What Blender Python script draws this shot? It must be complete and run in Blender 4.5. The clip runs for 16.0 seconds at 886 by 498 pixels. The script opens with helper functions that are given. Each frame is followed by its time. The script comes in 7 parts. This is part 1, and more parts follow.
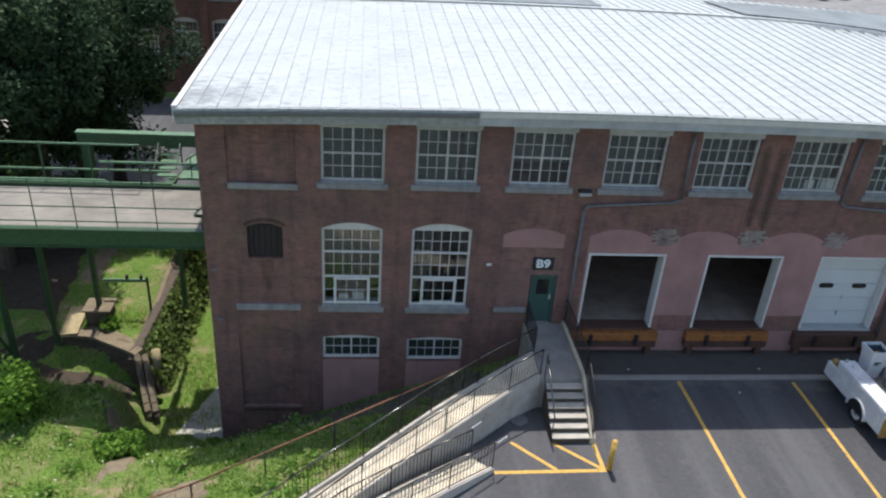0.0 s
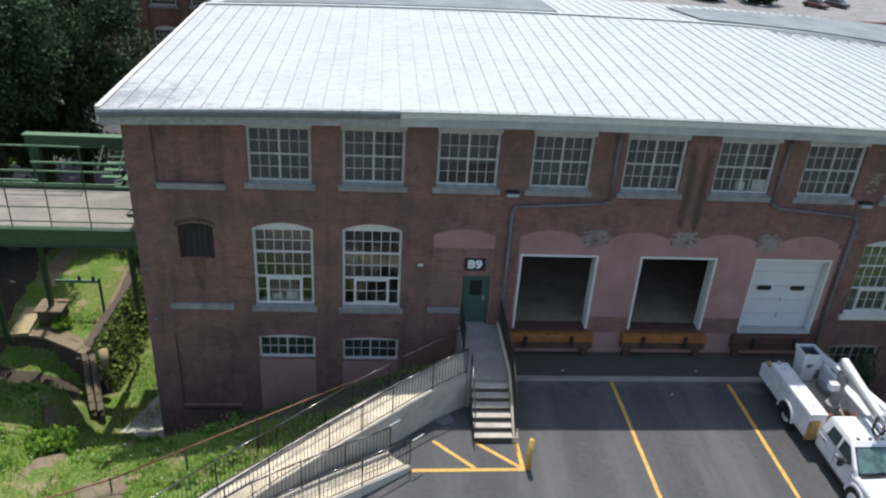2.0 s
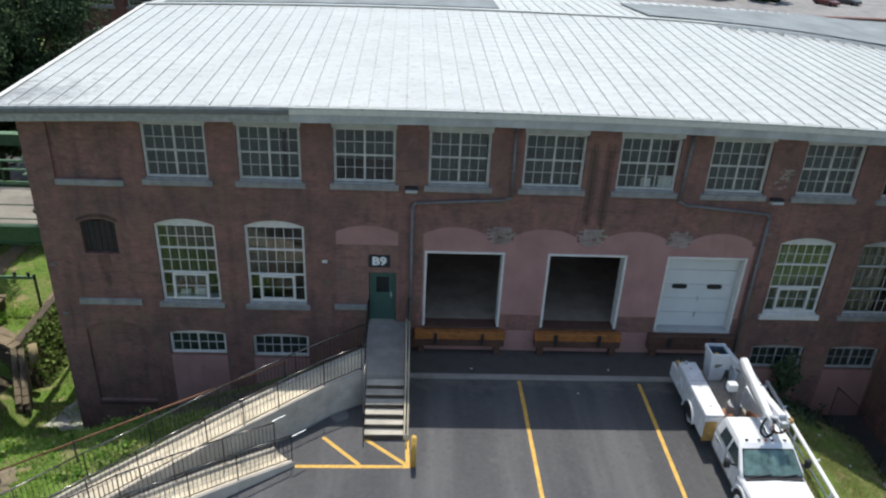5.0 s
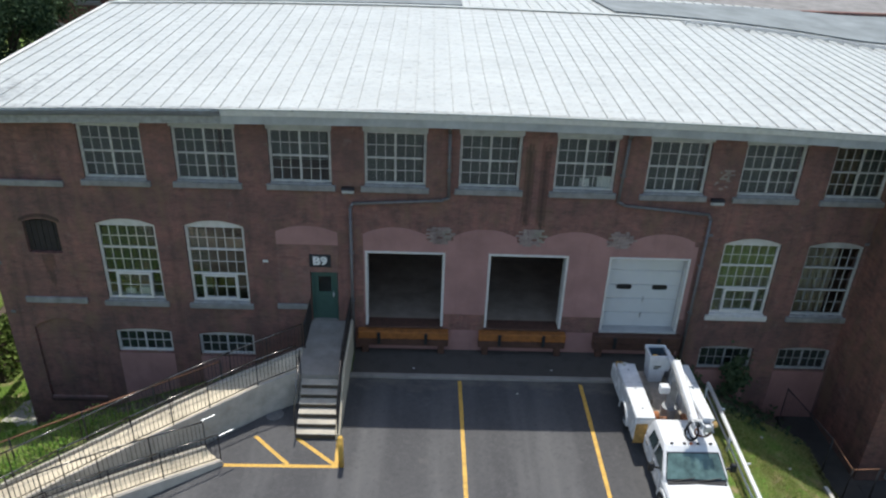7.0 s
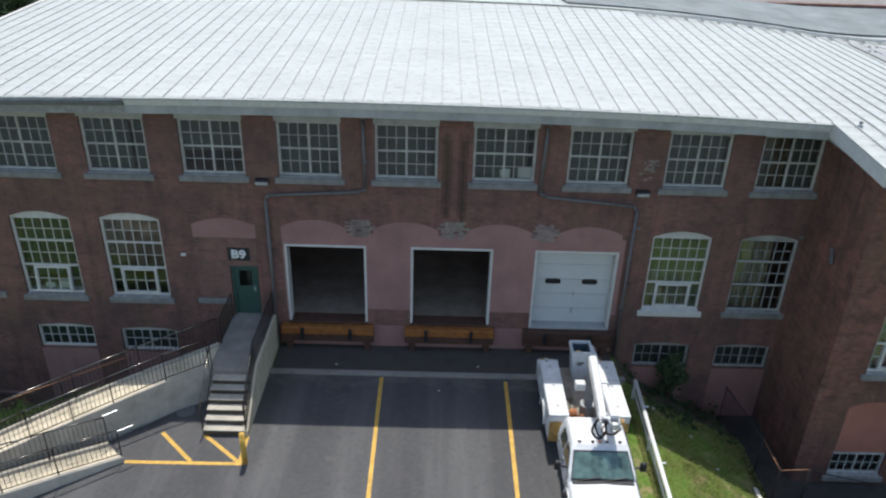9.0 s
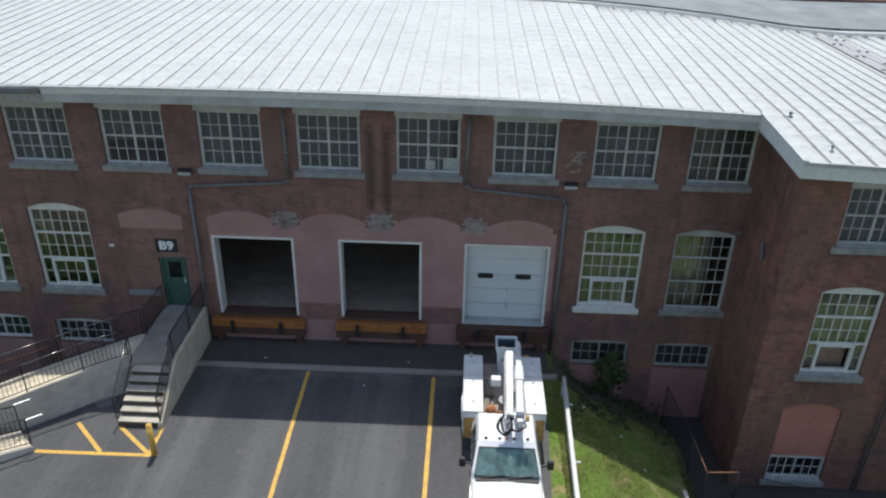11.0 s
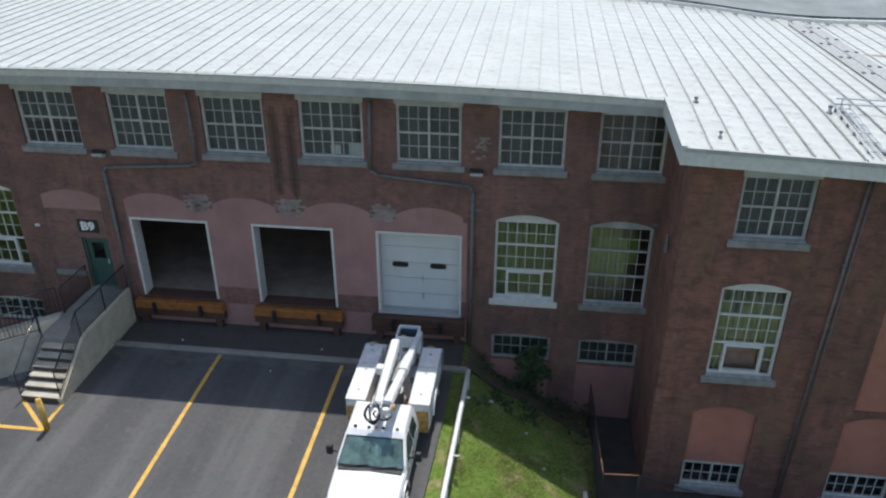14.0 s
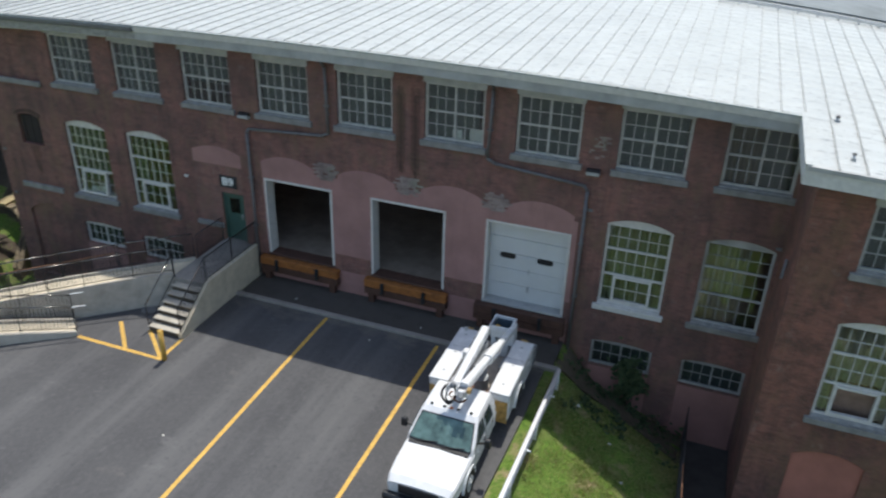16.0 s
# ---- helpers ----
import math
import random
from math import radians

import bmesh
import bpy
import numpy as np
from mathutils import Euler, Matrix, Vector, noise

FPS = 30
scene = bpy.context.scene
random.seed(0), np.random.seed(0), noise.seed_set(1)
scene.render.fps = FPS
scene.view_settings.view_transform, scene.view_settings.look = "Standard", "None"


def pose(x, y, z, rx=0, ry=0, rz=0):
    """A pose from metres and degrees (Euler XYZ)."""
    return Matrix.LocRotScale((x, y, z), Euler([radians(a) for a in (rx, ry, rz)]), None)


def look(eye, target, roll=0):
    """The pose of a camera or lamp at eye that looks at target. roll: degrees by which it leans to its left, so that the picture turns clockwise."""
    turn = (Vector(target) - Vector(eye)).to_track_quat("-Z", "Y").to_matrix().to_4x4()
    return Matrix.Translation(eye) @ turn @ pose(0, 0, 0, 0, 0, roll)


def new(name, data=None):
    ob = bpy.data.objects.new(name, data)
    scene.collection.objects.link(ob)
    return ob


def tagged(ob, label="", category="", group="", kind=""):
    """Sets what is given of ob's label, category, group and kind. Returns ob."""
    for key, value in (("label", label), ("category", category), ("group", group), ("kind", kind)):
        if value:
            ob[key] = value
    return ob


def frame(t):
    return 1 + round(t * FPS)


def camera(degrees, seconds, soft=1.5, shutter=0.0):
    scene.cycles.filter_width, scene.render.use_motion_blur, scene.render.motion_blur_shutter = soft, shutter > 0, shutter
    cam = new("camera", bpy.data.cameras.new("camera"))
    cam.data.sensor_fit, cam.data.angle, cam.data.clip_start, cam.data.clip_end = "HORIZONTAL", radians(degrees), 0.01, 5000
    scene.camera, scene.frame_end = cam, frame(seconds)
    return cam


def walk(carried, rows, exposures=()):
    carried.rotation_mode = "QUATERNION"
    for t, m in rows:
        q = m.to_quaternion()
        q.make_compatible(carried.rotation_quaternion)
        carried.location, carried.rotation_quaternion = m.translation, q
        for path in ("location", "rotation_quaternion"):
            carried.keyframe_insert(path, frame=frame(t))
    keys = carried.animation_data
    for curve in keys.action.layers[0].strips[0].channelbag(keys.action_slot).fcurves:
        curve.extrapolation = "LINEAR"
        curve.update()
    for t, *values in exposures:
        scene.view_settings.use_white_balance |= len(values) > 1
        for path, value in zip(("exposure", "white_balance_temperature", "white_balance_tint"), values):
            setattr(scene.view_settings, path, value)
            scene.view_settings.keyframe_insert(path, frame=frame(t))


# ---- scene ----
cam = camera(60.62, 16.0, soft=2.2, shutter=0.5)
PATH = [
    (0.0, pose(5.365, -23.133, 16.687, 61.899, -3.677, -4.845)),
    (0.5, pose(5.987, -23.248, 16.638, 62.138, -3.654, -4.794)),
    (1.0, pose(6.668, -23.406, 16.616, 62.359, -3.623, -4.575)),
    (1.5, pose(7.412, -23.608, 16.654, 62.579, -3.554, -4.247)),
    (2.0, pose(8.258, -23.710, 16.651, 62.636, -3.339, -3.836)),
    (2.5, pose(9.157, -23.766, 16.670, 62.711, -3.161, -3.376)),
    (3.0, pose(9.984, -23.835, 16.632, 62.732, -2.988, -3.004)),
    (3.5, pose(10.768, -23.867, 16.532, 62.825, -2.837, -2.662)),
    (4.0, pose(11.443, -23.966, 16.465, 63.037, -2.724, -2.461)),
    (6.5, pose(14.636, -23.822, 17.074, 61.920, -2.173, -0.901)),
    (7.0, pose(15.426, -23.860, 17.041, 62.007, -2.017, -0.638)),
    (7.5, pose(16.243, -23.829, 16.883, 62.084, -1.839, -0.305)),
    (8.0, pose(17.046, -23.680, 16.730, 62.102, -1.750, -0.045)),
    (8.5, pose(17.795, -23.555, 16.665, 62.062, -1.707, -0.018)),
    (9.0, pose(18.697, -23.436, 16.582, 62.090, -1.547, 0.280)),
    (9.5, pose(19.602, -23.300, 16.477, 62.132, -1.343, 0.550)),
    (10.0, pose(20.460, -23.213, 16.376, 62.172, -1.186, 0.782)),
    (12.5, pose(24.637, -22.957, 15.792, 62.470, -0.679, 4.861)),
    (13.0, pose(25.578, -22.802, 15.723, 62.353, -0.357, 5.404)),
    (13.5, pose(26.471, -22.638, 15.679, 62.289, -0.146, 6.348)),
    (14.0, pose(27.292, -22.475, 15.594, 62.250, -0.021, 7.190)),
    (14.5, pose(27.914, -22.339, 15.464, 62.277, -0.103, 9.225)),
    (15.0, pose(28.356, -22.318, 15.348, 62.315, -0.461, 12.340)),
    (15.5, pose(28.605, -22.318, 15.300, 62.285, -0.908, 15.885)),
    (16.0, pose(28.779, -22.403, 15.332, 62.122, -1.508, 20.829)),
]
walk(cam, PATH, [(0.0, 0.47, 6450, 11), (5.0, 0.36, 6600, 8), (16.0, 0.3, 6600, 8)])

# ---- light ----
world = bpy.data.worlds.new("sky")
scene.world = world
world.use_nodes = True
wn = world.node_tree
sky = wn.nodes.new("ShaderNodeTexSky")
sky.sky_type = "NISHITA"
sky.sun_disc = False
sky.sun_elevation = radians(68.5)
sky.sun_rotation = radians(3)
sky.air_density, sky.dust_density, sky.ozone_density = 1.2, 1.5, 1.0
back = wn.nodes["Background"]
back.inputs[1].default_value = 0.15
wn.links.new(sky.outputs[0], back.inputs[0])

sun_data = bpy.data.lights.new("sun", "SUN")
sun_data.energy, sun_data.angle, sun_data.color = 3.6, radians(0.55), (1.0, 0.97, 0.93)
sun = new("sun", sun_data)
sun.matrix_basis = look((0, 30, 76), (0.8, 0.4, 0))


# ---- materials ----
def rgb(r, g, b):
    return (r, g, b, 1.0)


class Mat:
    """A small node-tree writer."""

    def __init__(self, name, rough=0.8, metal=0.0, spec=0.5):
        self.m = bpy.data.materials.new(name)
        self.m.use_nodes = True
        self.t = self.m.node_tree
        self.p = self.t.nodes["Principled BSDF"]
        self.p.inputs["Roughness"].default_value = rough
        self.p.inputs["Metallic"].default_value = metal
        self.p.inputs["Specular IOR Level"].default_value = spec
        self.pos = self.t.nodes.new("ShaderNodeNewGeometry").outputs["Position"]

    def node(self, kind, **kw):
        n = self.t.nodes.new(kind)
        for k, v in kw.items():
            n.inputs[k.replace("_", " ")].default_value = v
        return n

    def link(self, a, b):
        self.t.links.new(a, b)

    def noise(self, scale, detail=4.0, rough=0.55, vec=None, stretch=None):
        n = self.node("ShaderNodeTexNoise", Scale=scale, Detail=detail, Roughness=rough)
        v = vec or self.pos
        if stretch:
            mp = self.t.nodes.new("ShaderNodeMapping")
            mp.inputs["Scale"].default_value = stretch
            self.link(v, mp.inputs[0])
            v = mp.outputs[0]
        self.link(v, n.inputs["Vector"])
        return n.outputs["Fac"]

    def ramp(self, fac, *stops):
        r = self.t.nodes.new("ShaderNodeValToRGB")
        el = r.color_ramp.elements
        while len(el) < len(stops):
            el.new(0.5)
        for e, (at, c) in zip(el, stops):
            e.position = at
            e.color = c if len(c) == 4 else (*c, 1.0)
        self.link(fac, r.inputs[0])
        return r.outputs[0]

    def mix(self, fac, a, b, mode="MIX"):
        n = self.t.nodes.new("ShaderNodeMix")
        n.data_type, n.blend_type = "RGBA", mode
        for v, i in ((fac, 0), (a, 6), (b, 7)):
            if hasattr(v, "is_output"):
                self.link(v, n.inputs[i])
            elif i == 0:
                n.inputs[0].default_value = v
            else:
                n.inputs[i].default_value = v if len(v) == 4 else (*v, 1.0)
        return n.outputs[2]

    def math(self, op, a, b=0.0):
        n = self.t.nodes.new("ShaderNodeMath")
        n.operation = op
        for v, i in ((a, 0), (b, 1)):
            if hasattr(v, "is_output"):
                self.link(v, n.inputs[i])
            else:
                n.inputs[i].default_value = v
        return n.outputs[0]

    def color(self, c):
        self.link(c, self.p.inputs["Base Color"])
        return self

    def bump(self, h, strength=0.4, dist=0.02):
        b = self.node("ShaderNodeBump", Strength=strength, Distance=dist)
        self.link(h, b.inputs["Height"])
        self.link(b.outputs[0], self.p.inputs["Normal"])
        return self

    def gloss(self, fac, lo, hi):
        n = self.t.nodes.new("ShaderNodeMapRange")
        n.inputs[3].default_value, n.inputs[4].default_value = lo, hi
        self.link(fac, n.inputs[0])
        self.link(n.outputs[0], self.p.inputs["Roughness"])
        return self


def plain(name, c, rough=0.6, metal=0.0, vary=0.18, scale=6.0, grain=0.15):
    """A painted, plastic or metal surface with slight dirt and grain."""
    k = Mat(name, rough, metal)
    dark = tuple(x * (1 - vary) for x in c)
    light = tuple(min(1, x * (1 + vary * 0.6)) for x in c)
    n = k.noise(scale, 5, 0.6)
    k.color(k.ramp(n, (0.3, dark), (0.7, light)))
    k.bump(k.noise(scale * 12, 3), grain, 0.004)
    k.gloss(n, max(0.02, rough - 0.08), min(1, rough + 0.1))
    return k.m


def brick(name, a, b, mortar, soot):
    k = Mat(name, 0.88, spec=0.25)
    sep = k.t.nodes.new("ShaderNodeSeparateXYZ")
    k.link(k.pos, sep.inputs[0])
    com = k.t.nodes.new("ShaderNodeCombineXYZ")
    k.link(k.math("ADD", sep.outputs[0], sep.outputs[1]), com.inputs[0])
    k.link(sep.outputs[2], com.inputs[1])
    br = k.node("ShaderNodeTexBrick", Scale=1.0, Mortar_Size=0.006, Mortar_Smooth=0.3, Bias=-0.1, Brick_Width=0.205, Row_Height=0.068)
    br.inputs["Color1"].default_value, br.inputs["Color2"].default_value, br.inputs["Mortar"].default_value = rgb(*a), rgb(*b), rgb(*mortar)
    k.link(com.outputs[0], br.inputs["Vector"])
    big = k.noise(0.45, 5, 0.62)
    mid = k.noise(2.6, 5, 0.6, stretch=(1, 1, 0.45))
    streak = k.noise(1.3, 4, 0.6, stretch=(2.2, 2.2, 0.16))
    c = k.mix(k.ramp(mid, (0.35, (0, 0, 0)), (0.75, (1, 1, 1))), br.outputs["Color"], tuple(x * 1.35 for x in a))
    fine = k.noise(5.5, 6, 0.74, stretch=(0.6, 0.6, 2.0))
    c = k.mix(k.ramp(fine, (0.36, (0.42, 0.42, 0.42)), (0.52, (0, 0, 0))), c, tuple(x * 0.9 for x in soot))
    c = k.mix(k.ramp(fine, (0.55, (0, 0, 0)), (0.72, (0.7, 0.7, 0.7))), c, (a[0] * 1.3, a[1] * 1.45, a[2] * 1.4))
    blot = k.noise(1.7, 6, 0.72, stretch=(1, 1, 1.25))
    c = k.mix(k.ramp(blot, (0.34, (0.55, 0.55, 0.55)), (0.5, (0, 0, 0))), c, tuple(x * 0.9 for x in soot))
    c = k.mix(k.ramp(blot, (0.54, (0, 0, 0)), (0.7, (0.45, 0.45, 0.45))), c, (a[0] * 1.25, a[1] * 1.2, a[2] * 1.1))
    speck = k.noise(30, 2, 0.5)
    c = k.mix(k.ramp(speck, (0.68, (0, 0, 0)), (0.76, (0.5, 0.5, 0.5))), c, (0.4, 0.33, 0.29))
    c = k.mix(k.ramp(big, (0.42, (0, 0, 0)), (0.72, (0.75, 0.75, 0.75))), c, soot)
    c = k.mix(k.ramp(streak, (0.52, (0, 0, 0)), (0.76, (0.5, 0.5, 0.5))), c, tuple(x * 0.75 for x in soot))
    pale = k.noise(1.9, 6, 0.7)
    tan = k.noise(0.8, 6, 0.68, stretch=(1.3, 1.3, 0.7))
    c = k.mix(k.ramp(tan, (0.5, (0, 0, 0)), (0.64, (0.62, 0.62, 0.62))), c, (a[0] * 0.88, a[1] * 1.22, a[2] * 1.0))
    course = k.noise(1.0, 5, 0.7, stretch=(0.7, 0.7, 7.0))
    c = k.mix(k.ramp(course, (0.56, (0, 0, 0)), (0.7, (0.5, 0.5, 0.5))), c, tuple(x * 0.62 for x in b))
    c = k.mix(k.ramp(pale, (0.6, (0, 0, 0)), (0.76, (0.42, 0.42, 0.42))), c, (0.34, 0.27, 0.24))
    k.color(c)
    k.bump(k.mix(0.5, br.outputs["Fac"], k.noise(40, 3)), 0.35, 0.012)
    return k.m


BRICK = brick("red_brick", (0.23, 0.108, 0.09), (0.15, 0.08, 0.07), (0.25, 0.19, 0.165), (0.09, 0.065, 0.06))
BRICK_WING = brick("brown_wing_brick", (0.232, 0.1, 0.076), (0.14, 0.07, 0.056), (0.21, 0.15, 0.12), (0.075, 0.053, 0.046))
BRICK_INFILL = brick("patched_brick", (0.24, 0.115, 0.095), (0.15, 0.075, 0.064), (0.4, 0.33, 0.3), (0.12, 0.08, 0.072))
BRICK_GREY = brick("damaged_brick", (0.34, 0.27, 0.245), (0.21, 0.15, 0.135), (0.36, 0.32, 0.3), (0.14, 0.1, 0.095))
SOOT_BRICK = brick("sooty_brick", (0.11, 0.058, 0.048), (0.075, 0.044, 0.038), (0.11, 0.085, 0.075), (0.055, 0.04, 0.037))
SOOT_EDGE = brick("half_sooty_brick", (0.16, 0.08, 0.064), (0.11, 0.06, 0.05), (0.16, 0.12, 0.105), (0.07, 0.052, 0.047))
BRICK_FAR = brick("far_brick", (0.2, 0.085, 0.065), (0.15, 0.065, 0.05), (0.2, 0.15, 0.13), (0.1, 0.06, 0.05))


def pink_paint(name, c):
    k = Mat(name, 0.72, spec=0.35)
    n = k.noise(0.9, 5, 0.6)
    s = k.noise(1.6, 5, 0.65, stretch=(2.0, 2.0, 0.3))
    col = k.ramp(n, (0.3, tuple(x * 0.8 for x in c)), (0.7, tuple(x * 1.12 for x in c)))
    col = k.mix(k.ramp(s, (0.55, (0, 0, 0)), (0.8, (0.5, 0.5, 0.5))), col, tuple(x * 0.55 for x in c))
    k.color(col)
    k.bump(k.noise(14, 5), 0.3, 0.01)
    return k.m


PINK = pink_paint("faded_pink_paint", (0.36, 0.2, 0.182))
PINK_DULL = pink_paint("dull_pink_paint", (0.34, 0.175, 0.15))
PINK_WARM = pink_paint("salmon_paint", (0.42, 0.17, 0.125))


def stone(name, c, scale=3.0, rough=0.85):
    k = Mat(name, rough, spec=0.3)
    n = k.noise(scale, 6, 0.65)
    s = k.noise(scale * 0.5, 4, 0.6, stretch=(2, 2, 0.3))
    col = k.ramp(n, (0.3, tuple(x * 0.72 for x in c)), (0.72, tuple(min(1, x * 1.18) for x in c)))
    col = k.mix(k.ramp(s, (0.5, (0, 0, 0)), (0.8, (0.5, 0.5, 0.5))), col, tuple(x * 0.5 for x in c))
    k.color(col)
    k.bump(k.noise(scale * 14, 5), 0.35, 0.008)
    return k.m


SILL = stone("granite_sill", (0.27, 0.262, 0.25))
CONCRETE = stone("cast_concrete", (0.5, 0.47, 0.42), 1.6)
CONCRETE_PALE = stone("pale_ramp_concrete", (0.62, 0.54, 0.4), 1.4)
CONCRETE_GREY = stone("grey_landing_concrete", (0.3, 0.275, 0.245), 1.4)
# steps in two tones: pale treads, dark brown risers
TREAD = stone("pale_tread_concrete", (0.46, 0.42, 0.35), 1.8)
RISER = stone("dark_brown_riser_concrete", (0.1, 0.078, 0.055), 2.2)
DECK = stone("worn_tan_deck", (0.36, 0.31, 0.26), 4.0)
OCHRE = plain("faded_ochre_paint", (0.46, 0.28, 0.09), 0.6, 0, 0.5, 7)
RUBBLE = stone("rubble_stone", (0.1, 0.078, 0.058), 2.5)
WOOD_DECK = stone("weathered_deck_boards", (0.235, 0.215, 0.18), 0.8)
TRIM_DIM = plain("dull_grey_window_paint", (0.33, 0.325, 0.31), 0.65, 0, 0.3)
TRIM_GREY = plain("weathered_window_paint", (0.5, 0.485, 0.45), 0.6, 0, 0.25)
WHITE_PAINT = plain("white_trim_paint", (0.64, 0.62, 0.585), 0.5, 0, 0.14)
DOOR_WHITE = plain("white_door_enamel", (0.6, 0.61, 0.605), 0.4, 0, 0.05, 1.5, 0.05)
GREY_PAINT = stone("grey_trim_paint", (0.43, 0.43, 0.415), 1.2, 0.6)
CREAM_PAINT = plain("cream_trim_paint", (0.52, 0.5, 0.45), 0.55, 0, 0.15)
GUTTER_DARK = plain("dark_gutter_metal", (0.17, 0.17, 0.172), 0.55, 0.2, 0.25)
GREEN_STEEL = plain("green_steel_paint", (0.03, 0.075, 0.032), 0.45, 0, 0.3)
GREEN_LIGHT = plain("faded_green_paint", (0.1, 0.185, 0.1), 0.5, 0, 0.25)
GREEN_DOOR = plain("dark_green_door_paint", (0.047, 0.1, 0.082), 0.45, 0, 0.15)
DARK_METAL = plain("dark_railing_metal", (0.045, 0.04, 0.04), 0.5, 0.4, 0.3)
RAIL_METAL = plain("worn_handrail_metal", (0.16, 0.15, 0.14), 0.25, 0.8, 0.3)
RUST = plain("rusty_steel", (0.24, 0.115, 0.065), 0.8, 0.2, 0.35)
WHITE_RAIL = plain("white_painted_pipe", (0.72, 0.73, 0.74), 0.4, 0, 0.12)
GALV = plain("galvanised_steel", (0.55, 0.56, 0.57), 0.42, 0.7, 0.18)
PIPE = plain("grey_downpipe_metal", (0.175, 0.168, 0.17), 0.55, 0.3, 0.25)
YELLOW = plain("worn_yellow_paint", (0.6, 0.36, 0.07), 0.7, 0, 0.3, 9)
BUMPER_WOOD = plain("ochre_stained_timber", (0.33, 0.12, 0.028), 0.75, 0, 0.4, 5)
BROWN_WOOD = plain("brown_painted_timber", (0.095, 0.045, 0.03), 0.75, 0, 0.35, 5)
RUBBER = plain("black_rubber", (0.018, 0.018, 0.018), 0.75, 0, 0.3)
BLACK = plain("black_paint", (0.015, 0.016, 0.018), 0.4, 0, 0.2)
TRUCK_WHITE = plain("white_truck_paint", (0.66, 0.665, 0.67), 0.25, 0, 0.05, 3, 0.02)
TRUCK_GREY = plain("grey_truck_steel", (0.3, 0.31, 0.32), 0.5, 0.4, 0.25)
ORANGE = plain("orange_plastic", (0.62, 0.17, 0.05), 0.6, 0, 0.2)
BAG = plain("faded_orange_canvas", (0.42, 0.17, 0.07), 0.8, 0, 0.4, 8)
WHITE_SIGN = plain("white_sign_paint", (0.78, 0.78, 0.76), 0.6, 0, 0.06)
SIGN_DARK = plain("dark_sign_board", (0.02, 0.025, 0.03), 0.5, 0, 0.2)
INTERIOR_FLOOR = plain("worn_warehouse_floor", (0.36, 0.28, 0.22), 0.6, 0, 0.3, 1.5)
INTERIOR_DARK = plain("dark_upper_floor", (0.36, 0.34, 0.32), 0.7, 0, 0.3, 1.5)
INTERIOR_WALL = plain("dim_interior_wall", (0.35, 0.265, 0.215), 0.9, 0, 0.25, 1.0)
DARK_CORE = plain("dark_rotted_boards", (0.035, 0.028, 0.026), 0.9, 0, 0.3)


def roof_metal():
    k = Mat("white_coated_roof_metal", 0.34, 0.0, 0.5)
    n = k.noise(0.5, 6, 0.62)
    d = k.noise(2.2, 6, 0.7, stretch=(1.0, 0.4, 1.0))
    c = k.ramp(n, (0.3, (0.4, 0.412, 0.39)), (0.7, (0.47, 0.484, 0.458)))
    c = k.mix(k.ramp(d, (0.62, (0, 0, 0)), (0.78, (0.5, 0.5, 0.5))), c, (0.27, 0.265, 0.26))
    k.color(c)
    oil = k.noise(3.2, 5, 0.7, stretch=(0.55, 1.9, 1.0))
    c = k.mix(k.ramp(oil, (0.6, (0, 0, 0)), (0.72, (0.5, 0.5, 0.5))), c, (0.22, 0.225, 0.22))
    smudge = k.noise(4.5, 3, 0.6, stretch=(1.0, 3.4, 1.0))
    c = k.mix(k.ramp(smudge, (0.61, (0, 0, 0)), (0.68, (0.7, 0.7, 0.7))), c, (0.11, 0.105, 0.1))
    sep = k.t.nodes.new("ShaderNodeSeparateXYZ")
    k.link(k.pos, sep.inputs[0])
    info = k.t.nodes.new("ShaderNodeObjectInfo")
    phase = k.math("ADD", k.math("MULTIPLY", info.outputs["Random"], 6.28), k.math("MULTIPLY", k.noise(0.9, 2), 4.0))
    wave = k.math("SINE", k.math("ADD", k.math("MULTIPLY", sep.outputs[1], 8.2), phase))
    # dark dashes paint the small shadows of the dents into the sheet colour
    dent_shade = k.math("MULTIPLY", k.ramp(wave, (0.9, (0, 0, 0)), (1.0, (1, 1, 1))), k.ramp(k.noise(2.9, 3, 0.6, stretch=(1.3, 0.7, 1)), (0.5, (0, 0, 0)), (0.62, (1, 1, 1))))
    c = k.mix(k.math("MULTIPLY", dent_shade, 0.75), c, (0.17, 0.17, 0.165))
    far = k.t.nodes.new("ShaderNodeVectorMath")
    far.operation = "DISTANCE"
    far.inputs[1].default_value = (0.4, 0.4, 9.2)
    k.link(k.pos, far.inputs[0])
    stain = k.math("SUBTRACT", k.noise(2.4, 6, 0.75, stretch=(0.8, 1.6, 1)), k.math("MULTIPLY", far.outputs["Value"], 0.07))
    c = k.mix(k.ramp(stain, (0.36, (0, 0, 0)), (0.52, (0.75, 0.75, 0.75))), c, (0.15, 0.15, 0.145))
    k.color(c)
    k.bump(k.mix(0.22, k.mix(0.4, k.noise(1.5, 3, 0.5, stretch=(1.2, 1.0, 1.0)), k.noise(0.8, 2, 0.5, stretch=(0.6, 2.6, 1.0))), wave), 0.9, 0.06)
    k.gloss(d, 0.28, 0.5)
    return k.m


ROOF = roof_metal()
SEAM = plain("weathered_roof_seam", (0.41, 0.42, 0.415), 0.6, 0.0, 0.3)
MEMBRANE = stone("grey_roof_membrane", (0.205, 0.228, 0.232), 0.6)


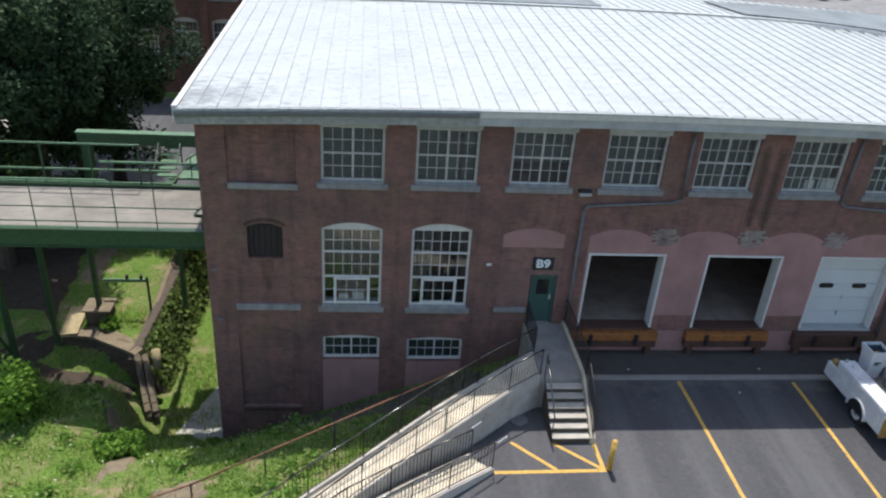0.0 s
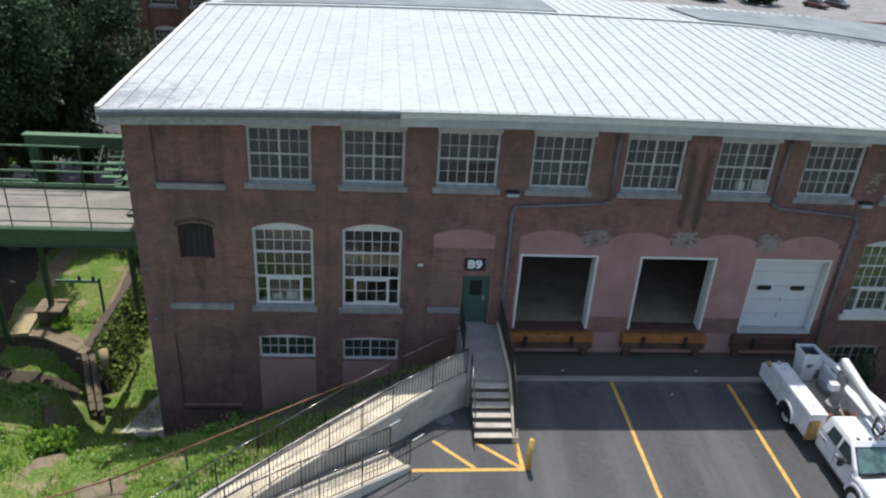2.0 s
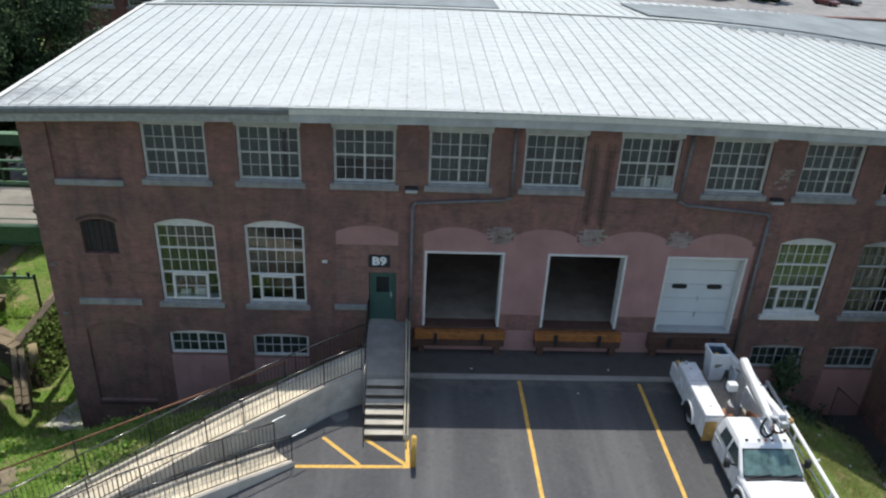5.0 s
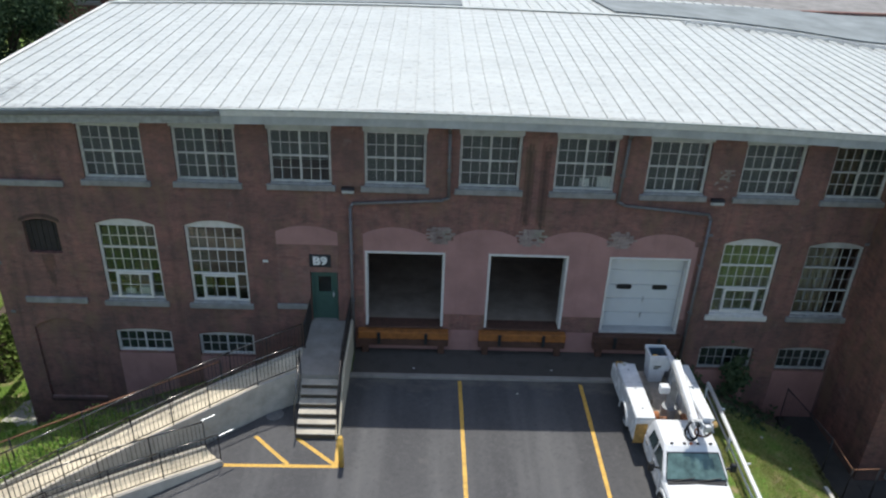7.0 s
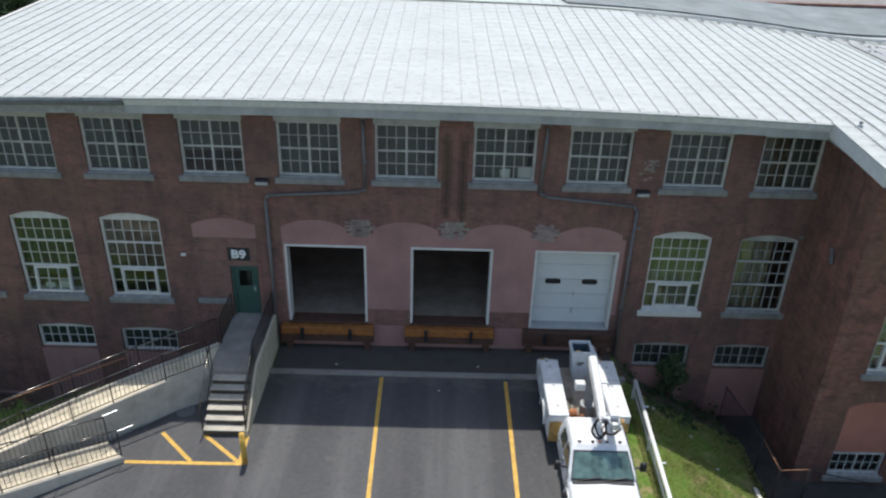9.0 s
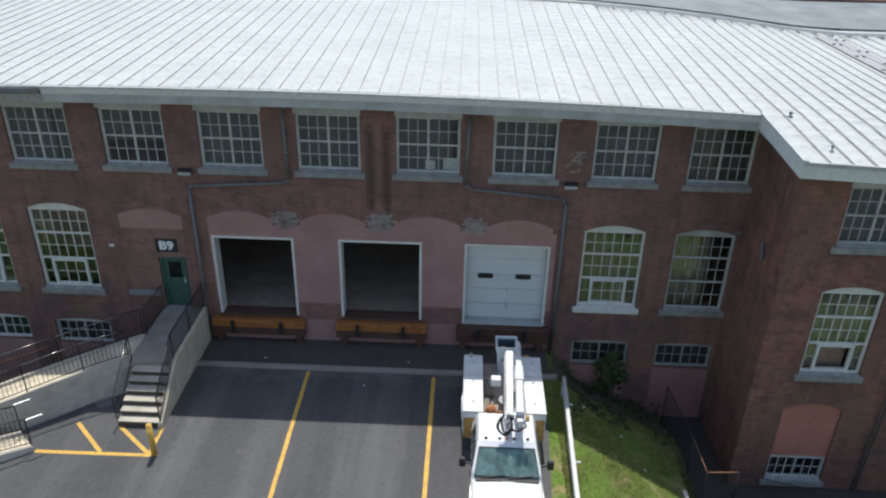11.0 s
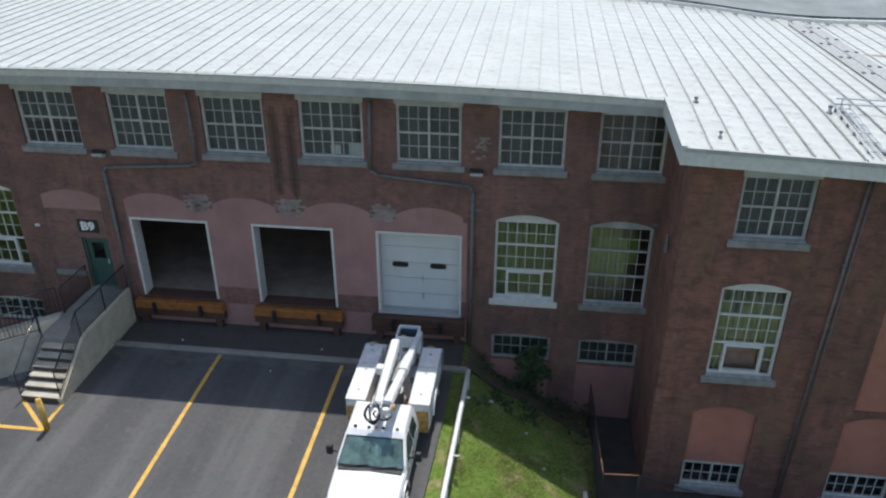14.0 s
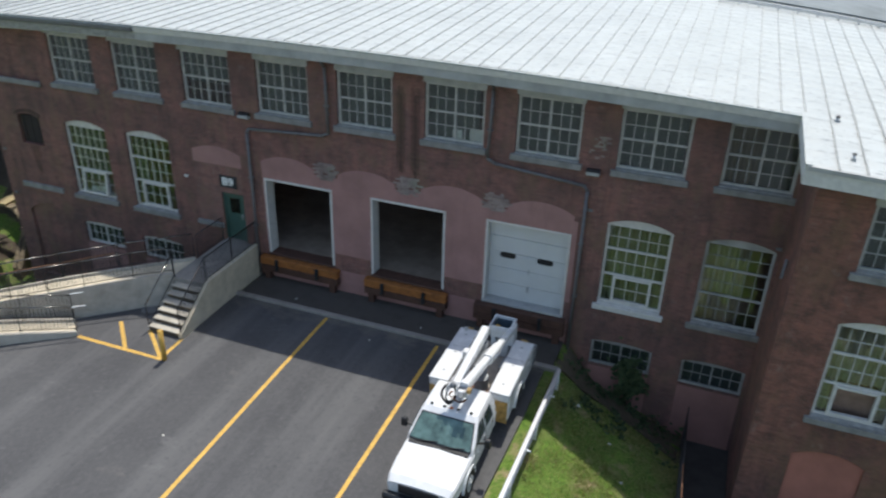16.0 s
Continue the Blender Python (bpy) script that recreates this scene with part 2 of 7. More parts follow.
def asphalt():
    k = Mat("worn_asphalt", 0.86, spec=0.3)
    g = k.noise(90, 3, 0.7)
    n = k.noise(0.35, 6, 0.62)
    lane = k.noise(0.5, 4, 0.5, stretch=(1.6, 0.12, 1))
    c = k.ramp(n, (0.3, (0.047, 0.046, 0.046)), (0.7, (0.08, 0.078, 0.076)))
    c = k.mix(k.ramp(lane, (0.46, (0, 0, 0)), (0.66, (0.85, 0.85, 0.85))), c, (0.135, 0.132, 0.128))
    c = k.mix(k.ramp(g, (0.45, (0, 0, 0)), (0.75, (0.45, 0.45, 0.45))), c, (0.15, 0.15, 0.15))
    mott = k.noise(7.0, 6, 0.75)
    c = k.mix(k.ramp(mott, (0.52, (0, 0, 0)), (0.72, (0.6, 0.6, 0.6))), c, (0.13, 0.125, 0.12))
    c = k.mix(k.ramp(mott, (0.3, (0.6, 0.6, 0.6)), (0.46, (0, 0, 0))), c, (0.035, 0.035, 0.037))
    dust = k.noise(0.9, 6, 0.72, stretch=(0.8, 1.4, 1))
    c = k.mix(k.ramp(dust, (0.62, (0, 0, 0)), (0.75, (0.5, 0.5, 0.5))), c, (0.18, 0.165, 0.145))
    oil = k.noise(1.1, 5, 0.7)
    c = k.mix(k.ramp(oil, (0.68, (0, 0, 0)), (0.8, (0.6, 0.6, 0.6))), c, (0.025, 0.025, 0.027))
    sep = k.t.nodes.new("ShaderNodeSeparateXYZ")
    k.link(k.pos, sep.inputs[0])
    drift = k.math("SUBTRACT", k.noise(1.4, 6, 0.72, stretch=(0.7, 1.3, 1)), k.math("MULTIPLY", k.math("ABSOLUTE", k.math("ADD", sep.outputs[1], 2.0)), 0.28))
    c = k.mix(k.ramp(drift, (0.38, (0, 0, 0)), (0.56, (0.6, 0.6, 0.6))), c, (0.2, 0.175, 0.14))
    scuff = k.noise(0.8, 6, 0.8, stretch=(0.9, 1.0, 1))
    c = k.mix(k.ramp(scuff, (0.6, (0, 0, 0)), (0.68, (0.35, 0.35, 0.35))), c, (0.2, 0.195, 0.19))
    k.color(k.mix(0.3, c, (0.076, 0.076, 0.084)))
    k.bump(g, 0.5, 0.006)
    return k.m


ASPHALT = asphalt()
DUSTY_STRIP = stone("dusty_patched_asphalt", (0.088, 0.078, 0.068), 1.6, 0.9)


def ground_mat():
    k = Mat("grass_and_bare_earth", 0.95, spec=0.2)
    f = k.noise(26, 5, 0.75)
    m = k.noise(2.1, 6, 0.66)
    l = k.noise(0.5, 5, 0.68)
    c = k.ramp(f, (0.3, (0.03, 0.07, 0.011)), (0.5, (0.105, 0.185, 0.03)), (0.7, (0.22, 0.29, 0.065)))
    c = k.mix(k.ramp(m, (0.44, (0, 0, 0)), (0.6, (0.6, 0.6, 0.6))), c, (0.13, 0.215, 0.034))
    c = k.mix(k.ramp(k.noise(5.5, 6, 0.75), (0.52, (0, 0, 0)), (0.7, (0.5, 0.5, 0.5))), c, (0.19, 0.18, 0.07))
    c = k.mix(k.ramp(l, (0.5, (0, 0, 0)), (0.62, (0.55, 0.55, 0.55))), c, (0.2, 0.185, 0.08))
    clump = k.noise(8.0, 5, 0.7)
    c = k.mix(k.ramp(clump, (0.36, (0.75, 0.75, 0.75)), (0.52, (0, 0, 0))), c, (0.04, 0.085, 0.016))
    d = k.noise(1.2, 6, 0.7)
    c = k.mix(k.ramp(d, (0.54, (0, 0, 0)), (0.66, (0.9, 0.9, 0.9))), c, (0.29, 0.22, 0.13))
    k.color(c)
    k.bump(f, 0.5, 0.04)
    return k.m


GRASS = ground_mat()
EARTH = stone("bare_earth_path", (0.22, 0.175, 0.115), 1.8, 0.95)
SAND = stone("pale_sandy_soil", (0.4, 0.32, 0.18), 2.5, 0.95)


def leaf(name, a, b, thin=0.45, straw=None):
    k = Mat(name, 0.8, spec=0.12)
    isl = k.t.nodes.new("ShaderNodeNewGeometry").outputs["Random Per Island"]
    k.color(k.ramp(isl, (0.0, a), (0.6, b), (0.82, straw or b), (1.0, straw or b)))
    tl = k.t.nodes.new("ShaderNodeBsdfTranslucent")
    k.link(k.ramp(isl, (0.0, tuple(x * 1.3 for x in a)), (1.0, tuple(min(1, x * 1.3) for x in b))), tl.inputs["Color"])
    mx = k.t.nodes.new("ShaderNodeMixShader")
    mx.inputs[0].default_value = thin
    k.link(k.p.outputs[0], mx.inputs[1])
    k.link(tl.outputs[0], mx.inputs[2])
    k.link(mx.outputs[0], k.t.nodes["Material Output"].inputs["Surface"])
    return k.m


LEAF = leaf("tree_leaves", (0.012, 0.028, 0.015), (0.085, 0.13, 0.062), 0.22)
BUSH_LEAF = leaf("bush_leaves", (0.06, 0.15, 0.022), (0.22, 0.36, 0.06))
IVY_LEAF = leaf("ivy_leaves", (0.025, 0.055, 0.014), (0.23, 0.31, 0.09))
# greyer greens: the shade by the wall is mixed into these leaf colours
VINE_LEAF = leaf("shade_toned_vine_leaves", (0.04, 0.065, 0.035), (0.11, 0.15, 0.075))
GRASS_BLADE = leaf("grass_blades", (0.11, 0.235, 0.028), (0.3, 0.43, 0.08), 0.45, (0.42, 0.42, 0.18))
WEED_LEAF = leaf("weed_leaves", (0.07, 0.18, 0.025), (0.22, 0.37, 0.07), 0.45, (0.36, 0.38, 0.15))
VERGE_BLADE = leaf("verge_grass_blades", (0.135, 0.15, 0.045), (0.29, 0.3, 0.105), 0.4, (0.4, 0.35, 0.17))
BARK = stone("tree_bark", (0.09, 0.07, 0.055), 4)


def glass(name, tint, low, high):
    k = Mat(name)
    t = k.t
    t.nodes.remove(k.p)
    gl = t.nodes.new("ShaderNodeBsdfGlossy")
    gl.inputs["Roughness"].default_value = 0.03
    gl.inputs["Color"].default_value = (0.95, 0.97, 1.0, 1)
    tr = t.nodes.new("ShaderNodeBsdfTransparent")
    tr.inputs["Color"].default_value = (*tint, 1)
    lw = t.nodes.new("ShaderNodeLayerWeight")
    lw.inputs["Blend"].default_value = 0.5
    rg = t.nodes.new("ShaderNodeMapRange")
    rg.inputs[3].default_value, rg.inputs[4].default_value = low, high
    t.links.new(k.math("POWER", lw.outputs["Facing"], 4.0), rg.inputs[0])
    mx = t.nodes.new("ShaderNodeMixShader")
    t.links.new(rg.outputs[0], mx.inputs[0])
    t.links.new(tr.outputs[0], mx.inputs[1])
    t.links.new(gl.outputs[0], mx.inputs[2])
    t.links.new(mx.outputs[0], t.nodes["Material Output"].inputs["Surface"])
    b = k.node("ShaderNodeBump", Strength=0.25, Distance=0.02)
    k.link(k.noise(2.2, 2), b.inputs["Height"])
    k.link(b.outputs[0], gl.inputs["Normal"])
    return k.m


GLASS = glass("old_window_glass", (0.88, 0.91, 0.9), 0.055, 0.65)
DIM_BLIND = plain("grey_green_vertical_blind", (0.08, 0.095, 0.083), 0.85, 0, 0.4, 1.3)
PANE_BACKING = plain("dark_pane_backing", (0.05, 0.06, 0.058), 0.85, 0, 0.4, 2.0)


def stained_kerb():
    k = Mat("rust_stained_kerb", 0.85, spec=0.3)
    n = k.noise(1.6, 6, 0.65)
    c = k.ramp(n, (0.3, (0.36, 0.33, 0.28)), (0.72, (0.58, 0.53, 0.46)))
    c = k.mix(k.ramp(k.noise(2.8, 5, 0.7), (0.56, (0, 0, 0)), (0.72, (0.3, 0.3, 0.3))), c, (0.3, 0.21, 0.11))
    k.color(c)
    k.bump(k.noise(22, 5), 0.35, 0.008)
    return k.m


KERB_STAINED = stained_kerb()
TRUCK_GLASS = plain("dark_teal_windscreen", (0.1, 0.165, 0.155), 0.08, 0, 0.5, 2.6, 0.0)
CURTAIN = plain("olive_green_curtain", (0.34, 0.36, 0.22), 0.9, 0, 0.25, 1.5)
PALE_OLIVE = plain("pale_olive_curtain", (0.62, 0.54, 0.4), 0.9, 0, 0.2, 1.5)
STRIP_GREY = stone("speckled_grey_walkway", (0.34, 0.35, 0.35), 7.0)
SIDE_GLASS = plain("dark_side_window", (0.035, 0.05, 0.052), 0.08, 0, 0.4, 2.0, 0.0)
CAR_GLASS = glass("tinted_car_glass", (0.5, 0.6, 0.58), 0.08, 0.7)


# ---- mesh helpers ----
def box(bm, x0, x1, y0, y1, z0, z1, bevel=0.0):
    vs = [bm.verts.new((x, y, z)) for x in (x0, x1) for y in (y0, y1) for z in (z0, z1)]
    fs = [bm.faces.new([vs[i] for i in q]) for q in ((0, 1, 3, 2), (4, 6, 7, 5), (0, 4, 5, 1), (2, 3, 7, 6), (0, 2, 6, 4), (1, 5, 7, 3))]
    if bevel:
        bmesh.ops.bevel(bm, geom=list({e for f in fs for e in f.edges}), offset=bevel, segments=1, affect="EDGES")
    return vs


def prism(bm, pts, a, b, axis="y"):
    """Extrudes a closed outline of (u, v) from a to b along an axis; x: (y, z), y: (x, z), z: (x, y)."""
    def at(u, v, w):
        return {"x": (w, u, v), "y": (u, w, v), "z": (u, v, w)}[axis]
    lo = [bm.verts.new(at(u, v, a)) for u, v in pts]
    hi = [bm.verts.new(at(u, v, b)) for u, v in pts]
    n = len(pts)
    bm.faces.new(lo)
    bm.faces.new(hi[::-1])
    for i in range(n):
        j = (i + 1) % n
        bm.faces.new((lo[j], lo[i], hi[i], hi[j]))
    return lo + hi


def rod(bm, p, q, r, n=8, r2=None):
    p, q = Vector(p), Vector(q)
    d = q - p
    m = d.to_track_quat("Z", "Y").to_matrix()
    rings = []
    for c, rr in ((p, r), (q, r if r2 is None else r2)):
        rings.append([bm.verts.new(c + m @ Vector((rr * math.cos(2 * math.pi * i / n), rr * math.sin(2 * math.pi * i / n), 0))) for i in range(n)])
    for i in range(n):
        j = (i + 1) % n
        bm.faces.new((rings[0][i], rings[0][j], rings[1][j], rings[1][i]))
    bm.faces.new(rings[0][::-1])
    bm.faces.new(rings[1])


def beam(bm, p, q, w, h, up=(0, 0, 1)):
    """A square bar from p to q, w wide and h high."""
    p, q = Vector(p), Vector(q)
    d = (q - p).normalized()
    s = d.cross(Vector(up)).normalized() * w / 2
    u = s.cross(d).normalized() * h / 2
    r = [[bm.verts.new(c + a * s + b * u) for a, b in ((-1, -1), (1, -1), (1, 1), (-1, 1))] for c in (p, q)]
    for i in range(4):
        j = (i + 1) % 4
        bm.faces.new((r[0][i], r[0][j], r[1][j], r[1][i]))
    bm.faces.new(r[0][::-1])
    bm.faces.new(r[1])


def finish(bm, name, mat, smooth=False):
    bmesh.ops.recalc_face_normals(bm, faces=bm.faces)
    me = bpy.data.meshes.new(name)
    bm.to_mesh(me)
    bm.free()
    me.materials.append(mat)
    if smooth:
        me.polygons.foreach_set("use_smooth", [True] * len(me.polygons))
    return me


def thing(name, at, label="", category="", group="", kind=""):
    e = new(name)
    e.empty_display_size = 0.2
    e.matrix_basis = Matrix.Translation(at)
    return tagged(e, label, category, group, kind)


def adopt(ob, parent):
    ob.parent = parent
    if parent.data is None:
        ob.matrix_parent_inverse = parent.matrix_basis.inverted()
    return ob


def part(name, bm, material, parent, label="", smooth=False):
    ob = adopt(new(name, finish(bm, name, material, smooth)), parent)
    return tagged(ob, label)


def solid(name, bm, material, label="", category="", group="", kind="", smooth=False):
    return tagged(new(name, finish(bm, name, material, smooth)), label, category, group, kind)


def made(fn, *args, **kw):
    bm = bmesh.new()
    fn(bm, *args, **kw)
    return bm


def boxes(*rows):
    bm = bmesh.new()
    for r in rows:
        box(bm, *r)
    return bm


def arc(x0, x1, z, rise, n=10):
    """Points of a segmental arch from (x1, z) to (x0, z)."""
    c, h = (x0 + x1) / 2, (x1 - x0) / 2
    r = (h * h + rise * rise) / (2 * rise)
    a = math.asin(h / r)
    return [(c + r * math.sin(a * (1 - 2 * i / n)), z + rise - r + r * math.cos(a * (1 - 2 * i / n))) for i in range(n + 1)]


def arched(x0, x1, z0, z1, rise, n=10):
    return [(x0, z0), (x1, z0)] + arc(x0, x1, z1, rise, n)


def holed_wall(bm, x0, x1, z0, z1, y0, y1, holes):
    """A wall along x between y0 and y1 with openings (a, b, low, high, rise)."""
    xs = sorted({x0, x1, *[v for h in holes for v in h[:2] if x0 < v < x1]})
    for a, b in zip(xs, xs[1:]):
        inside = sorted((h for h in holes if h[0] < (a + b) / 2 < h[1]), key=lambda h: h[2])
        low = z0
        for h in inside:
            top = h[3] + h[4]
            if h[2] > low:
                box(bm, a, b, y0, y1, low, h[2])
            low = top
        if low < z1:
            box(bm, a, b, y0, y1, low, z1)
    for a, b, lo, hi, rise in holes:
        if rise:
            pts = arc(a, b, hi, rise)
            for (u0, v0), (u1, v1) in zip(pts, pts[1:]):
                prism(bm, [(u1, v1), (u0, v0), (u0, hi + rise + 0.001), (u1, hi + rise + 0.001)], y0, y1)


# ---- ground ----
NARROW = 0.86


def settle(ob, dy=0.6):
    """Draws a thing on the side lawn nearer to the end wall."""
    ob.location.x *= NARROW
    ob.location.y += dy
    ob.scale.x = NARROW
    return ob


def smooth(a, b, v):
    t = min(1.0, max(0.0, (v - a) / (b - a)))
    return t * t * (3 - 2 * t)


def height(x, y):
    """Height of the ground: a level yard, a bank on one side, a sunken strip and an upper lawn by the end wall."""
    if x < 0:
        x, y = x / NARROW, y - 0.6 * smooth(-0.5, -2.5, x) * smooth(-3.0, -1.0, y)
    if x > 12:
        z = -0.03 - 0.02 * max(0.0, -y - 3)
        g = -0.48 * min(max(0.0, x - 25.35), 4.3) - 0.8 * smooth(-2.8, -0.4, y) * smooth(25.3, 26.6, x)
        if x > 29.95:
            g = -3.1 + 1.0 * smooth(-5, -12, y)
        z = min(z, z + g)
        if y > 0.5:
            z = -3.2
    else:
        d = max(-y - 0.3, 0)
        foot = -4.3 + 0.36 * max(x, 0) - 0.4 * (1 - smooth(0, 3, x))
        crest = float(np.interp(x, (-4, 1.7, 6, 10), (-1.6, -0.95, -0.5, -0.28)))
        k = min(d / 4.4, 1.0)
        z = foot + (crest - foot) * k * (1.25 - 0.25 * k * k) + 0.01 * max(0.0, d - 4.4)
        z = min(z, -0.14 - 0.05 * smooth(0, 3, 12 - x))
        if y > 0.3:
            z = min(z, -4.3 - 0.4 * smooth(0.3, 3, y))
        side = float(np.interp(y, (-14, -4.5, -1.6, -0.4, 0.2, 0.75, 3), (-1.3, -1.5, -1.95, -2.15, -2.35, -4.0, -4.2))) + 0.2 * smooth(-4.2, -7.5, x)
        z += (side - z) * smooth(-3.5, -4.5, x)
        if x < -3.9:
            up = smooth(-4.0, -4.55, x) * smooth(2.6, 3.6, y - 0.25 * (-4.5 - x))
            z = z + (-2.75 - z) * up
            z += 0.5 * smooth(5, 10, y) * up - 0.02 * max(0, y - 12) * up
    if math.hypot(x - 14, y + 8) > 70:
        z = min(z, -3.4)
    under_yard = y < -1.6 and x < 24.7 and (x > 11.5 or y < -3.2 - (11.3 - x) * 0.86)
    if (under_yard and y > -31) or (-46 < y < -13.6 and -40 < x < 70):
        return min(z, -0.62 if y < -13.6 else -0.32)
    z += 0.07 * (noise.noise(Vector((x * 0.6, y * 0.6, 3))) + 0.5 * noise.noise(Vector((x * 1.7, y * 1.7, 9)))) * (0 if x > 25.3 and y > -1 else 1)
    return z


def grid_lines():
    xs = [-400, -200, -110, -70, -50] + [-40 + 1.5 * i for i in range(14)] + [-19 + 0.45 * i for i in range(160)] + [53 + 3 * i for i in range(10)] + [90, 130, 220, 420]
    ys = [-400, -200, -120, -80, -60] + [-50 + 2 * i for i in range(15)] + [-20 + 0.45 * i for i in range(86)] + [19 + 2 * i for i in range(16)] + [60, 80, 120, 220, 500]
    return xs, ys


gx, gy = grid_lines()
verts = [(x, y, height(x, y)) for y in gy for x in gx]
nx = len(gx)
faces = [(j * nx + i, j * nx + i + 1, (j + 1) * nx + i + 1, (j + 1) * nx + i) for j in range(len(gy) - 1) for i in range(nx - 1)]
gm = bpy.data.meshes.new("ground")
gm.from_pydata(verts, [], faces)
gm.materials.append(GRASS)
gm.polygons.foreach_set("use_smooth", [True] * len(gm.polygons))
tagged(new("ground", gm), "uneven grassy ground with bare earth patches", "ground", kind="structure")


def lot_z(y):
    return -0.02 * max(0.0, -y - 3)


def yard():
    """The asphalt yard: a sheet with a slight fall away from the building."""
    bm = bmesh.new()
    edge = [(12.9, -1.5), (25.02, -1.5), (25.0, -4.5), (24.85, -7.8), (24.6, -14), (24.4, -14.5), (-2.4, -14.5), (-2, -14.2), (4.6, -8.95), (9.6, -4.6), (11.3, -3.0), (12.9, -3.0)]
    ys = [-1.5, -3, -4.6, -6, -8, -10, -14, -20]
    bm.faces.new([bm.verts.new((x, y, 0)) for x, y in edge])
    for y in ys[1:-1]:
        bmesh.ops.bisect_plane(bm, geom=bm.verts[:] + bm.edges[:] + bm.faces[:], plane_co=(0, y, 0), plane_no=(0, 1, 0))
    for v in bm.verts:
        v.co.z = lot_z(v.co.y)
    low = bmesh.ops.extrude_face_region(bm, geom=bm.faces[:])
    for v in low["geom"]:
        if isinstance(v, bmesh.types.BMVert):
            v.co.z -= 0.35
    return bm


solid("road", yard(), ASPHALT, "dark worn asphalt loading yard", "asphalt", kind="structure")
# unseen asphalt, added so the upper windows reflect grey instead of grass
solid("street", boxes((-40, 70, -46, -13.9, -0.6, -0.24)), ASPHALT, "unseen asphalt added before the yard for window reflections", "street", kind="structure")
solid("pavement", boxes((12.95, 25.25, -1.64, -0.02, -0.3, 0.015)), DUSTY_STRIP, "dark asphalt strip along the loading docks", "asphalt", kind="structure")
solid("kerb", boxes((12.9, 25.5, -1.86, -1.64, -0.3, 0.1, 0.02)), CONCRETE_GREY, "long low concrete kerb along the yard", "kerb", kind="structure")


def stripe(x0, y0, x1, y1, w=0.11):
    bm = bmesh.new()
    d = Vector((x1 - x0, y1 - y0, 0))
    n = max(1, int(d.length / 0.5))
    s = Vector((-d.y, d.x, 0)).normalized() * w / 2
    prev = None
    for i in range(n + 1):
        p = Vector((x0, y0, 0)) + d * i / n
        p.z = lot_z(p.y) + 0.005
        wob = 1 + 0.12 * noise.noise(p * 3)
        row = [bm.verts.new(p + s * wob), bm.verts.new(p - s * wob)]
        if prev:
            bm.faces.new((prev[0], prev[1], row[1], row[0]))
        prev = row
    return solid("parking_line", bm, YELLOW, "worn yellow painted line on the asphalt", "road marking", "yellow yard lines")


for row in ((16.87, -1.92, 16.93, -11.5), (21.24, -2.0, 21.25, -11.5), (9.45, -6.26, 12.92, -6.24), (10.16, -4.97, 11.4, -6.18), (11.5, -5.02, 12.84, -6.16), (12.86, -5.05, 12.9, -6.3)):
    stripe(*row, w=0.13)

# ---- the mill building ----
BAYS = [4.98, 8.07, 11.23, 14.42, 17.62, 20.86, 24.0, 27.24, 30.31]
HALF = 1.04
WALL_T = 0.45
EAVE = 8.74
WX = 31.4
WY = -3.5
LAST = 31.3
DOCK_Z0, DOCK_Z1 = 1.07, 4.22


def bow(x):
    """The old roof has hogged: the eave and the ridge stand highest over the middle bays."""
    return 0.3 * (1 - ((min(x, 40) - 16) / 15.5) ** 2)


def twist(x, y):
    """Beyond the dock bays the ridge sags, while both eaves keep their line."""
    d = min(0.6, 0.0032 * max(0.0, x - 24) ** 2)
    return -d * ((y + 4.1) / 19.1 if y <= 15 else (22.9 - y) / 7.9)


def top_z(x):
    """Sill and head heights of the upper windows, which follow the hogged floor a little."""
    z = 6.69 + 0.22 * bow(x)
    return z, z + 1.92


MID_Z = {0: (1.93, 5.0), 1: (1.9, 5.02), 7: (1.9, 4.86), 8: (1.9, 4.84)}
LOW_Z = {0: (-0.42, 0.54), 1: (-0.5, 0.46), 7: (-0.64, 0.36), 8: (-0.62, 0.36)}
top_holes = [(c - HALF, LAST if i == 8 else c + HALF, *top_z(c), 0) for i, c in enumerate(BAYS)]
mid_holes = [(BAYS[i] - HALF, LAST if i == 8 else BAYS[i] + HALF, *MID_Z[i], 0.2 if i == 8 else 0.23) for i in MID_Z]
low_holes = [(BAYS[i] - HALF, LAST if i == 8 else BAYS[i] + HALF, *LOW_Z[i], 0.1) for i in LOW_Z]
DOCKS = [(13.36, 16.23), (17.79, 20.68), (22.16, 25.1)]
dock_holes = [(a, b, DOCK_Z0, DOCK_Z1, 0) for a, b in DOCKS]
door_hole = [(11.37, 12.36, 1.25, 3.29, 0)]
blind_holes = [(0.95, 3.15, -2.65, 0.6, 0.42), (0.95, 3.15, 6.62, 8.56, 0)]
vent_hole = [(1.46, 2.64, 3.8, 5.0, 0.14)]

bm = bmesh.new()
holed_wall(bm, 0.06, WX, -5.6, EAVE + 0.3, 0, WALL_T, top_holes + mid_holes + low_holes + dock_holes + door_hole + blind_holes + vent_hole)
solid("wall_front", bm, BRICK, "long weathered red brick mill wall", "wall", kind="structure")
solid("wall_end", boxes((0.06, WALL_T, WALL_T, 22.2, -5.6, EAVE + 0.3)), BRICK, "red brick end wall", "wall", kind="structure")
solid("wall_back", boxes((0, 62, 22.2, 22.6, -5.6, 9.15)), BRICK, "red brick rear wall", "wall", kind="structure")
solid("wall_far_end", boxes((61.6, 62, WY + WALL_T, 22.2, -5.6, 9.0)), BRICK, "red brick end wall", "wall", kind="structure")

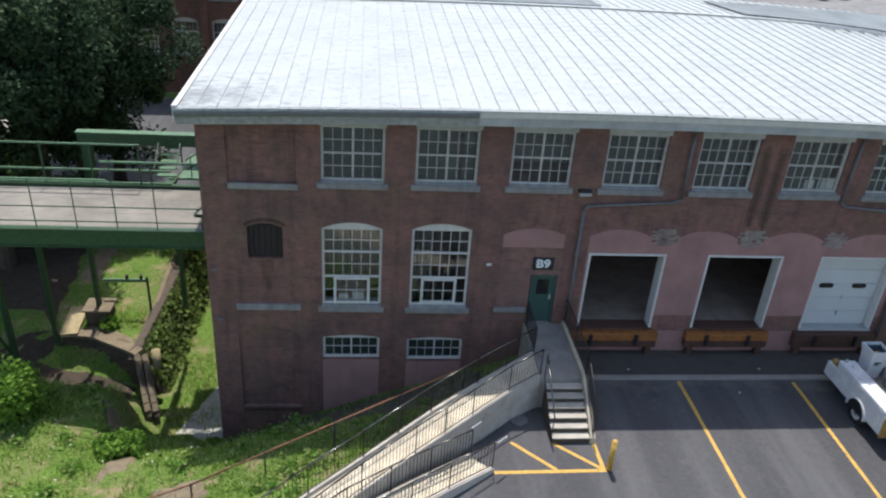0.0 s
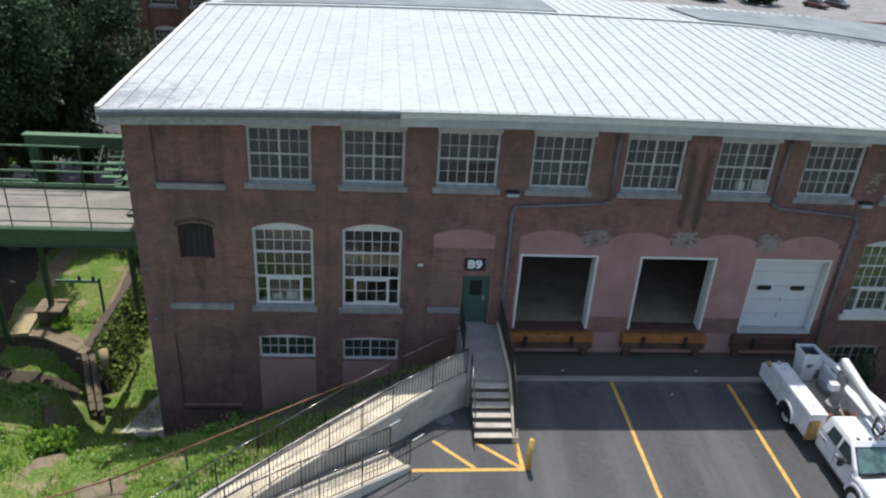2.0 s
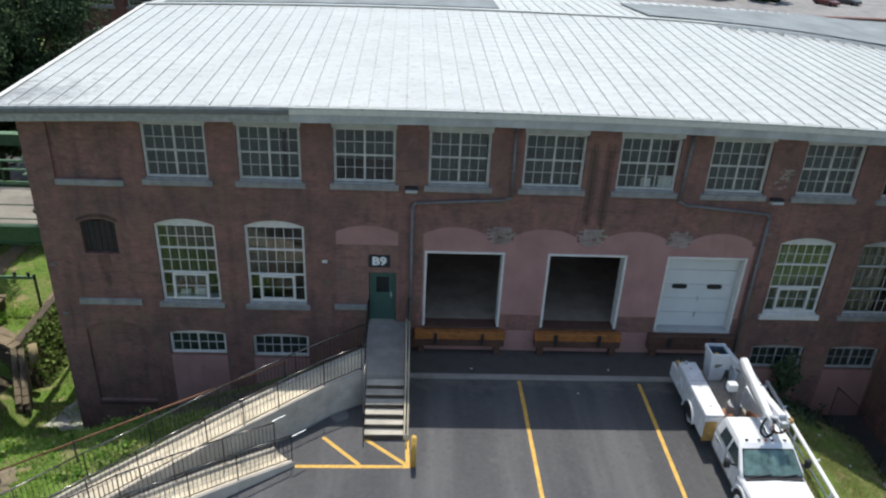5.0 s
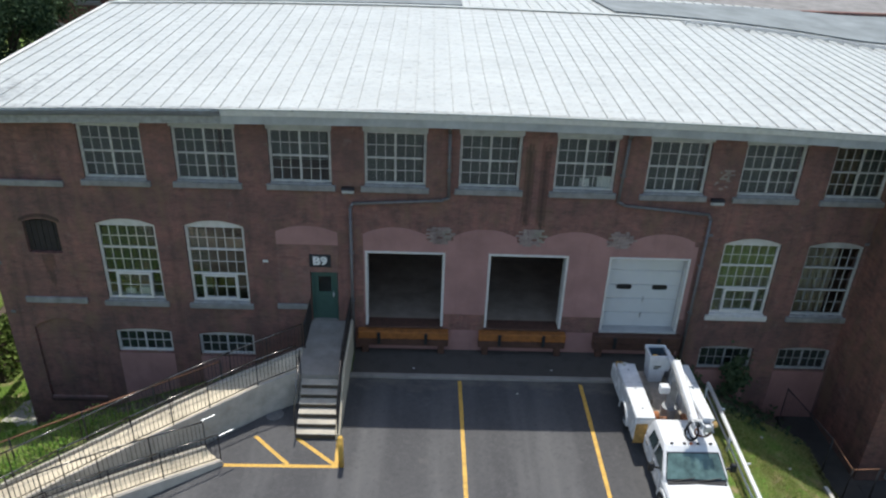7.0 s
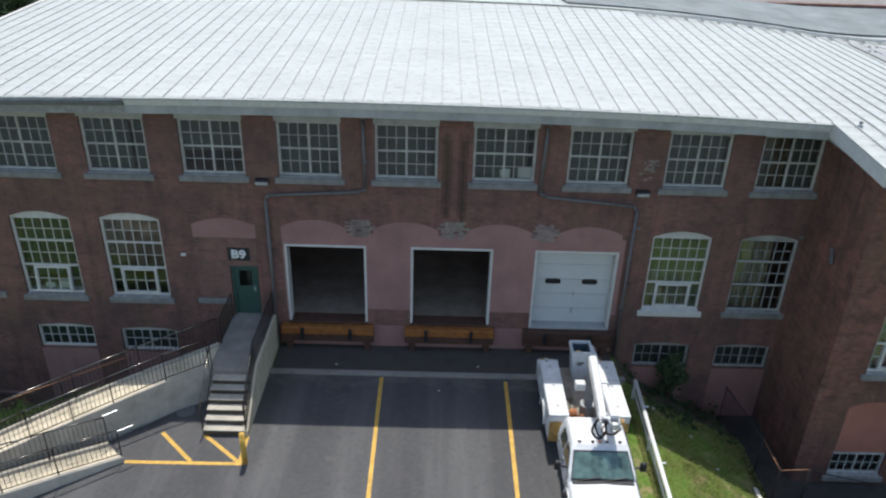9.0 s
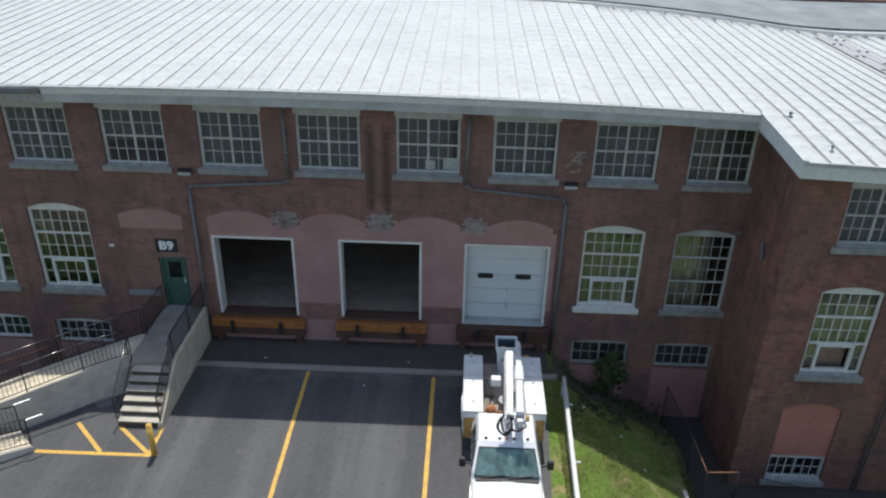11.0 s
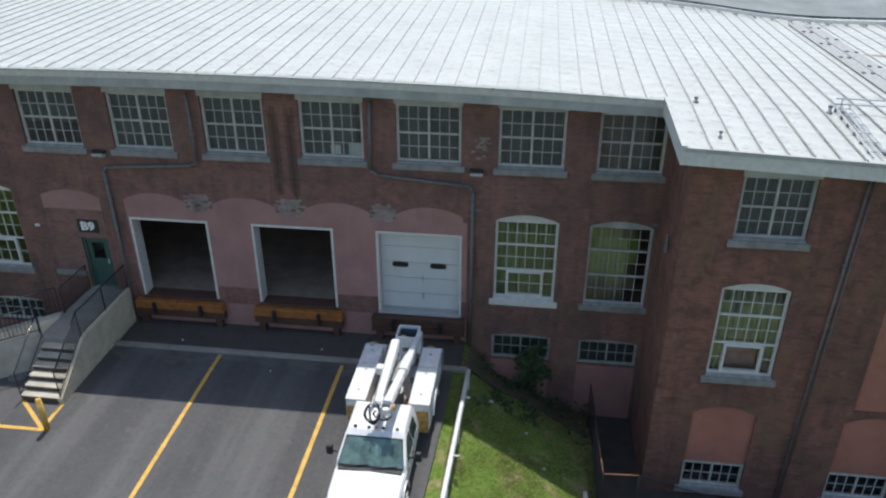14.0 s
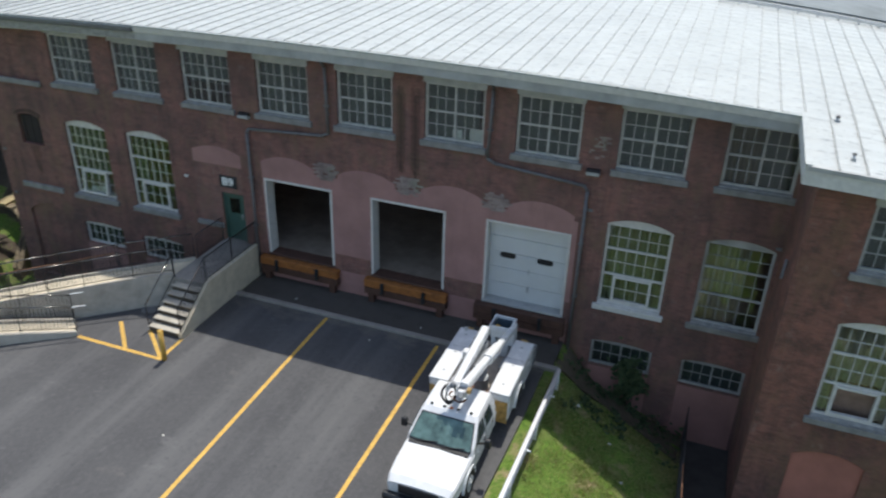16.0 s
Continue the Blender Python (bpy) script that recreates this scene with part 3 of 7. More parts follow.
W2 = 4.4
WC = 33.68
WH = 0.94
WING_TOP, WING_MID, WING_LOW = (6.38, 8.18), (1.86, 4.82), (-2.55, -1.6)
wing_holes = []
for c, low in ((WC, WING_MID[0]), (WC + W2, 0.9)):
    wing_holes += [(c - WH, c + WH, *WING_TOP, 0), (c - WH, c + WH, low, WING_MID[1], 0.2), (c - WH - 0.14, c + WH - 0.14, WING_LOW[0], 0.42, 0.28)]
bm = bmesh.new()
holed_wall(bm, WX, 62, -5.6, EAVE - 0.12, WY, WY + WALL_T, wing_holes)
solid("wall_wing_front", bm, BRICK_WING, "brown-red brick wall of the projecting wing", "wall", kind="structure")
solid("wall_wing_side", boxes((WX, WX + WALL_T, WY + WALL_T, 0.0, -5.6, EAVE)), BRICK_WING, "shaded red brick side wall of the wing", "wall", kind="structure")


# shallow painted and bricked infill in the old openings of the dock bays
def pink_field():
    bm = bmesh.new()
    holed_wall(bm, 13.3, 25.28, 1.62, 4.7, -0.012, -0.002, dock_holes)
    for c in BAYS[3:7]:
        prism(bm, [(c - HALF - 0.09, 4.7), (c + HALF + 0.09, 4.7)] + arc(c - HALF - 0.09, c + HALF + 0.09, 4.88, 0.3), -0.012, -0.002)
    box(bm, 13.3, 25.28, -0.012, -0.002, -0.2, 0.92)
    return bm


solid("painted_wall_field", pink_field(), PINK, "faded pink paint around the loading docks", "wall paint", kind="structure")
for i, c in enumerate((16.02, 19.24, 22.43)):
    scar = thing("damaged_brick_patch", (c, 0, 4.5), "rough patch of bare broken brick", "brick patch", "bare patches above the docks", "structure")
    for r in range(9):
        z = 4.56 + 0.075 * r
        w = 0.42 - 0.035 * abs(r - 5 + i) + 0.1 * noise.noise(Vector((i * 3.0, r * 0.9, 1)))
        x = c - w - 0.1 * (r % 2)
        while x < c + w:
            l = random.uniform(0.12, 0.2)
            if random.random() > 0.1:
                part("brick", boxes((x, x + l, -0.014 - random.uniform(0.0, 0.025), -0.002, z, z + 0.066)), BRICK_GREY, scar)
            x += l + 0.012

spall = thing("spalled_brick_patch", (25.6, 0, 7.2), "pale spalled bricks on the pier between two windows", "brick patch", "bare patches above the docks", "structure")
for i in range(22):
    z = 6.95 + 0.074 * int(random.uniform(0, 10))
    x = 25.6 + 0.3 * (z - 7.3) + random.uniform(-0.22, 0.2)
    l = random.uniform(0.06, 0.19)
    part("brick", boxes((x, x + l, -0.006 - random.uniform(0.0, 0.008), -0.002, z, z + 0.064)), BRICK_GREY, spall)
bm = bmesh.new()
prism(bm, [(10.22, 4.4), (12.4, 4.4)] + arc(10.22, 12.4, 4.9, 0.25), -0.012, -0.002)
solid("painted_arch_panel", bm, PINK, "pink painted arch panel above the door", "wall panel", kind="structure")
bm = bmesh.new()
holed_wall(bm, 10.22, 12.4, 1.95, 4.398, -0.012, -0.002, door_hole)
solid("brick_infill", bm, BRICK_INFILL, "patched paler brick infill beside the door", "brick infill", kind="structure")
for n, (a, b, lo, hi, rise) in enumerate(blind_holes):
    solid("blind_arch", made(prism, arched(a, b, lo, hi, rise) if rise else [(a, lo), (b, lo), (b, hi), (a, hi)], 0.1, WALL_T), BRICK, "recessed blind brick panel", "blind arch", kind="structure")
vent_ob = thing("blind_vent", (2.05, 0.1, 3.8), "dark boarded vent opening in the brick wall", "vent", kind="structure")
part("backing", made(prism, arched(1.46, 2.64, 3.8, 5.0, 0.14), 0.2, WALL_T), DARK_CORE, vent_ob)
for i in range(6):
    part("board", boxes((1.47 + 0.195 * i, 1.65 + 0.195 * i, 0.13 + 0.01 * (i % 2), 0.2, 3.82, 5.03, 0.006)), DARK_CORE, vent_ob)
part("arch_ring", made(prism, arc(1.36, 2.74, 5.02, 0.2) + arc(1.36, 2.74, 5.14, 0.2)[::-1], -0.02, -0.002), SOOT_BRICK, vent_ob)
for i in range(9):
    u = (i - 4) * 0.05
    part("soot_streak", boxes((2.08 + u - 0.024, 2.08 + u + 0.024, -0.006, -0.002, 2.1 + abs(u) * 4 + random.uniform(0, 0.6), 3.76)), SOOT_EDGE, vent_ob)
for a, b, z0, z1 in [(BAYS[i] - HALF, LAST if i == 8 else BAYS[i] + HALF, lo, LOW_Z[i][0] - 0.04) for i, lo in ((0, -3.3), (1, -3.0), (7, -3.0), (8, -3.2))]:
    solid("painted_panel", boxes((a, b, -0.012, -0.002, z0, z1)), PINK if a < 20 else PINK_DULL, "pink painted panel below a basement window", "wall panel", "pink basement panels", "structure")
for c in (WC, WC + W2):
    solid("painted_arch_panel", made(prism, arched(c - WH - 0.14, c + WH - 0.14, WING_LOW[1] + 0.04, 0.42, 0.28), WY + 0.08, WY + 0.3), PINK_WARM, "salmon painted arched infill panel", "wall panel", "salmon infill panels", "structure")
solid("painted_arch_panel", made(prism, arched(WC + W2 - WH, WC + W2 + WH, 0.9, WING_MID[1], 0.2), WY + 0.08, WY + 0.3), PINK_WARM, "salmon painted arched infill panel", "wall panel", "salmon infill panels", "structure")


# loose granite ledges that belong to no window
for a, b, z0, z1 in ((0.95, 3.2, 6.4, 6.61), (0.95, 3.18, 1.74, 1.98), (0.95, 3.15, -2.82, -2.66), (10.12, 11.33, 1.72, 1.93)):
    solid("stone_ledge", boxes((a, b, -0.09, 0.1, z0, z1, 0.015)), SOOT_BRICK if z0 < 0 else SILL, "dark sooty brick ledge on the wall" if z0 < 0 else "grey granite ledge on the brick wall", "ledge", "granite ledges", "structure")

# ---- interior ----
solid("floor_ground", boxes((WALL_T, 61.5, WALL_T, 22.1, 0.8, 1.05)), INTERIOR_FLOOR, "worn dark warehouse floor", "floor", kind="structure")
solid("floor_upper", boxes((WALL_T, 61.5, WALL_T, 22.1, 5.35, 5.7)), INTERIOR_DARK, "upper storey floor", "floor", kind="structure")
solid("floor_basement", boxes((WALL_T, 61.5, WALL_T, 22.1, -3.2, -3.0)), INTERIOR_DARK, "basement floor", "floor", kind="structure")
solid("floor_wing", boxes((WX + WALL_T, 61.5, WY + WALL_T, WALL_T, 0.8, 1.05), (WX + WALL_T, 61.5, WY + WALL_T, WALL_T, 5.35, 5.7), (WX + WALL_T, 61.5, WY + WALL_T, WALL_T, -3.2, -3.0)), INTERIOR_DARK, "wing floors", "floor", kind="structure")
solid("wall_inner", boxes((WALL_T, 61.5, 8.0, 8.2, -3, EAVE)), INTERIOR_WALL, "dim interior partition wall", "wall", kind="structure")
solid("wall_inner_cross", boxes((9.75, 9.9, WALL_T, 8.0, -3, 5.35), (25.3, 25.45, WALL_T, 8.0, -3, 5.35)), INTERIOR_WALL, "dim interior cross walls", "wall", kind="structure")

# ---- roof ----
def roof_z(y):
    """Height of the roof sheet over its eave line: steeper over the wing, nearly flat up to the ridge."""
    if y < -0.6:
        return 9.3 + 0.06 * (y + 0.6)
    return 9.3 + 0.024 * (y + 0.6) if y < 15 else 9.674 - 0.042 * (y - 15)


SEAM_STEP = 0.615
ROOF_X = -0.34


def hogged(bm, step=1.5):
    """Cuts long members across and lifts them along the bowed line of the roof."""
    lo, hi = min(v.co.x for v in bm.verts), max(v.co.x for v in bm.verts)
    x = lo + step
    while x < hi - 0.1:
        bmesh.ops.bisect_plane(bm, geom=bm.verts[:] + bm.edges[:] + bm.faces[:], plane_co=(x, 0, 0), plane_no=(1, 0, 0))
        x += step
    for v in bm.verts:
        v.co.z += bow(v.co.x) + twist(v.co.x, v.co.y)
    return bm


RIDGE = 15.0


def pan(y0, y1, w, dark=False):
    """A roof pan with one raised standing seam, from the eave to the ridge."""
    bm = bmesh.new()
    prev = None
    prof = [(0.0, 0.0), (0.012, 0.0), (0.017, 0.036), (0.033, 0.036), (0.038, 0.0), (w * 0.5, 0.006), (w - 0.002, 0.0)]
    for y in sorted({y0, *[v for v in (-0.6, 3.0, 7.0, 11.0) if y0 < v < y1], y1}):
        row = [bm.verts.new((x, y, roof_z(y) + z)) for x, z in prof]
        if prev:
            for j in range(len(prof) - 1):
                bm.faces.new((prev[j], prev[j + 1], row[j + 1], row[j])).material_index = 1 if 0 < j < 4 else 0
        prev = row
    return bm


roof = solid("roof", hogged(boxes((ROOF_X + 0.05, 62.3, -0.45, RIDGE, EAVE + 0.3, EAVE + 0.35), (31.3, 62.3, WY - 0.5, -0.45, EAVE + 0.05, EAVE + 0.12))), GREY_PAINT, "low white standing-seam metal roof", "roof", kind="structure")
pan_main = finish(pan(-0.62, RIDGE, SEAM_STEP), "roof_panel", ROOF)
pan_wing = finish(pan(-4.1, RIDGE, SEAM_STEP), "roof_panel", ROOF)
pan_rear = finish(pan(RIDGE, 22.9, SEAM_STEP), "roof_panel", ROOF)
for me in (pan_main, pan_wing, pan_rear):
    me.materials.append(SEAM)
for k in range(100):
    x = ROOF_X + SEAM_STEP * k
    for me, ya, yb in ((pan_main if x < 30.9 else pan_wing, 0.0, 15.0), (pan_rear, 15.0, 22.9)):
        rise = Matrix.Identity(4)
        rise[2][0] = (bow(x + SEAM_STEP) - bow(x) + twist(x + SEAM_STEP, 8) - twist(x, 8)) / SEAM_STEP
        rise[2][1] = (twist(x, yb) - twist(x, ya)) / (yb - ya)
        ob = adopt(new("roof_panel", me), roof)
        ob.matrix_parent_inverse = Matrix.Translation((x, 0, bow(x) + twist(x, ya) - rise[2][1] * ya)) @ rise
solid("ridge_cap", hogged(boxes((ROOF_X, 61.2, RIDGE - 0.16, RIDGE + 0.16, roof_z(15) + 0.03, roof_z(15) + 0.075))), ROOF, "white metal ridge cap", "ridge cap", kind="structure")


def membrane(pts, lift):
    bm = bmesh.new()
    bm.faces.new([bm.verts.new((x, y, 0)) for x, y in pts])
    bmesh.ops.triangulate(bm, faces=bm.faces[:])
    for v in bm.verts:
        v.co.z = roof_z(v.co.y) + lift
    up = bmesh.ops.extrude_face_region(bm, geom=bm.faces[:])
    for v in up["geom"]:
        if isinstance(v, bmesh.types.BMVert):
            v.co.z += 0.05
    return hogged(bm)


for pts in (((0.5, 15.4), (17.1, 15.4), (17.1, 22.7), (0.5, 22.7)), ((24.9, 15.8), (61.0, 15.4), (61.0, 22.6), (38.0, 22.5), (24.5, 20.4))):
    solid("roof_membrane", membrane(pts, 0.05), MEMBRANE, "dull grey membrane on the rear roof slope", "roof covering", "grey roof sheets", "structure")

# eave: boxed fascia with a gutter, deeper and darker over the first bays
fas = thing("fascia", (0, -0.6, 8.8), "grey painted eave fascia with soffit", "fascia", kind="structure")
END = WX - 0.38
part("board", hogged(boxes((8.9, END, -0.62, -0.56, EAVE + 0.02, 9.03))), GREY_PAINT, fas)
part("crown", hogged(boxes((8.9, END, -0.66, -0.56, 9.035, 9.12), (8.9, END, -0.7, -0.56, 9.12, 9.23))), WHITE_PAINT, fas, "white crown moulding")
part("drip_edge", hogged(boxes((8.9, END, -0.74, -0.58, 9.234, 9.29))), ROOF, fas)
part("soffit", hogged(boxes((ROOF_X + 0.1, END, -0.56, 0.12, EAVE, EAVE + 0.04))), CREAM_PAINT, fas)
part("board", hogged(boxes((ROOF_X, 8.9, -0.6, -0.54, EAVE + 0.02, 9.06))), TRIM_DIM, fas)
part("bed_mould", hogged(boxes((0.04, WX - 0.05, -0.16, -0.06, EAVE - 0.07, EAVE - 0.002))), WHITE_PAINT, fas)
part("frieze", hogged(boxes((0.04, WX - 0.05, -0.058, -0.002, EAVE - 0.16, EAVE - 0.002))), GREY_PAINT, fas)
gut = thing("gutter", (0, -0.66, 9.1), "dark metal roof gutter", "gutter", kind="structure")
part("trough", hogged(boxes((ROOF_X, 8.88, -0.76, -0.605, 9.09, 9.2))), GUTTER_DARK, gut)
part("drip_edge", hogged(boxes((ROOF_X, 8.9, -0.72, -0.58, 9.204, 9.29))), SEAM, gut)
part("strap", hogged(boxes((ROOF_X, 8.88, -0.68, -0.61, 9.03, 9.085))), GUTTER_DARK, gut)
rake = thing("rake_board", (ROOF_X, 0, 9), "white metal rake edge of the roof", "rake board", kind="structure")
dz = bow(ROOF_X)
part("board", made(prism, [(-0.64, 8.86 + dz), (RIDGE, 9.24 + dz), (RIDGE, roof_z(RIDGE) + 0.02 + dz), (-0.64, 9.32 + dz)], ROOF_X - 0.06, ROOF_X - 0.005, "x"), WHITE_PAINT, rake)
part("trim", made(prism, [(-0.64, 9.324 + dz), (RIDGE, roof_z(RIDGE) + 0.024 + dz), (RIDGE, roof_z(RIDGE) + 0.064 + dz), (-0.64, 9.364 + dz)], ROOF_X - 0.06, ROOF_X + 0.1, "x"), WHITE_PAINT, rake)
wf = thing("wing_fascia", (31.3, -4.1, 8.7), "white eave fascia of the wing", "fascia", kind="structure")
WEDGE = ROOF_X + 51 * SEAM_STEP
part("board", hogged(boxes((WEDGE, 61, -4.14, -4.06, 8.62, 8.98))), WHITE_PAINT, wf)
part("drip_edge", hogged(boxes((WEDGE - 0.02, 61, -4.18, -4.06, 8.984, 9.09))), GREY_PAINT, wf, "grey gutter edge along the wing eave")
part("soffit", hogged(boxes((WEDGE + 0.03, 61, -4.06, WY + 0.1, 8.62, 8.66))), CREAM_PAINT, wf)
dz = bow(WEDGE)
part("side_board", made(prism, [(-4.14, 8.62 + dz), (-0.6, 8.84 + dz), (-0.6, 9.29 + dz), (-4.14, 9.085 + dz)], WEDGE - 0.08, WEDGE - 0.004, "x"), WHITE_PAINT, wf)
part("edge_trim", made(prism, [(-4.14, 9.09 + dz), (-0.58, 9.3 + dz), (-0.58, 9.335 + dz), (-4.14, 9.125 + dz)], WEDGE - 0.1, WEDGE + 0.06, "x"), ROOF, wf)
part("side_soffit", boxes((WEDGE, WX + 0.05, -4.06, -0.5, 8.72, 8.76)), GREY_PAINT, wf)


# ---- windows ----
def window(no, c, half, z0, z1, rise, y, cols, rows, style, label, sill=True, x1=None, frame_mat=None, sill_mat=None):
    """A many-paned sash window set in a wall whose face lies at y."""
    a, b = c - half, (x1 if x1 else c + half)
    fm = frame_mat or WHITE_PAINT
    w = thing("window_%d" % no, (c, y, z0), label, "window", "mill windows", "structure")
    fy0, fy1 = y + 0.1, y + 0.2
    t = 0.09
    bm = boxes((a, a + t, fy0, fy1, z0, z1, 0.008), (b - t, b, fy0, fy1, z0, z1, 0.008), (a + t, b - t, fy0, fy1, z0, z0 + t, 0.008), (a + t, b - t, fy0, fy1, z1 - t, z1, 0.008))
    if rise:
        prism(bm, [(a, z1)] + [(b, z1)] + arc(a, b, z1, rise)[1:-1], fy0, fy1)
    part("window_frame", bm, fm, w)
    ia, ib, iz0, iz1 = a + t, b - t, z0 + t, z1 - t
    bars, cells = [], []
    by0, by1 = fy0 + 0.03, fy0 + 0.075

    def lights(u0, u1, v0, v1, nc, nr, bar=0.022):
        cw, ch = (u1 - u0) / nc, (v1 - v0) / nr
        for i in range(1, nc):
            bars.append((u0 + cw * i - bar / 2, u0 + cw * i + bar / 2, by0, by1, v0, v1))
        for j in range(1, nr):
            bars.append((u0, u1, by0 + 0.004, by1 - 0.004, v0 + ch * j - bar / 2, v0 + ch * j + bar / 2))
        for i in range(nc):
            for j in range(nr):
                cells.append((u0 + cw * i, u0 + cw * (i + 1), v0 + ch * j, v0 + ch * (j + 1)))
    heavy = []
    if style == "top":
        m = (ia + ib) / 2
        zm = (iz0 + iz1) / 2
        heavy += [(m - 0.035, m + 0.035, fy0 + 0.01, fy1 - 0.01, iz0, iz1), (ia, m - 0.035, fy0 + 0.015, fy1 - 0.015, zm - 0.03, zm + 0.03), (m + 0.035, ib, fy0 + 0.015, fy1 - 0.015, zm - 0.03, zm + 0.03)]
        for u0, u1 in ((ia, m - 0.035), (m + 0.035, ib)):
            lights(u0, u1, iz0, zm - 0.03, cols // 2, rows // 2)
            lights(u0, u1, zm + 0.03, iz1, cols // 2, rows // 2)
    elif style == "low":
        m = (ia + ib) / 2
        heavy.append((m - 0.03, m + 0.03, fy0 + 0.01, fy1 - 0.01, iz0, iz1))
        lights(ia, m - 0.03, iz0, iz1, cols // 2, rows)
        lights(m + 0.03, ib, iz0, iz1, cols // 2, rows)
    else:
        z2, z3 = z0 + (z1 - z0) * 0.37, z0 + (z1 - z0) * 0.69
        heavy += [(ia, ib, fy0 + 0.01, fy1 - 0.01, z2 - 0.035, z2 + 0.035), (ia, ib, fy0 + 0.01, fy1 - 0.01, z3 - 0.035, z3 + 0.035)]
        lights(ia, ib, z3 + 0.035, iz1, cols, 2)
        lights(ia, ib, z2 + 0.035, z3 - 0.035, cols, 2)
        if style == "mid":
            s = (ib - ia) / 6
            lights(ia, ia + s, iz0, z2 - 0.035, 1, 2)
            lights(ib - s, ib, iz0, z2 - 0.035, 1, 2)
            u0, u1 = ia + s, ib - s
            v0, v1 = iz0, z2 - 0.035
            hop, nb, nc0 = [], len(bars), len(cells)
            hop += [(u0, u0 + 0.09, fy0 - 0.03, fy1 - 0.01, v0, v1), (u1 - 0.09, u1, fy0 - 0.03, fy1 - 0.01, v0, v1), (u0 + 0.09, u1 - 0.09, fy0 - 0.03, fy1 - 0.01, v1 - 0.08, v1), (u0 + 0.09, u1 - 0.09, fy0 - 0.03, fy1 - 0.01, v0, v0 + 0.08)]
            if no != 13:
                lights(u0 + 0.09, u1 - 0.09, v0 + 0.08, v1 - 0.08, 3, 2)
            tilt = Matrix.Translation((0, fy0, v1)) @ Matrix.Rotation(radians(-6 if no == 10 else 0), 4, "X") @ Matrix.Translation((0, -fy0, -v1))
            sash = part("hopper_sash", boxes(*[(*h, 0.006) for h in hop], *bars[nb:]), fm, w, "hopper sash standing ajar" if no == 10 else "white hopper sash")
            sash.matrix_basis = tilt
            for k0, k1, m0, m1 in cells[nc0:]:
                pane = part("pane", boxes((k0, k1, fy0 + 0.05, fy0 + 0.054, m0, m1)), GLASS, sash)
                pane.visible_shadow = False
            del bars[nb:], cells[nc0:]
        else:
            lights(ia, ib, iz0, z2 - 0.035, cols, 2)
    part("sash", boxes(*[(*h, 0.006) for h in heavy]), fm, w)
    part("glazing_bars", boxes(*bars), fm, w)
    gy0 = fy0 + 0.05
    sizes = {}
    for u0, u1, v0, v1 in cells:
        key = (round(u1 - u0, 3), round(v1 - v0, 3))
        if key not in sizes:
            sizes[key] = finish(boxes((0, key[0], 0, 0.004, 0, key[1])), "pane", GLASS)
        ob = new("pane", sizes[key])
        ob.parent = w
        ob.matrix_parent_inverse = w.matrix_basis.inverted()
        ob.location = (u0, gy0, v0)
        ob.rotation_euler = (random.uniform(-0.016, 0.016), 0, random.uniform(-0.016, 0.016))
        ob.visible_shadow = False
    if style == "top":
        head = EAVE - 0.16 + (bow(c) if y == 0 else -0.2)
        if head > z1 + 0.02:
            part("head_casing", boxes((a - 0.04, b + 0.04, y - 0.03, y + 0.2, z1, head + 0.02, 0.008)), GREY_PAINT, w, "grey painted head casing")
    if sill:
        part("sub_sill", made(prism, [(y + 0.1, z0 + 0.03), (y - 0.03, z0 - 0.002), (y - 0.03, z0 - 0.03), (y + 0.1, z0 - 0.03)], a, b, "x"), sill_mat or TRIM_DIM, w, "weathered wooden sub-sill")
        part("window_sill", boxes((a - 0.13, b + 0.12, y - 0.1, y + 0.1, z0 - 0.24, z0 - 0.032, 0.018)), sill_mat or SILL, w, "rough granite sill")
    return w


no = 0
for i, c in enumerate(BAYS):
    no += 1
    window(no, c, HALF, *top_z(c), 0, 0, 6, 4, "top", "weathered twenty-four-pane sash window with granite sill", x1=LAST if i == 8 else None, frame_mat=TRIM_GREY)
for i in (0, 1):
    no += 1
    window(no, BAYS[i], HALF, *MID_Z[i], 0.23, 0, 6, 6, "mid", "tall arched white window with a small hopper sash", frame_mat=WHITE_PAINT)
no += 1
window(no, BAYS[7], HALF, *MID_Z[7], 0.23, 0, 6, 6, "mid", "tall arched white window with a thick white sill", sill_mat=WHITE_PAINT)
no += 1
window(no, WC, WH, *WING_MID, 0.2, WY, 6, 6, "mid", "tall arched window with open lower sash in the wing")
no += 1
window(no, BAYS[8], HALF, *MID_Z[8], 0.2, 0, 6, 6, "tall", "tall many-paned window beside the wing", x1=LAST, frame_mat=GREY_PAINT)
for i in LOW_Z:
    no += 1
    window(no, BAYS[i], HALF, *LOW_Z[i], 0.1, 0, 6, 2, "low", "low twelve-pane basement window with white frame", sill=False, x1=LAST if i == 8 else None, frame_mat=TRIM_DIM if i > 6 else WHITE_PAINT)
for c in (WC, WC + W2):
    no += 1
    window(no, c, WH, *WING_TOP, 0, WY, 6, 4, "top", "twenty-four-pane sash window in the wing", frame_mat=GREY_PAINT)
    no += 1
    window(no, c - 0.14, WH, *WING_LOW, 0, WY, 6, 2, "low", "barred basement window under a salmon panel", frame_mat=TRIM_GREY)


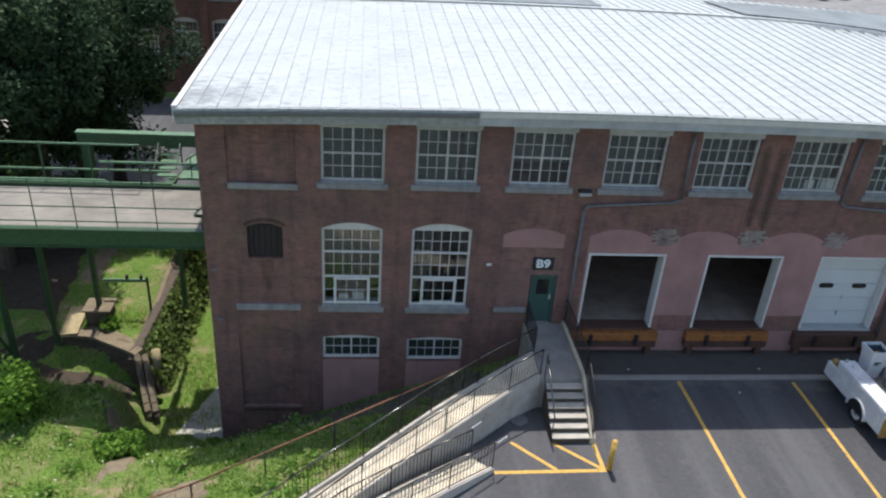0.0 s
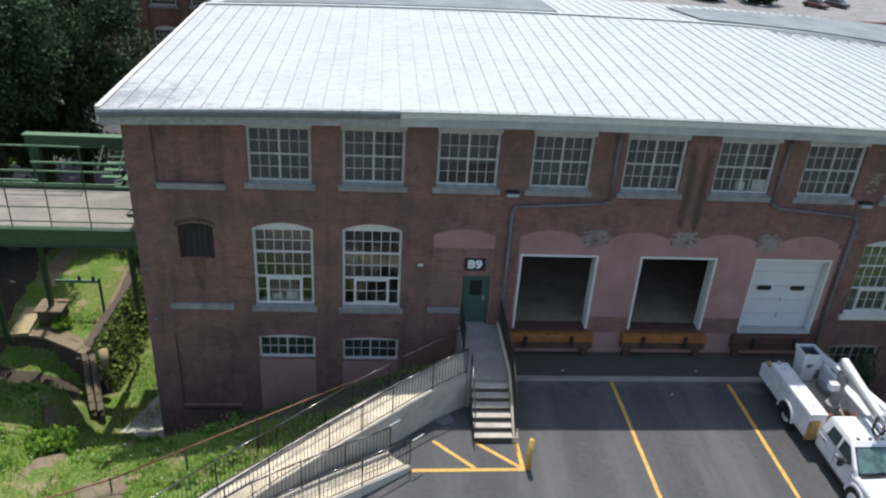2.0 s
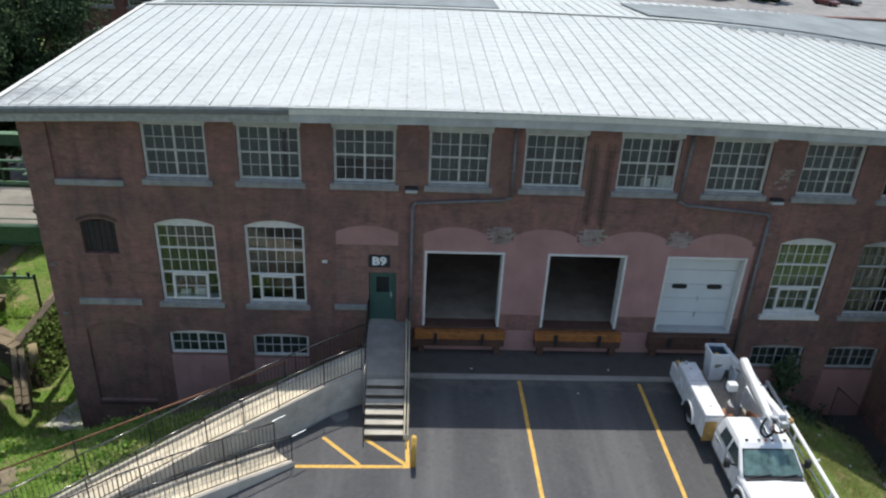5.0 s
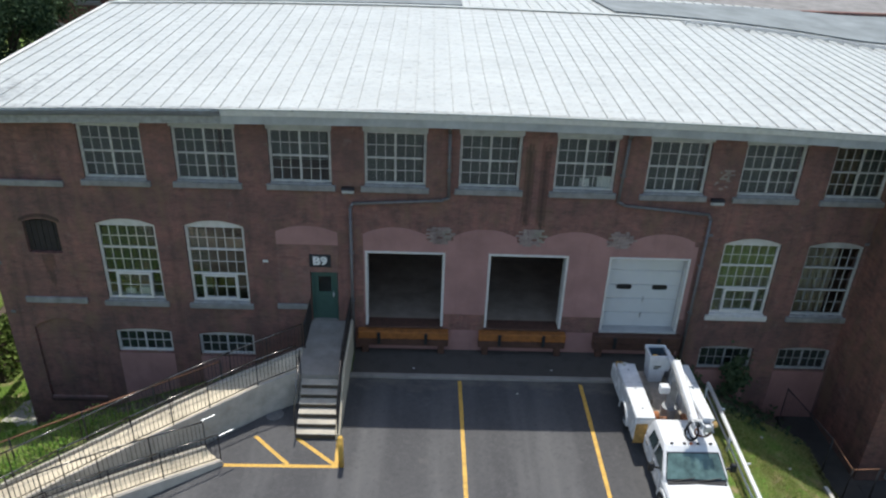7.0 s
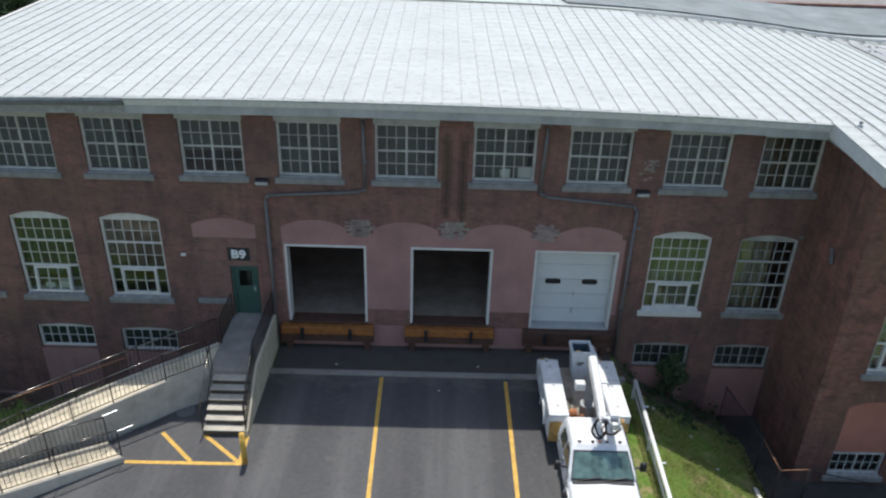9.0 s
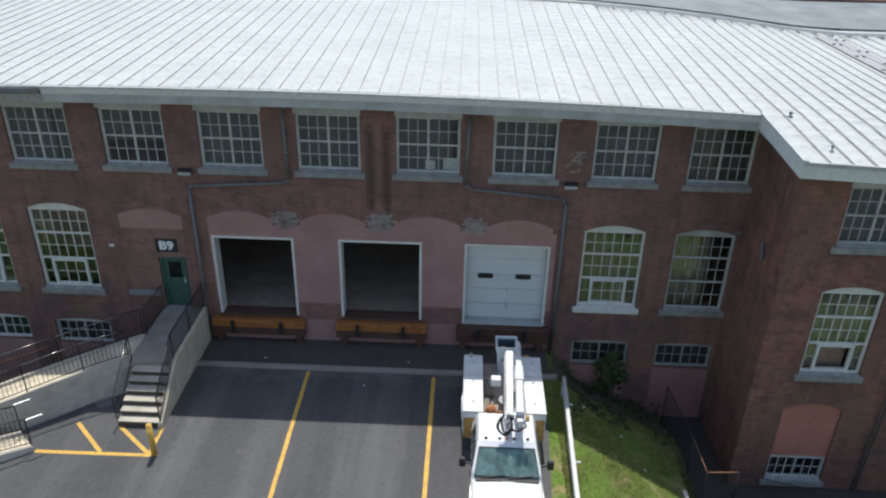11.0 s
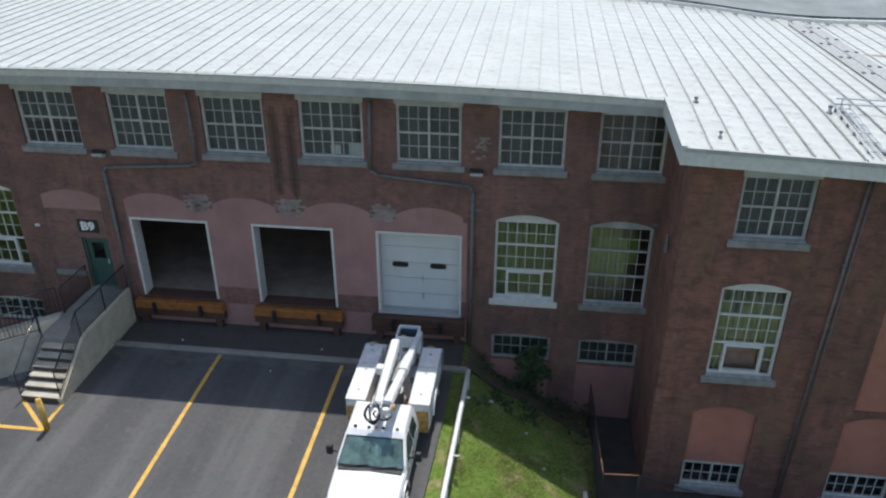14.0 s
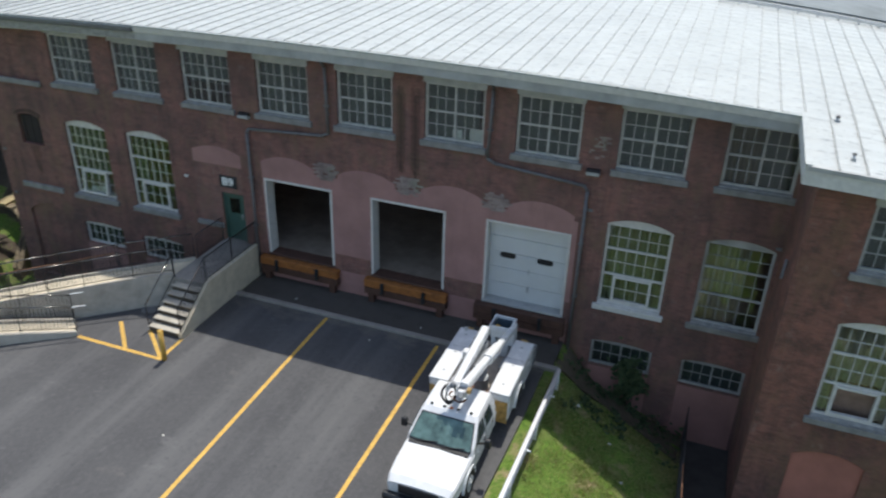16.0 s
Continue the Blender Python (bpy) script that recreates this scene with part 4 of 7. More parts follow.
# ---- loading docks and entrance ----
for n, (a, b) in enumerate(DOCKS):
    d = thing("dock_opening", ((a + b) / 2, 0, 1.05), "white-lined loading dock opening" + (" with closed sectional door" if n == 2 else ", open and dark inside"), "dock opening", "loading docks", "structure")
    t = 0.085
    part("jamb", boxes((a, a + t, -0.03, 0.5, DOCK_Z0, DOCK_Z1, 0.01)), WHITE_PAINT, d)
    part("jamb", boxes((b - t, b, -0.03, 0.5, DOCK_Z0, DOCK_Z1, 0.01)), WHITE_PAINT, d)
    part("head", boxes((a + t, b - t, -0.03, 0.5, DOCK_Z1 - t, DOCK_Z1, 0.01)), WHITE_PAINT, d)
    part("threshold", boxes((a, b, -0.1, 0.5, DOCK_Z0 - 0.07, DOCK_Z0 + 0.01, 0.01)), GREY_PAINT if n == 2 else BROWN_WOOD, d)

dd = thing("overhead_door", (23.63, 0.3, 1.08), "closed white sectional overhead door with two slots", "door", kind="structure")
for i in range(5):
    z = 1.08 + 0.612 * i
    part("panel", boxes((22.25, 25.01, 0.3, 0.345, z + 0.006, min(z + 0.606, 4.13), 0.012)), DOOR_WHITE, dd)
for c in (22.93, 24.26):
    bm = bmesh.new()
    prism(bm, [(c + 0.28 * math.copysign(abs(math.cos(a)) ** 0.45, math.cos(a)), 2.83 + 0.1 * math.copysign(abs(math.sin(a)) ** 0.45, math.sin(a))) for a in [2 * math.pi * (k + 0.5) / 20 for k in range(20)]], 0.27, 0.3)
    part("door_window", bm, BLACK, dd, "dark oval window slot")
part("door_handle", boxes((23.69, 23.75, 0.26, 0.3, 1.5, 1.72, 0.006)), GREY_PAINT, dd)
part("lock_bar", boxes((23.69, 23.73, 0.275, 0.3, 2.2, 2.42, 0.004)), GREY_PAINT, dd)

for n, (a, b) in enumerate(((13.08, 16.46), (17.6, 20.88), (21.95, 25.25))):
    k = thing("dock_bumper", ((a + b) / 2, -0.2, 0), "timber dock bumper beam with rubber pads" if n < 2 else "dark brown timber dock bumper beam", "dock bumper", "dock bumpers")
    wood = BUMPER_WOOD if n < 2 else BROWN_WOOD
    part("upper_beam", boxes((a, b, -0.34, -0.03, 0.66, 0.98, 0.02)), wood, k)
    part("lower_beam", boxes((a, b, -0.32, -0.03, 0.36, 0.64, 0.02)), BROWN_WOOD, k)
    for c in (a + 0.78, b - 0.85):
        part("rubber_pad", boxes((c - 0.06, c + 0.06, -0.46, -0.345, 0.5, 0.97, 0.02)), RUBBER, k)
    for c in (a + 0.26, b - 0.26):
        part("leg", boxes((c - 0.12, c + 0.12, -0.3, -0.05, 0.0, 0.36, 0.015)), BROWN_WOOD, k)

door = thing("door_1", (11.87, 0.1, 1.25), "closed dark green steel entrance door", "door", kind="structure")
part("door_frame", boxes((11.4, 11.47, 0.02, 0.2, 1.25, 3.27, 0.006), (12.27, 12.34, 0.02, 0.2, 1.25, 3.27, 0.006), (11.47, 12.27, 0.02, 0.2, 3.2, 3.27, 0.006)), GREEN_DOOR, door)
bm = bmesh.new()
holed_wall(bm, 11.47, 12.27, 1.26, 3.2, 0.09, 0.14, [(11.64, 12.1, 2.42, 3.06, 0)])
leafp = part("door_leaf", bm, GREEN_DOOR, door)
part("door_window", boxes((11.64, 12.1, 0.108, 0.116, 2.42, 3.06)), CAR_GLASS, leafp, "dark glass panel")
part("door_handle", boxes((12.14, 12.22, 0.03, 0.09, 2.3, 2.34, 0.006), (12.16, 12.2, 0.06, 0.09, 2.2, 2.44, 0.006)), GALV, leafp, "steel lever handle")
part("door_step", boxes((11.4, 12.34, -0.03, 0.1, 1.2, 1.262, 0.01)), CONCRETE_GREY, door)

sg = thing("entrance_sign", (11.83, -0.02, 3.45), "dark sign board with white letters over the door", "sign")
part("board", boxes((11.36, 12.13, -0.05, -0.015, 3.52, 4.02, 0.006)), SIGN_DARK, sg)
txt = bpy.data.curves.new("letters", "FONT")
txt.body, txt.size, txt.align_x, txt.align_y = "B9", 0.44, "CENTER", "CENTER"
txt.extrude, txt.offset, txt.resolution_u = 0.006, 0.018, 3
tob = bpy.data.objects.new("letters", txt)
scene.collection.objects.link(tob)
bpy.context.view_layer.update()
tme = bpy.data.meshes.new_from_object(tob.evaluated_get(bpy.context.evaluated_depsgraph_get()))
bpy.data.objects.remove(tob)
tme.materials.clear()
tme.materials.append(WHITE_SIGN)
lt = adopt(new("letters", tme), sg)
lt.matrix_basis = pose(11.745, -0.058, 3.765, 90) @ Matrix.Diagonal((1.12, 1, 1, 1))

for (x, z) in ((12.82, 6.56), (25.55, 6.5)):
    l = thing("wall_lamp", (x, -0.1, z), "small dark wall-mounted floodlight", "lamp", "wall floodlights")
    bm = bmesh.new()
    prism(bm, [(-0.02, z + 0.13), (-0.16, z + 0.13), (-0.22, z + 0.08), (-0.22, z + 0.06), (-0.02, z + 0.02)], x - 0.22, x + 0.22, "x")
    part("hood", bm, DARK_METAL, l, "dark metal hood")
    bm = bmesh.new()
    prism(bm, [(-0.02, z + 0.016), (-0.225, z + 0.055), (-0.24, z - 0.03), (-0.16, z - 0.09), (-0.02, z - 0.1)], x - 0.2, x + 0.2, "x")
    part("lens", bm, GREY_PAINT, l, "pale ribbed lens")


SOOT = brick("sooty_brick_strip", (0.115, 0.06, 0.05), (0.08, 0.046, 0.04), (0.12, 0.09, 0.08), (0.055, 0.042, 0.039))


def pipe_run(name, pts, r, mat, label, straps=()):
    p = thing(name, pts[-1], label, "downpipe", "rain downpipes", "structure")
    for a, b in zip(pts, pts[1:]):
        part("pipe", made(rod, a, b, r, 8), mat, p, smooth=True)
    bm = bmesh.new()
    for a in pts[1:-1]:
        bmesh.ops.create_icosphere(bm, subdivisions=1, radius=r * 1.15, matrix=Matrix.Translation(a))
    part("elbow", bm, mat, p, smooth=True)
    for x, y, z in straps:
        part("strap", boxes((x - r - 0.03, x + r + 0.03, y - r - 0.008, y + r + 0.03, z - 0.025, z + 0.025)), mat, p)
    return p


pipe_run("downpipe", [(16.2, -0.45, 9.1), (16.22, -0.12, 8.75), (16.26, -0.12, 6.42), (16.02, -0.12, 6.3), (12.98, -0.12, 6.1), (12.88, -0.12, 5.94), (12.9, -0.12, 0.0)], 0.055, PIPE, "dark grey rain downpipe with a long offset", ((12.89, -0.12, 4.2), (12.89, -0.12, 2.2), (16.24, -0.12, 7.4)))
pipe_run("downpipe", [(22.2, -0.45, 9.1), (22.18, -0.12, 8.75), (22.1, -0.12, 6.44), (22.35, -0.12, 6.3), (25.33, -0.12, 6.04), (25.45, -0.12, 5.86), (25.44, -0.12, -0.2)], 0.055, PIPE, "dark grey rain downpipe with a long offset", ((25.44, -0.12, 4.0), (25.44, -0.12, 2.0), (22.13, -0.12, 7.4)))
pipe_run("downpipe", [(35.78, WY - 0.45, 8.6), (35.76, WY - 0.1, 8.3), (35.55, WY - 0.1, -3.0)], 0.036, PIPE, "long dark rain downpipe on the wing wall", ((35.71, WY - 0.1, 5.8), (35.64, WY - 0.1, 2.2)))
pipe_run("conduit", [(35.92, WY - 0.06, 8.4), (35.7, WY - 0.06, -3.0)], 0.02, GUTTER_DARK, "thin dark conduit beside the downpipe")
for x, z0, z1 in ((18.97, 5.2, 8.45), (19.5, 5.0, 8.45)):
    st = thing("soot_stain", (x, -0.004, z0), "dark vertical soot stain down the brick pier", "soot stain", "soot stains", "structure")
    for i in range(9):
        u = (i - 4) * 0.036
        top, bot = z1 - random.uniform(0, 0.3), z0 + abs(u) * 1.5 + random.uniform(0, 0.4)
        part("streak", boxes((x + u - 0.017, x + u + 0.017, -0.006, -0.002, bot, top)), SOOT if abs(u) < 0.05 else SOOT_EDGE, st)
for x, z in ((9.8, 3.7), (0.35, 1.3), (0.3, 3.35), (25.6, 5.2), (31.3, 5.0)):
    solid("wall_anchor", boxes((x - 0.09, x + 0.09, -0.05, -0.003, z - 0.05, z + 0.05, 0.012)), WHITE_PAINT if x == 9.8 else GUTTER_DARK, "small iron plate fixed to the bricks", "wall plate", "wall plates")
solid("wall_bracket", made(beam, (WX - 0.05, -1.9, 5.6), (WX - 0.1, -2.2, 5.15), 0.07, 0.12), GUTTER_DARK, "dark iron bracket on the wing wall", "bracket")


# ---- entrance stair and ramp ----
stair = thing("entrance_stair", (12.0, -3, 0), "concrete entrance landing with seven steps", "stair", kind="structure")
part("landing", boxes((11.3, 12.74, -3.32, -0.035, -0.4, 1.24, 0.015)), CONCRETE_GREY, stair)
RISE = 1.24 / 7
for i in range(6):
    z = 1.24 - RISE * (i + 1)
    y = -3.32 - 0.285 * i
    part("step", boxes((11.5, 12.72, y - 0.285, y - 0.002, -0.3, z - 0.045)), RISER, stair, "dark brown concrete riser")
    part("tread", boxes((11.48, 12.73, y - 0.31, y - 0.004, z - 0.043, z, 0.008)), TREAD, stair, "pale concrete tread")
bm = bmesh.new()
prism(bm, [(-0.035, -0.4), (-0.035, 1.36), (-3.3, 1.36), (-5.05, 0.16), (-5.05, -0.4)], 12.745, 12.9, "x")
part("cheek_wall", bm, CONCRETE_PALE, stair)

UP_IN = [Vector(p) for p in ((11.3, -1.9, 1.235), (9.1, -3.45, 1.07), (7.5, -4.7, 0.94), (5.4, -6.5, 0.76), (3.9, -7.75, 0.64), (1.2, -10.2, 0.42))]
UP_OUT = [Vector(p) for p in ((11.3, -3.3, 1.235), (10.2, -4.0, 1.15), (8.9, -5.02, 1.04), (7.05, -6.5, 0.9), (5.5, -7.8, 0.77), (2.4, -10.6, 0.5))]
LO_IN = [Vector(p) for p in ((8.72, -5.62, 0.02), (7.4, -6.55, 0.2), (6.2, -7.4, 0.33), (5.0, -8.3, 0.44), (2.4, -10.65, 0.5))]
LO_OUT = [Vector(p) for p in ((9.42, -6.26, 0.01), (8.0, -7.25, 0.17), (6.85, -8.1, 0.3), (5.6, -9.05, 0.42), (3.0, -11.5, 0.5))]


def slab(bm, ins, outs, lift, bottom):
    n = len(ins)
    for i in range(n - 1):
        top = [ins[i] + Vector((0, 0, lift)), outs[i] + Vector((0, 0, lift)), outs[i + 1] + Vector((0, 0, lift)), ins[i + 1] + Vector((0, 0, lift))]
        vt = [bm.verts.new(p) for p in top]
        vb = [bm.verts.new((p.x, p.y, bottom)) for p in top]
        bm.faces.new(vt)
        bm.faces.new(vb[::-1])
        for a in range(4):
            b = (a + 1) % 4
            bm.faces.new((vt[b], vt[a], vb[a], vb[b]))


def offset(path, other, d):
    return [p + (q - p).normalized() * d for p, q in zip(path, other)]


ramp = thing("access_ramp", (7, -7, 0), "pale concrete switchback access ramp", "ramp", kind="structure")
for ins, outs in ((UP_IN, UP_OUT), (LO_IN, LO_OUT)):
    bm = bmesh.new()
    slab(bm, ins, outs, 0.0, -1.5)
    part("ramp_flight", bm, CONCRETE_PALE, ramp)
    for path, other in ((ins, outs), (outs, ins)):
        bm = bmesh.new()
        slab(bm, path, offset(path, other, 0.13), 0.1, -1.2)
        bmesh.ops.translate(bm, verts=bm.verts[:], vec=((path[0] - other[0]).normalized() * 0.012))
        part("ramp_kerb", bm, KERB_STAINED, ramp)
bm = bmesh.new()
slab(bm, [Vector((1.2, -10.2, 0.42)), Vector((-0.2, -11.6, 0.42))], [Vector((3.0, -11.5, 0.5)), Vector((1.5, -13.1, 0.5))], 0, -1.5)
part("turning_platform", bm, CONCRETE_PALE, ramp)

picket = finish(made(rod, (0, 0, 0.1), (0, 0, 0.94), 0.0085, 5), "picket", DARK_METAL)
post = finish(made(rod, (0, 0, 0), (0, 0, 1.0), 0.02, 8), "post", DARK_METAL)


def railing(pts, label, pickets=True, h=1.0, mat=None, rail_r=0.024, gap=0.125, step=1.5, top=None):
    """A post-and-picket railing along a sloping line."""
    g = thing("railing", pts[0], label, "railing", "entrance railings")
    m = mat or DARK_METAL
    up = Vector((0, 0, h))
    for p, q in zip(pts, pts[1:]):
        p, q = Vector(p), Vector(q)
        part("top_rail", made(rod, p + up, q + up, rail_r, 8), top or RAIL_METAL, g, smooth=True)
        part("bottom_rail", made(rod, p + up * 0.1, q + up * 0.1, rail_r * 0.7, 6), m, g)
        n = max(1, round((q - p).length / step))
        for i in range(n + 1):
            ob = adopt(new("post", post), g)
            ob.location = p.lerp(q, i / n)
        if pickets:
            k = int((q - p).length / gap)
            for i in range(1, k):
                ob = adopt(new("picket", picket), g)
                ob.location = p.lerp(q, i / k)
    return g


def raised(path, other, z, d=0.07):
    return [p + Vector((0, 0, z)) for p in offset(path, other, d)]


railing(raised(UP_IN, UP_OUT, 0.1), "steel picket railing with a bright worn handrail", top=RAIL_METAL)
railing(raised(UP_OUT, UP_IN, 0.1), "dark steel picket railing on the outer ramp edge")
railing(raised(LO_IN, LO_OUT, 0.1), "dark steel picket railing between the ramp flights")
railing(raised(LO_OUT, LO_IN, 0.1), "dark steel picket railing on the lower ramp flight")
railing([(11.36, -0.2, 1.24), (11.36, -1.85, 1.24)], "dark steel railing beside the entrance door", gap=0.085, top=DARK_METAL)
railing([(12.82, -0.15, 1.36), (12.82, -3.3, 1.36), (12.82, -5.0, 0.18)], "dark steel railing on the stair cheek wall", h=0.95, gap=0.085, top=DARK_METAL)
railing([(11.44, -3.34, 1.24), (11.46, -5.0, 0.05)], "dark plain handrail beside the steps", pickets=False, h=0.95)
# paler metal than the railings imitates the sun glint on the rail ends
for p in (LO_IN[0], LO_OUT[0]):
    solid("rail_return", made(rod, p + Vector((0.0, 0.0, 1.1)), p + Vector((0.35, 0.3, 1.1)), 0.024, 8), GALV, "short handrail extension, made bright in place of a sun glint", "handrail", "handrail ends")

bol = thing("bollard", (13.06, -6.2, -0.06), "yellow painted steel bollard by the steps", "bollard")
part("post", made(rod, (13.06, -6.2, -0.15), (13.06, -6.2, 1.08), 0.085, 16), YELLOW, bol, smooth=True)
bm = bmesh.new()
bmesh.ops.create_uvsphere(bm, u_segments=16, v_segments=8, radius=0.085, matrix=Matrix.Translation((13.06, -6.2, 1.08)) @ Matrix.Diagonal((1, 1, 0.5, 1)))
part("cap", bm, YELLOW, bol, smooth=True)
solid("manhole_cover", made(rod, (10.6, -3.95, -0.02), (10.6, -3.95, 0.012), 0.3, 20), GUTTER_DARK, "round iron drain cover in the asphalt", "manhole cover")


# ---- fences ----
def chain_link(pts, h, label, rail_mat, post_mat, wire=DARK_METAL, gap=0.13, step=2.4, r=0.03):
    f = thing("chain_link_fence", pts[0], label, "fence", "wire fences")
    for p, q in zip(pts, pts[1:]):
        p, q = Vector(p), Vector(q)
        part("top_rail", made(rod, p, q, r, 8), rail_mat, f, smooth=True)
        L = (q - p).length
        n = max(1, round(L / step))
        for i in range(n + 1):
            c = p.lerp(q, i / n)
            part("post", made(rod, c - Vector((0, 0, h + 0.35)), c + Vector((0, 0, 0.04)), r, 8), post_mat, f, smooth=True)
        bm = bmesh.new()
        k = int(L / gap)
        dn = Vector((0, 0, -h))
        for i in range(-int(h / gap), k):
            for s in (0, 1):
                a, b = i * gap, i * gap + h
                a2, b2 = max(a, 0), min(b, L)
                if b2 <= a2:
                    continue
                u0, u1 = (a2 - a) / h, (b2 - a) / h
                if s:
                    u0, u1 = 1 - u0, 1 - u1
                rod(bm, p.lerp(q, a2 / L) + dn * u0, p.lerp(q, b2 / L) + dn * u1, 0.0022, 3)
        ob = part("wire_mesh", bm, wire, f)
        ob["kind"] = "stuff"
    return f


chain_link([(8.75, -3.2, 1.6), (0.37, -6.06, -0.57), (-4.0, -7.6, -1.0)], 1.4, "sagging wire fence with a rusty top rail", RUST, DARK_METAL)
chain_link([(29.8, -0.5, -1.15), (29.83, -3.86, -0.65)], 1.5, "dark wire fence beside the sunken area", DARK_METAL, DARK_METAL, gap=0.07, r=0.018)
chain_link([(29.83, -3.9, -0.65), (29.92, -5.2, -0.8), (31.0, -4.98, -0.95)], 1.8, "wire fence with a rusty rail round the sunken area", RUST, DARK_METAL, gap=0.07, r=0.022)
chain_link([(31.05, -4.98, -1.0), (38, -6.2, -1.6)], 1.8, "low dark wire fence below the wing", DARK_METAL, DARK_METAL, r=0.018)

gr = thing("guard_rail", (25.35, -6, 0), "white-galvanised pipe guard rail along the yard edge", "guard rail")
part("top_rail", made(rod, (25.62, -2.55, 0.62), (25.3, -13.6, 0.4), 0.07, 10), WHITE_RAIL, gr, smooth=True)
part("lower_rail", made(rod, (25.62, -2.6, 0.22), (25.3, -13.6, 0.02), 0.035, 8), WHITE_RAIL, gr, smooth=True)
for i in range(5):
    y = -2.56 - 2.55 * i
    x = 25.62 - 0.3 * i / 5
    part("post", made(rod, (x, y, -0.35), (x, y, 0.62 - 0.04 * i), 0.045, 10), WHITE_RAIL, gr, smooth=True)
    part("bracket", made(rod, (x, y - 1.28, 0.55 - 0.04 * i), (x + 0.16, y - 1.28, 0.55 - 0.04 * i), 0.03, 8), WHITE_RAIL, gr, smooth=True)

# ---- the utility truck ----
GZ = -0.06
CX = 23.36
truck = thing("bucket_truck", (CX, -5.6, GZ), "white utility bucket truck parked in the yard", "truck")


def loft(bm, rings):
    """Skins closed rings of equal length and caps both ends."""
    vs = [[bm.verts.new(p) for p in r] for r in rings]
    n = len(vs[0])
    for a, b in zip(vs, vs[1:]):
        for i in range(n):
            j = (i + 1) % n
            bm.faces.new((a[i], a[j], b[j], b[i]))
    bm.faces.new(vs[0][::-1])
    bm.faces.new(vs[-1])


def section(y, hw, z0, z1, r=0.1, crown=0.03):
    """A rounded cross-section of the body at y."""
    return [(CX - hw * 0.96, y, z0), (CX - hw, y, z0 + r), (CX - hw, y, z1 - r), (CX - hw + r * 0.5, y, z1 - r * 0.25), (CX - hw + r * 1.6, y, z1), (CX, y, z1 + crown),
            (CX + hw - r * 1.6, y, z1), (CX + hw - r * 0.5, y, z1 - r * 0.25), (CX + hw, y, z1 - r), (CX + hw, y, z0 + r), (CX + hw * 0.96, y, z0)]


bm = bmesh.new()
loft(bm, [section(-5.58, 0.96, 0.42, 1.06), section(-7.0, 0.97, 0.4, 1.04), section(-7.55, 0.97, 0.4, 1.04), section(-7.75, 0.97, 0.42, 1.08), section(-8.5, 0.95, 0.45, 1.06), section(-8.95, 0.92, 0.5, 1.0), section(-9.15, 0.86, 0.55, 0.9)])
body = part("cab_body", bm, TRUCK_WHITE, truck, smooth=False)


def house_ring(z, yf, yb, hw, r):
    return [(CX - hw, yb, z), (CX - hw, yf + r, z), (CX - hw + r, yf, z), (CX + hw - r, yf, z), (CX + hw, yf + r, z), (CX + hw, yb, z)]


bm = bmesh.new()
loft(bm, [house_ring(1.0, -7.75, -5.6, 0.95, 0.08), house_ring(1.18, -7.6, -5.62, 0.94, 0.08), house_ring(1.58, -7.0, -5.66, 0.83, 0.08), house_ring(1.68, -6.85, -5.7, 0.78, 0.1), house_ring(1.71, -6.65, -5.85, 0.66, 0.14)])
part("cab_roof", bm, TRUCK_WHITE, truck)


def pane_quad(name, pts, push, mat=None, label=""):
    bm = bmesh.new()
    p = [Vector(v) for v in pts]
    nrm = (p[1] - p[0]).cross(p[3] - p[0]).normalized()
    a = [bm.verts.new(v + nrm * push) for v in p]
    b = [bm.verts.new(v + nrm * (push - 0.012)) for v in p]
    bm.faces.new(a)
    bm.faces.new(b[::-1])
    for i in range(4):
        j = (i + 1) % 4
        bm.faces.new((a[j], a[i], b[i], b[j]))
    return part(name, bm, mat or TRUCK_GLASS, truck, label)


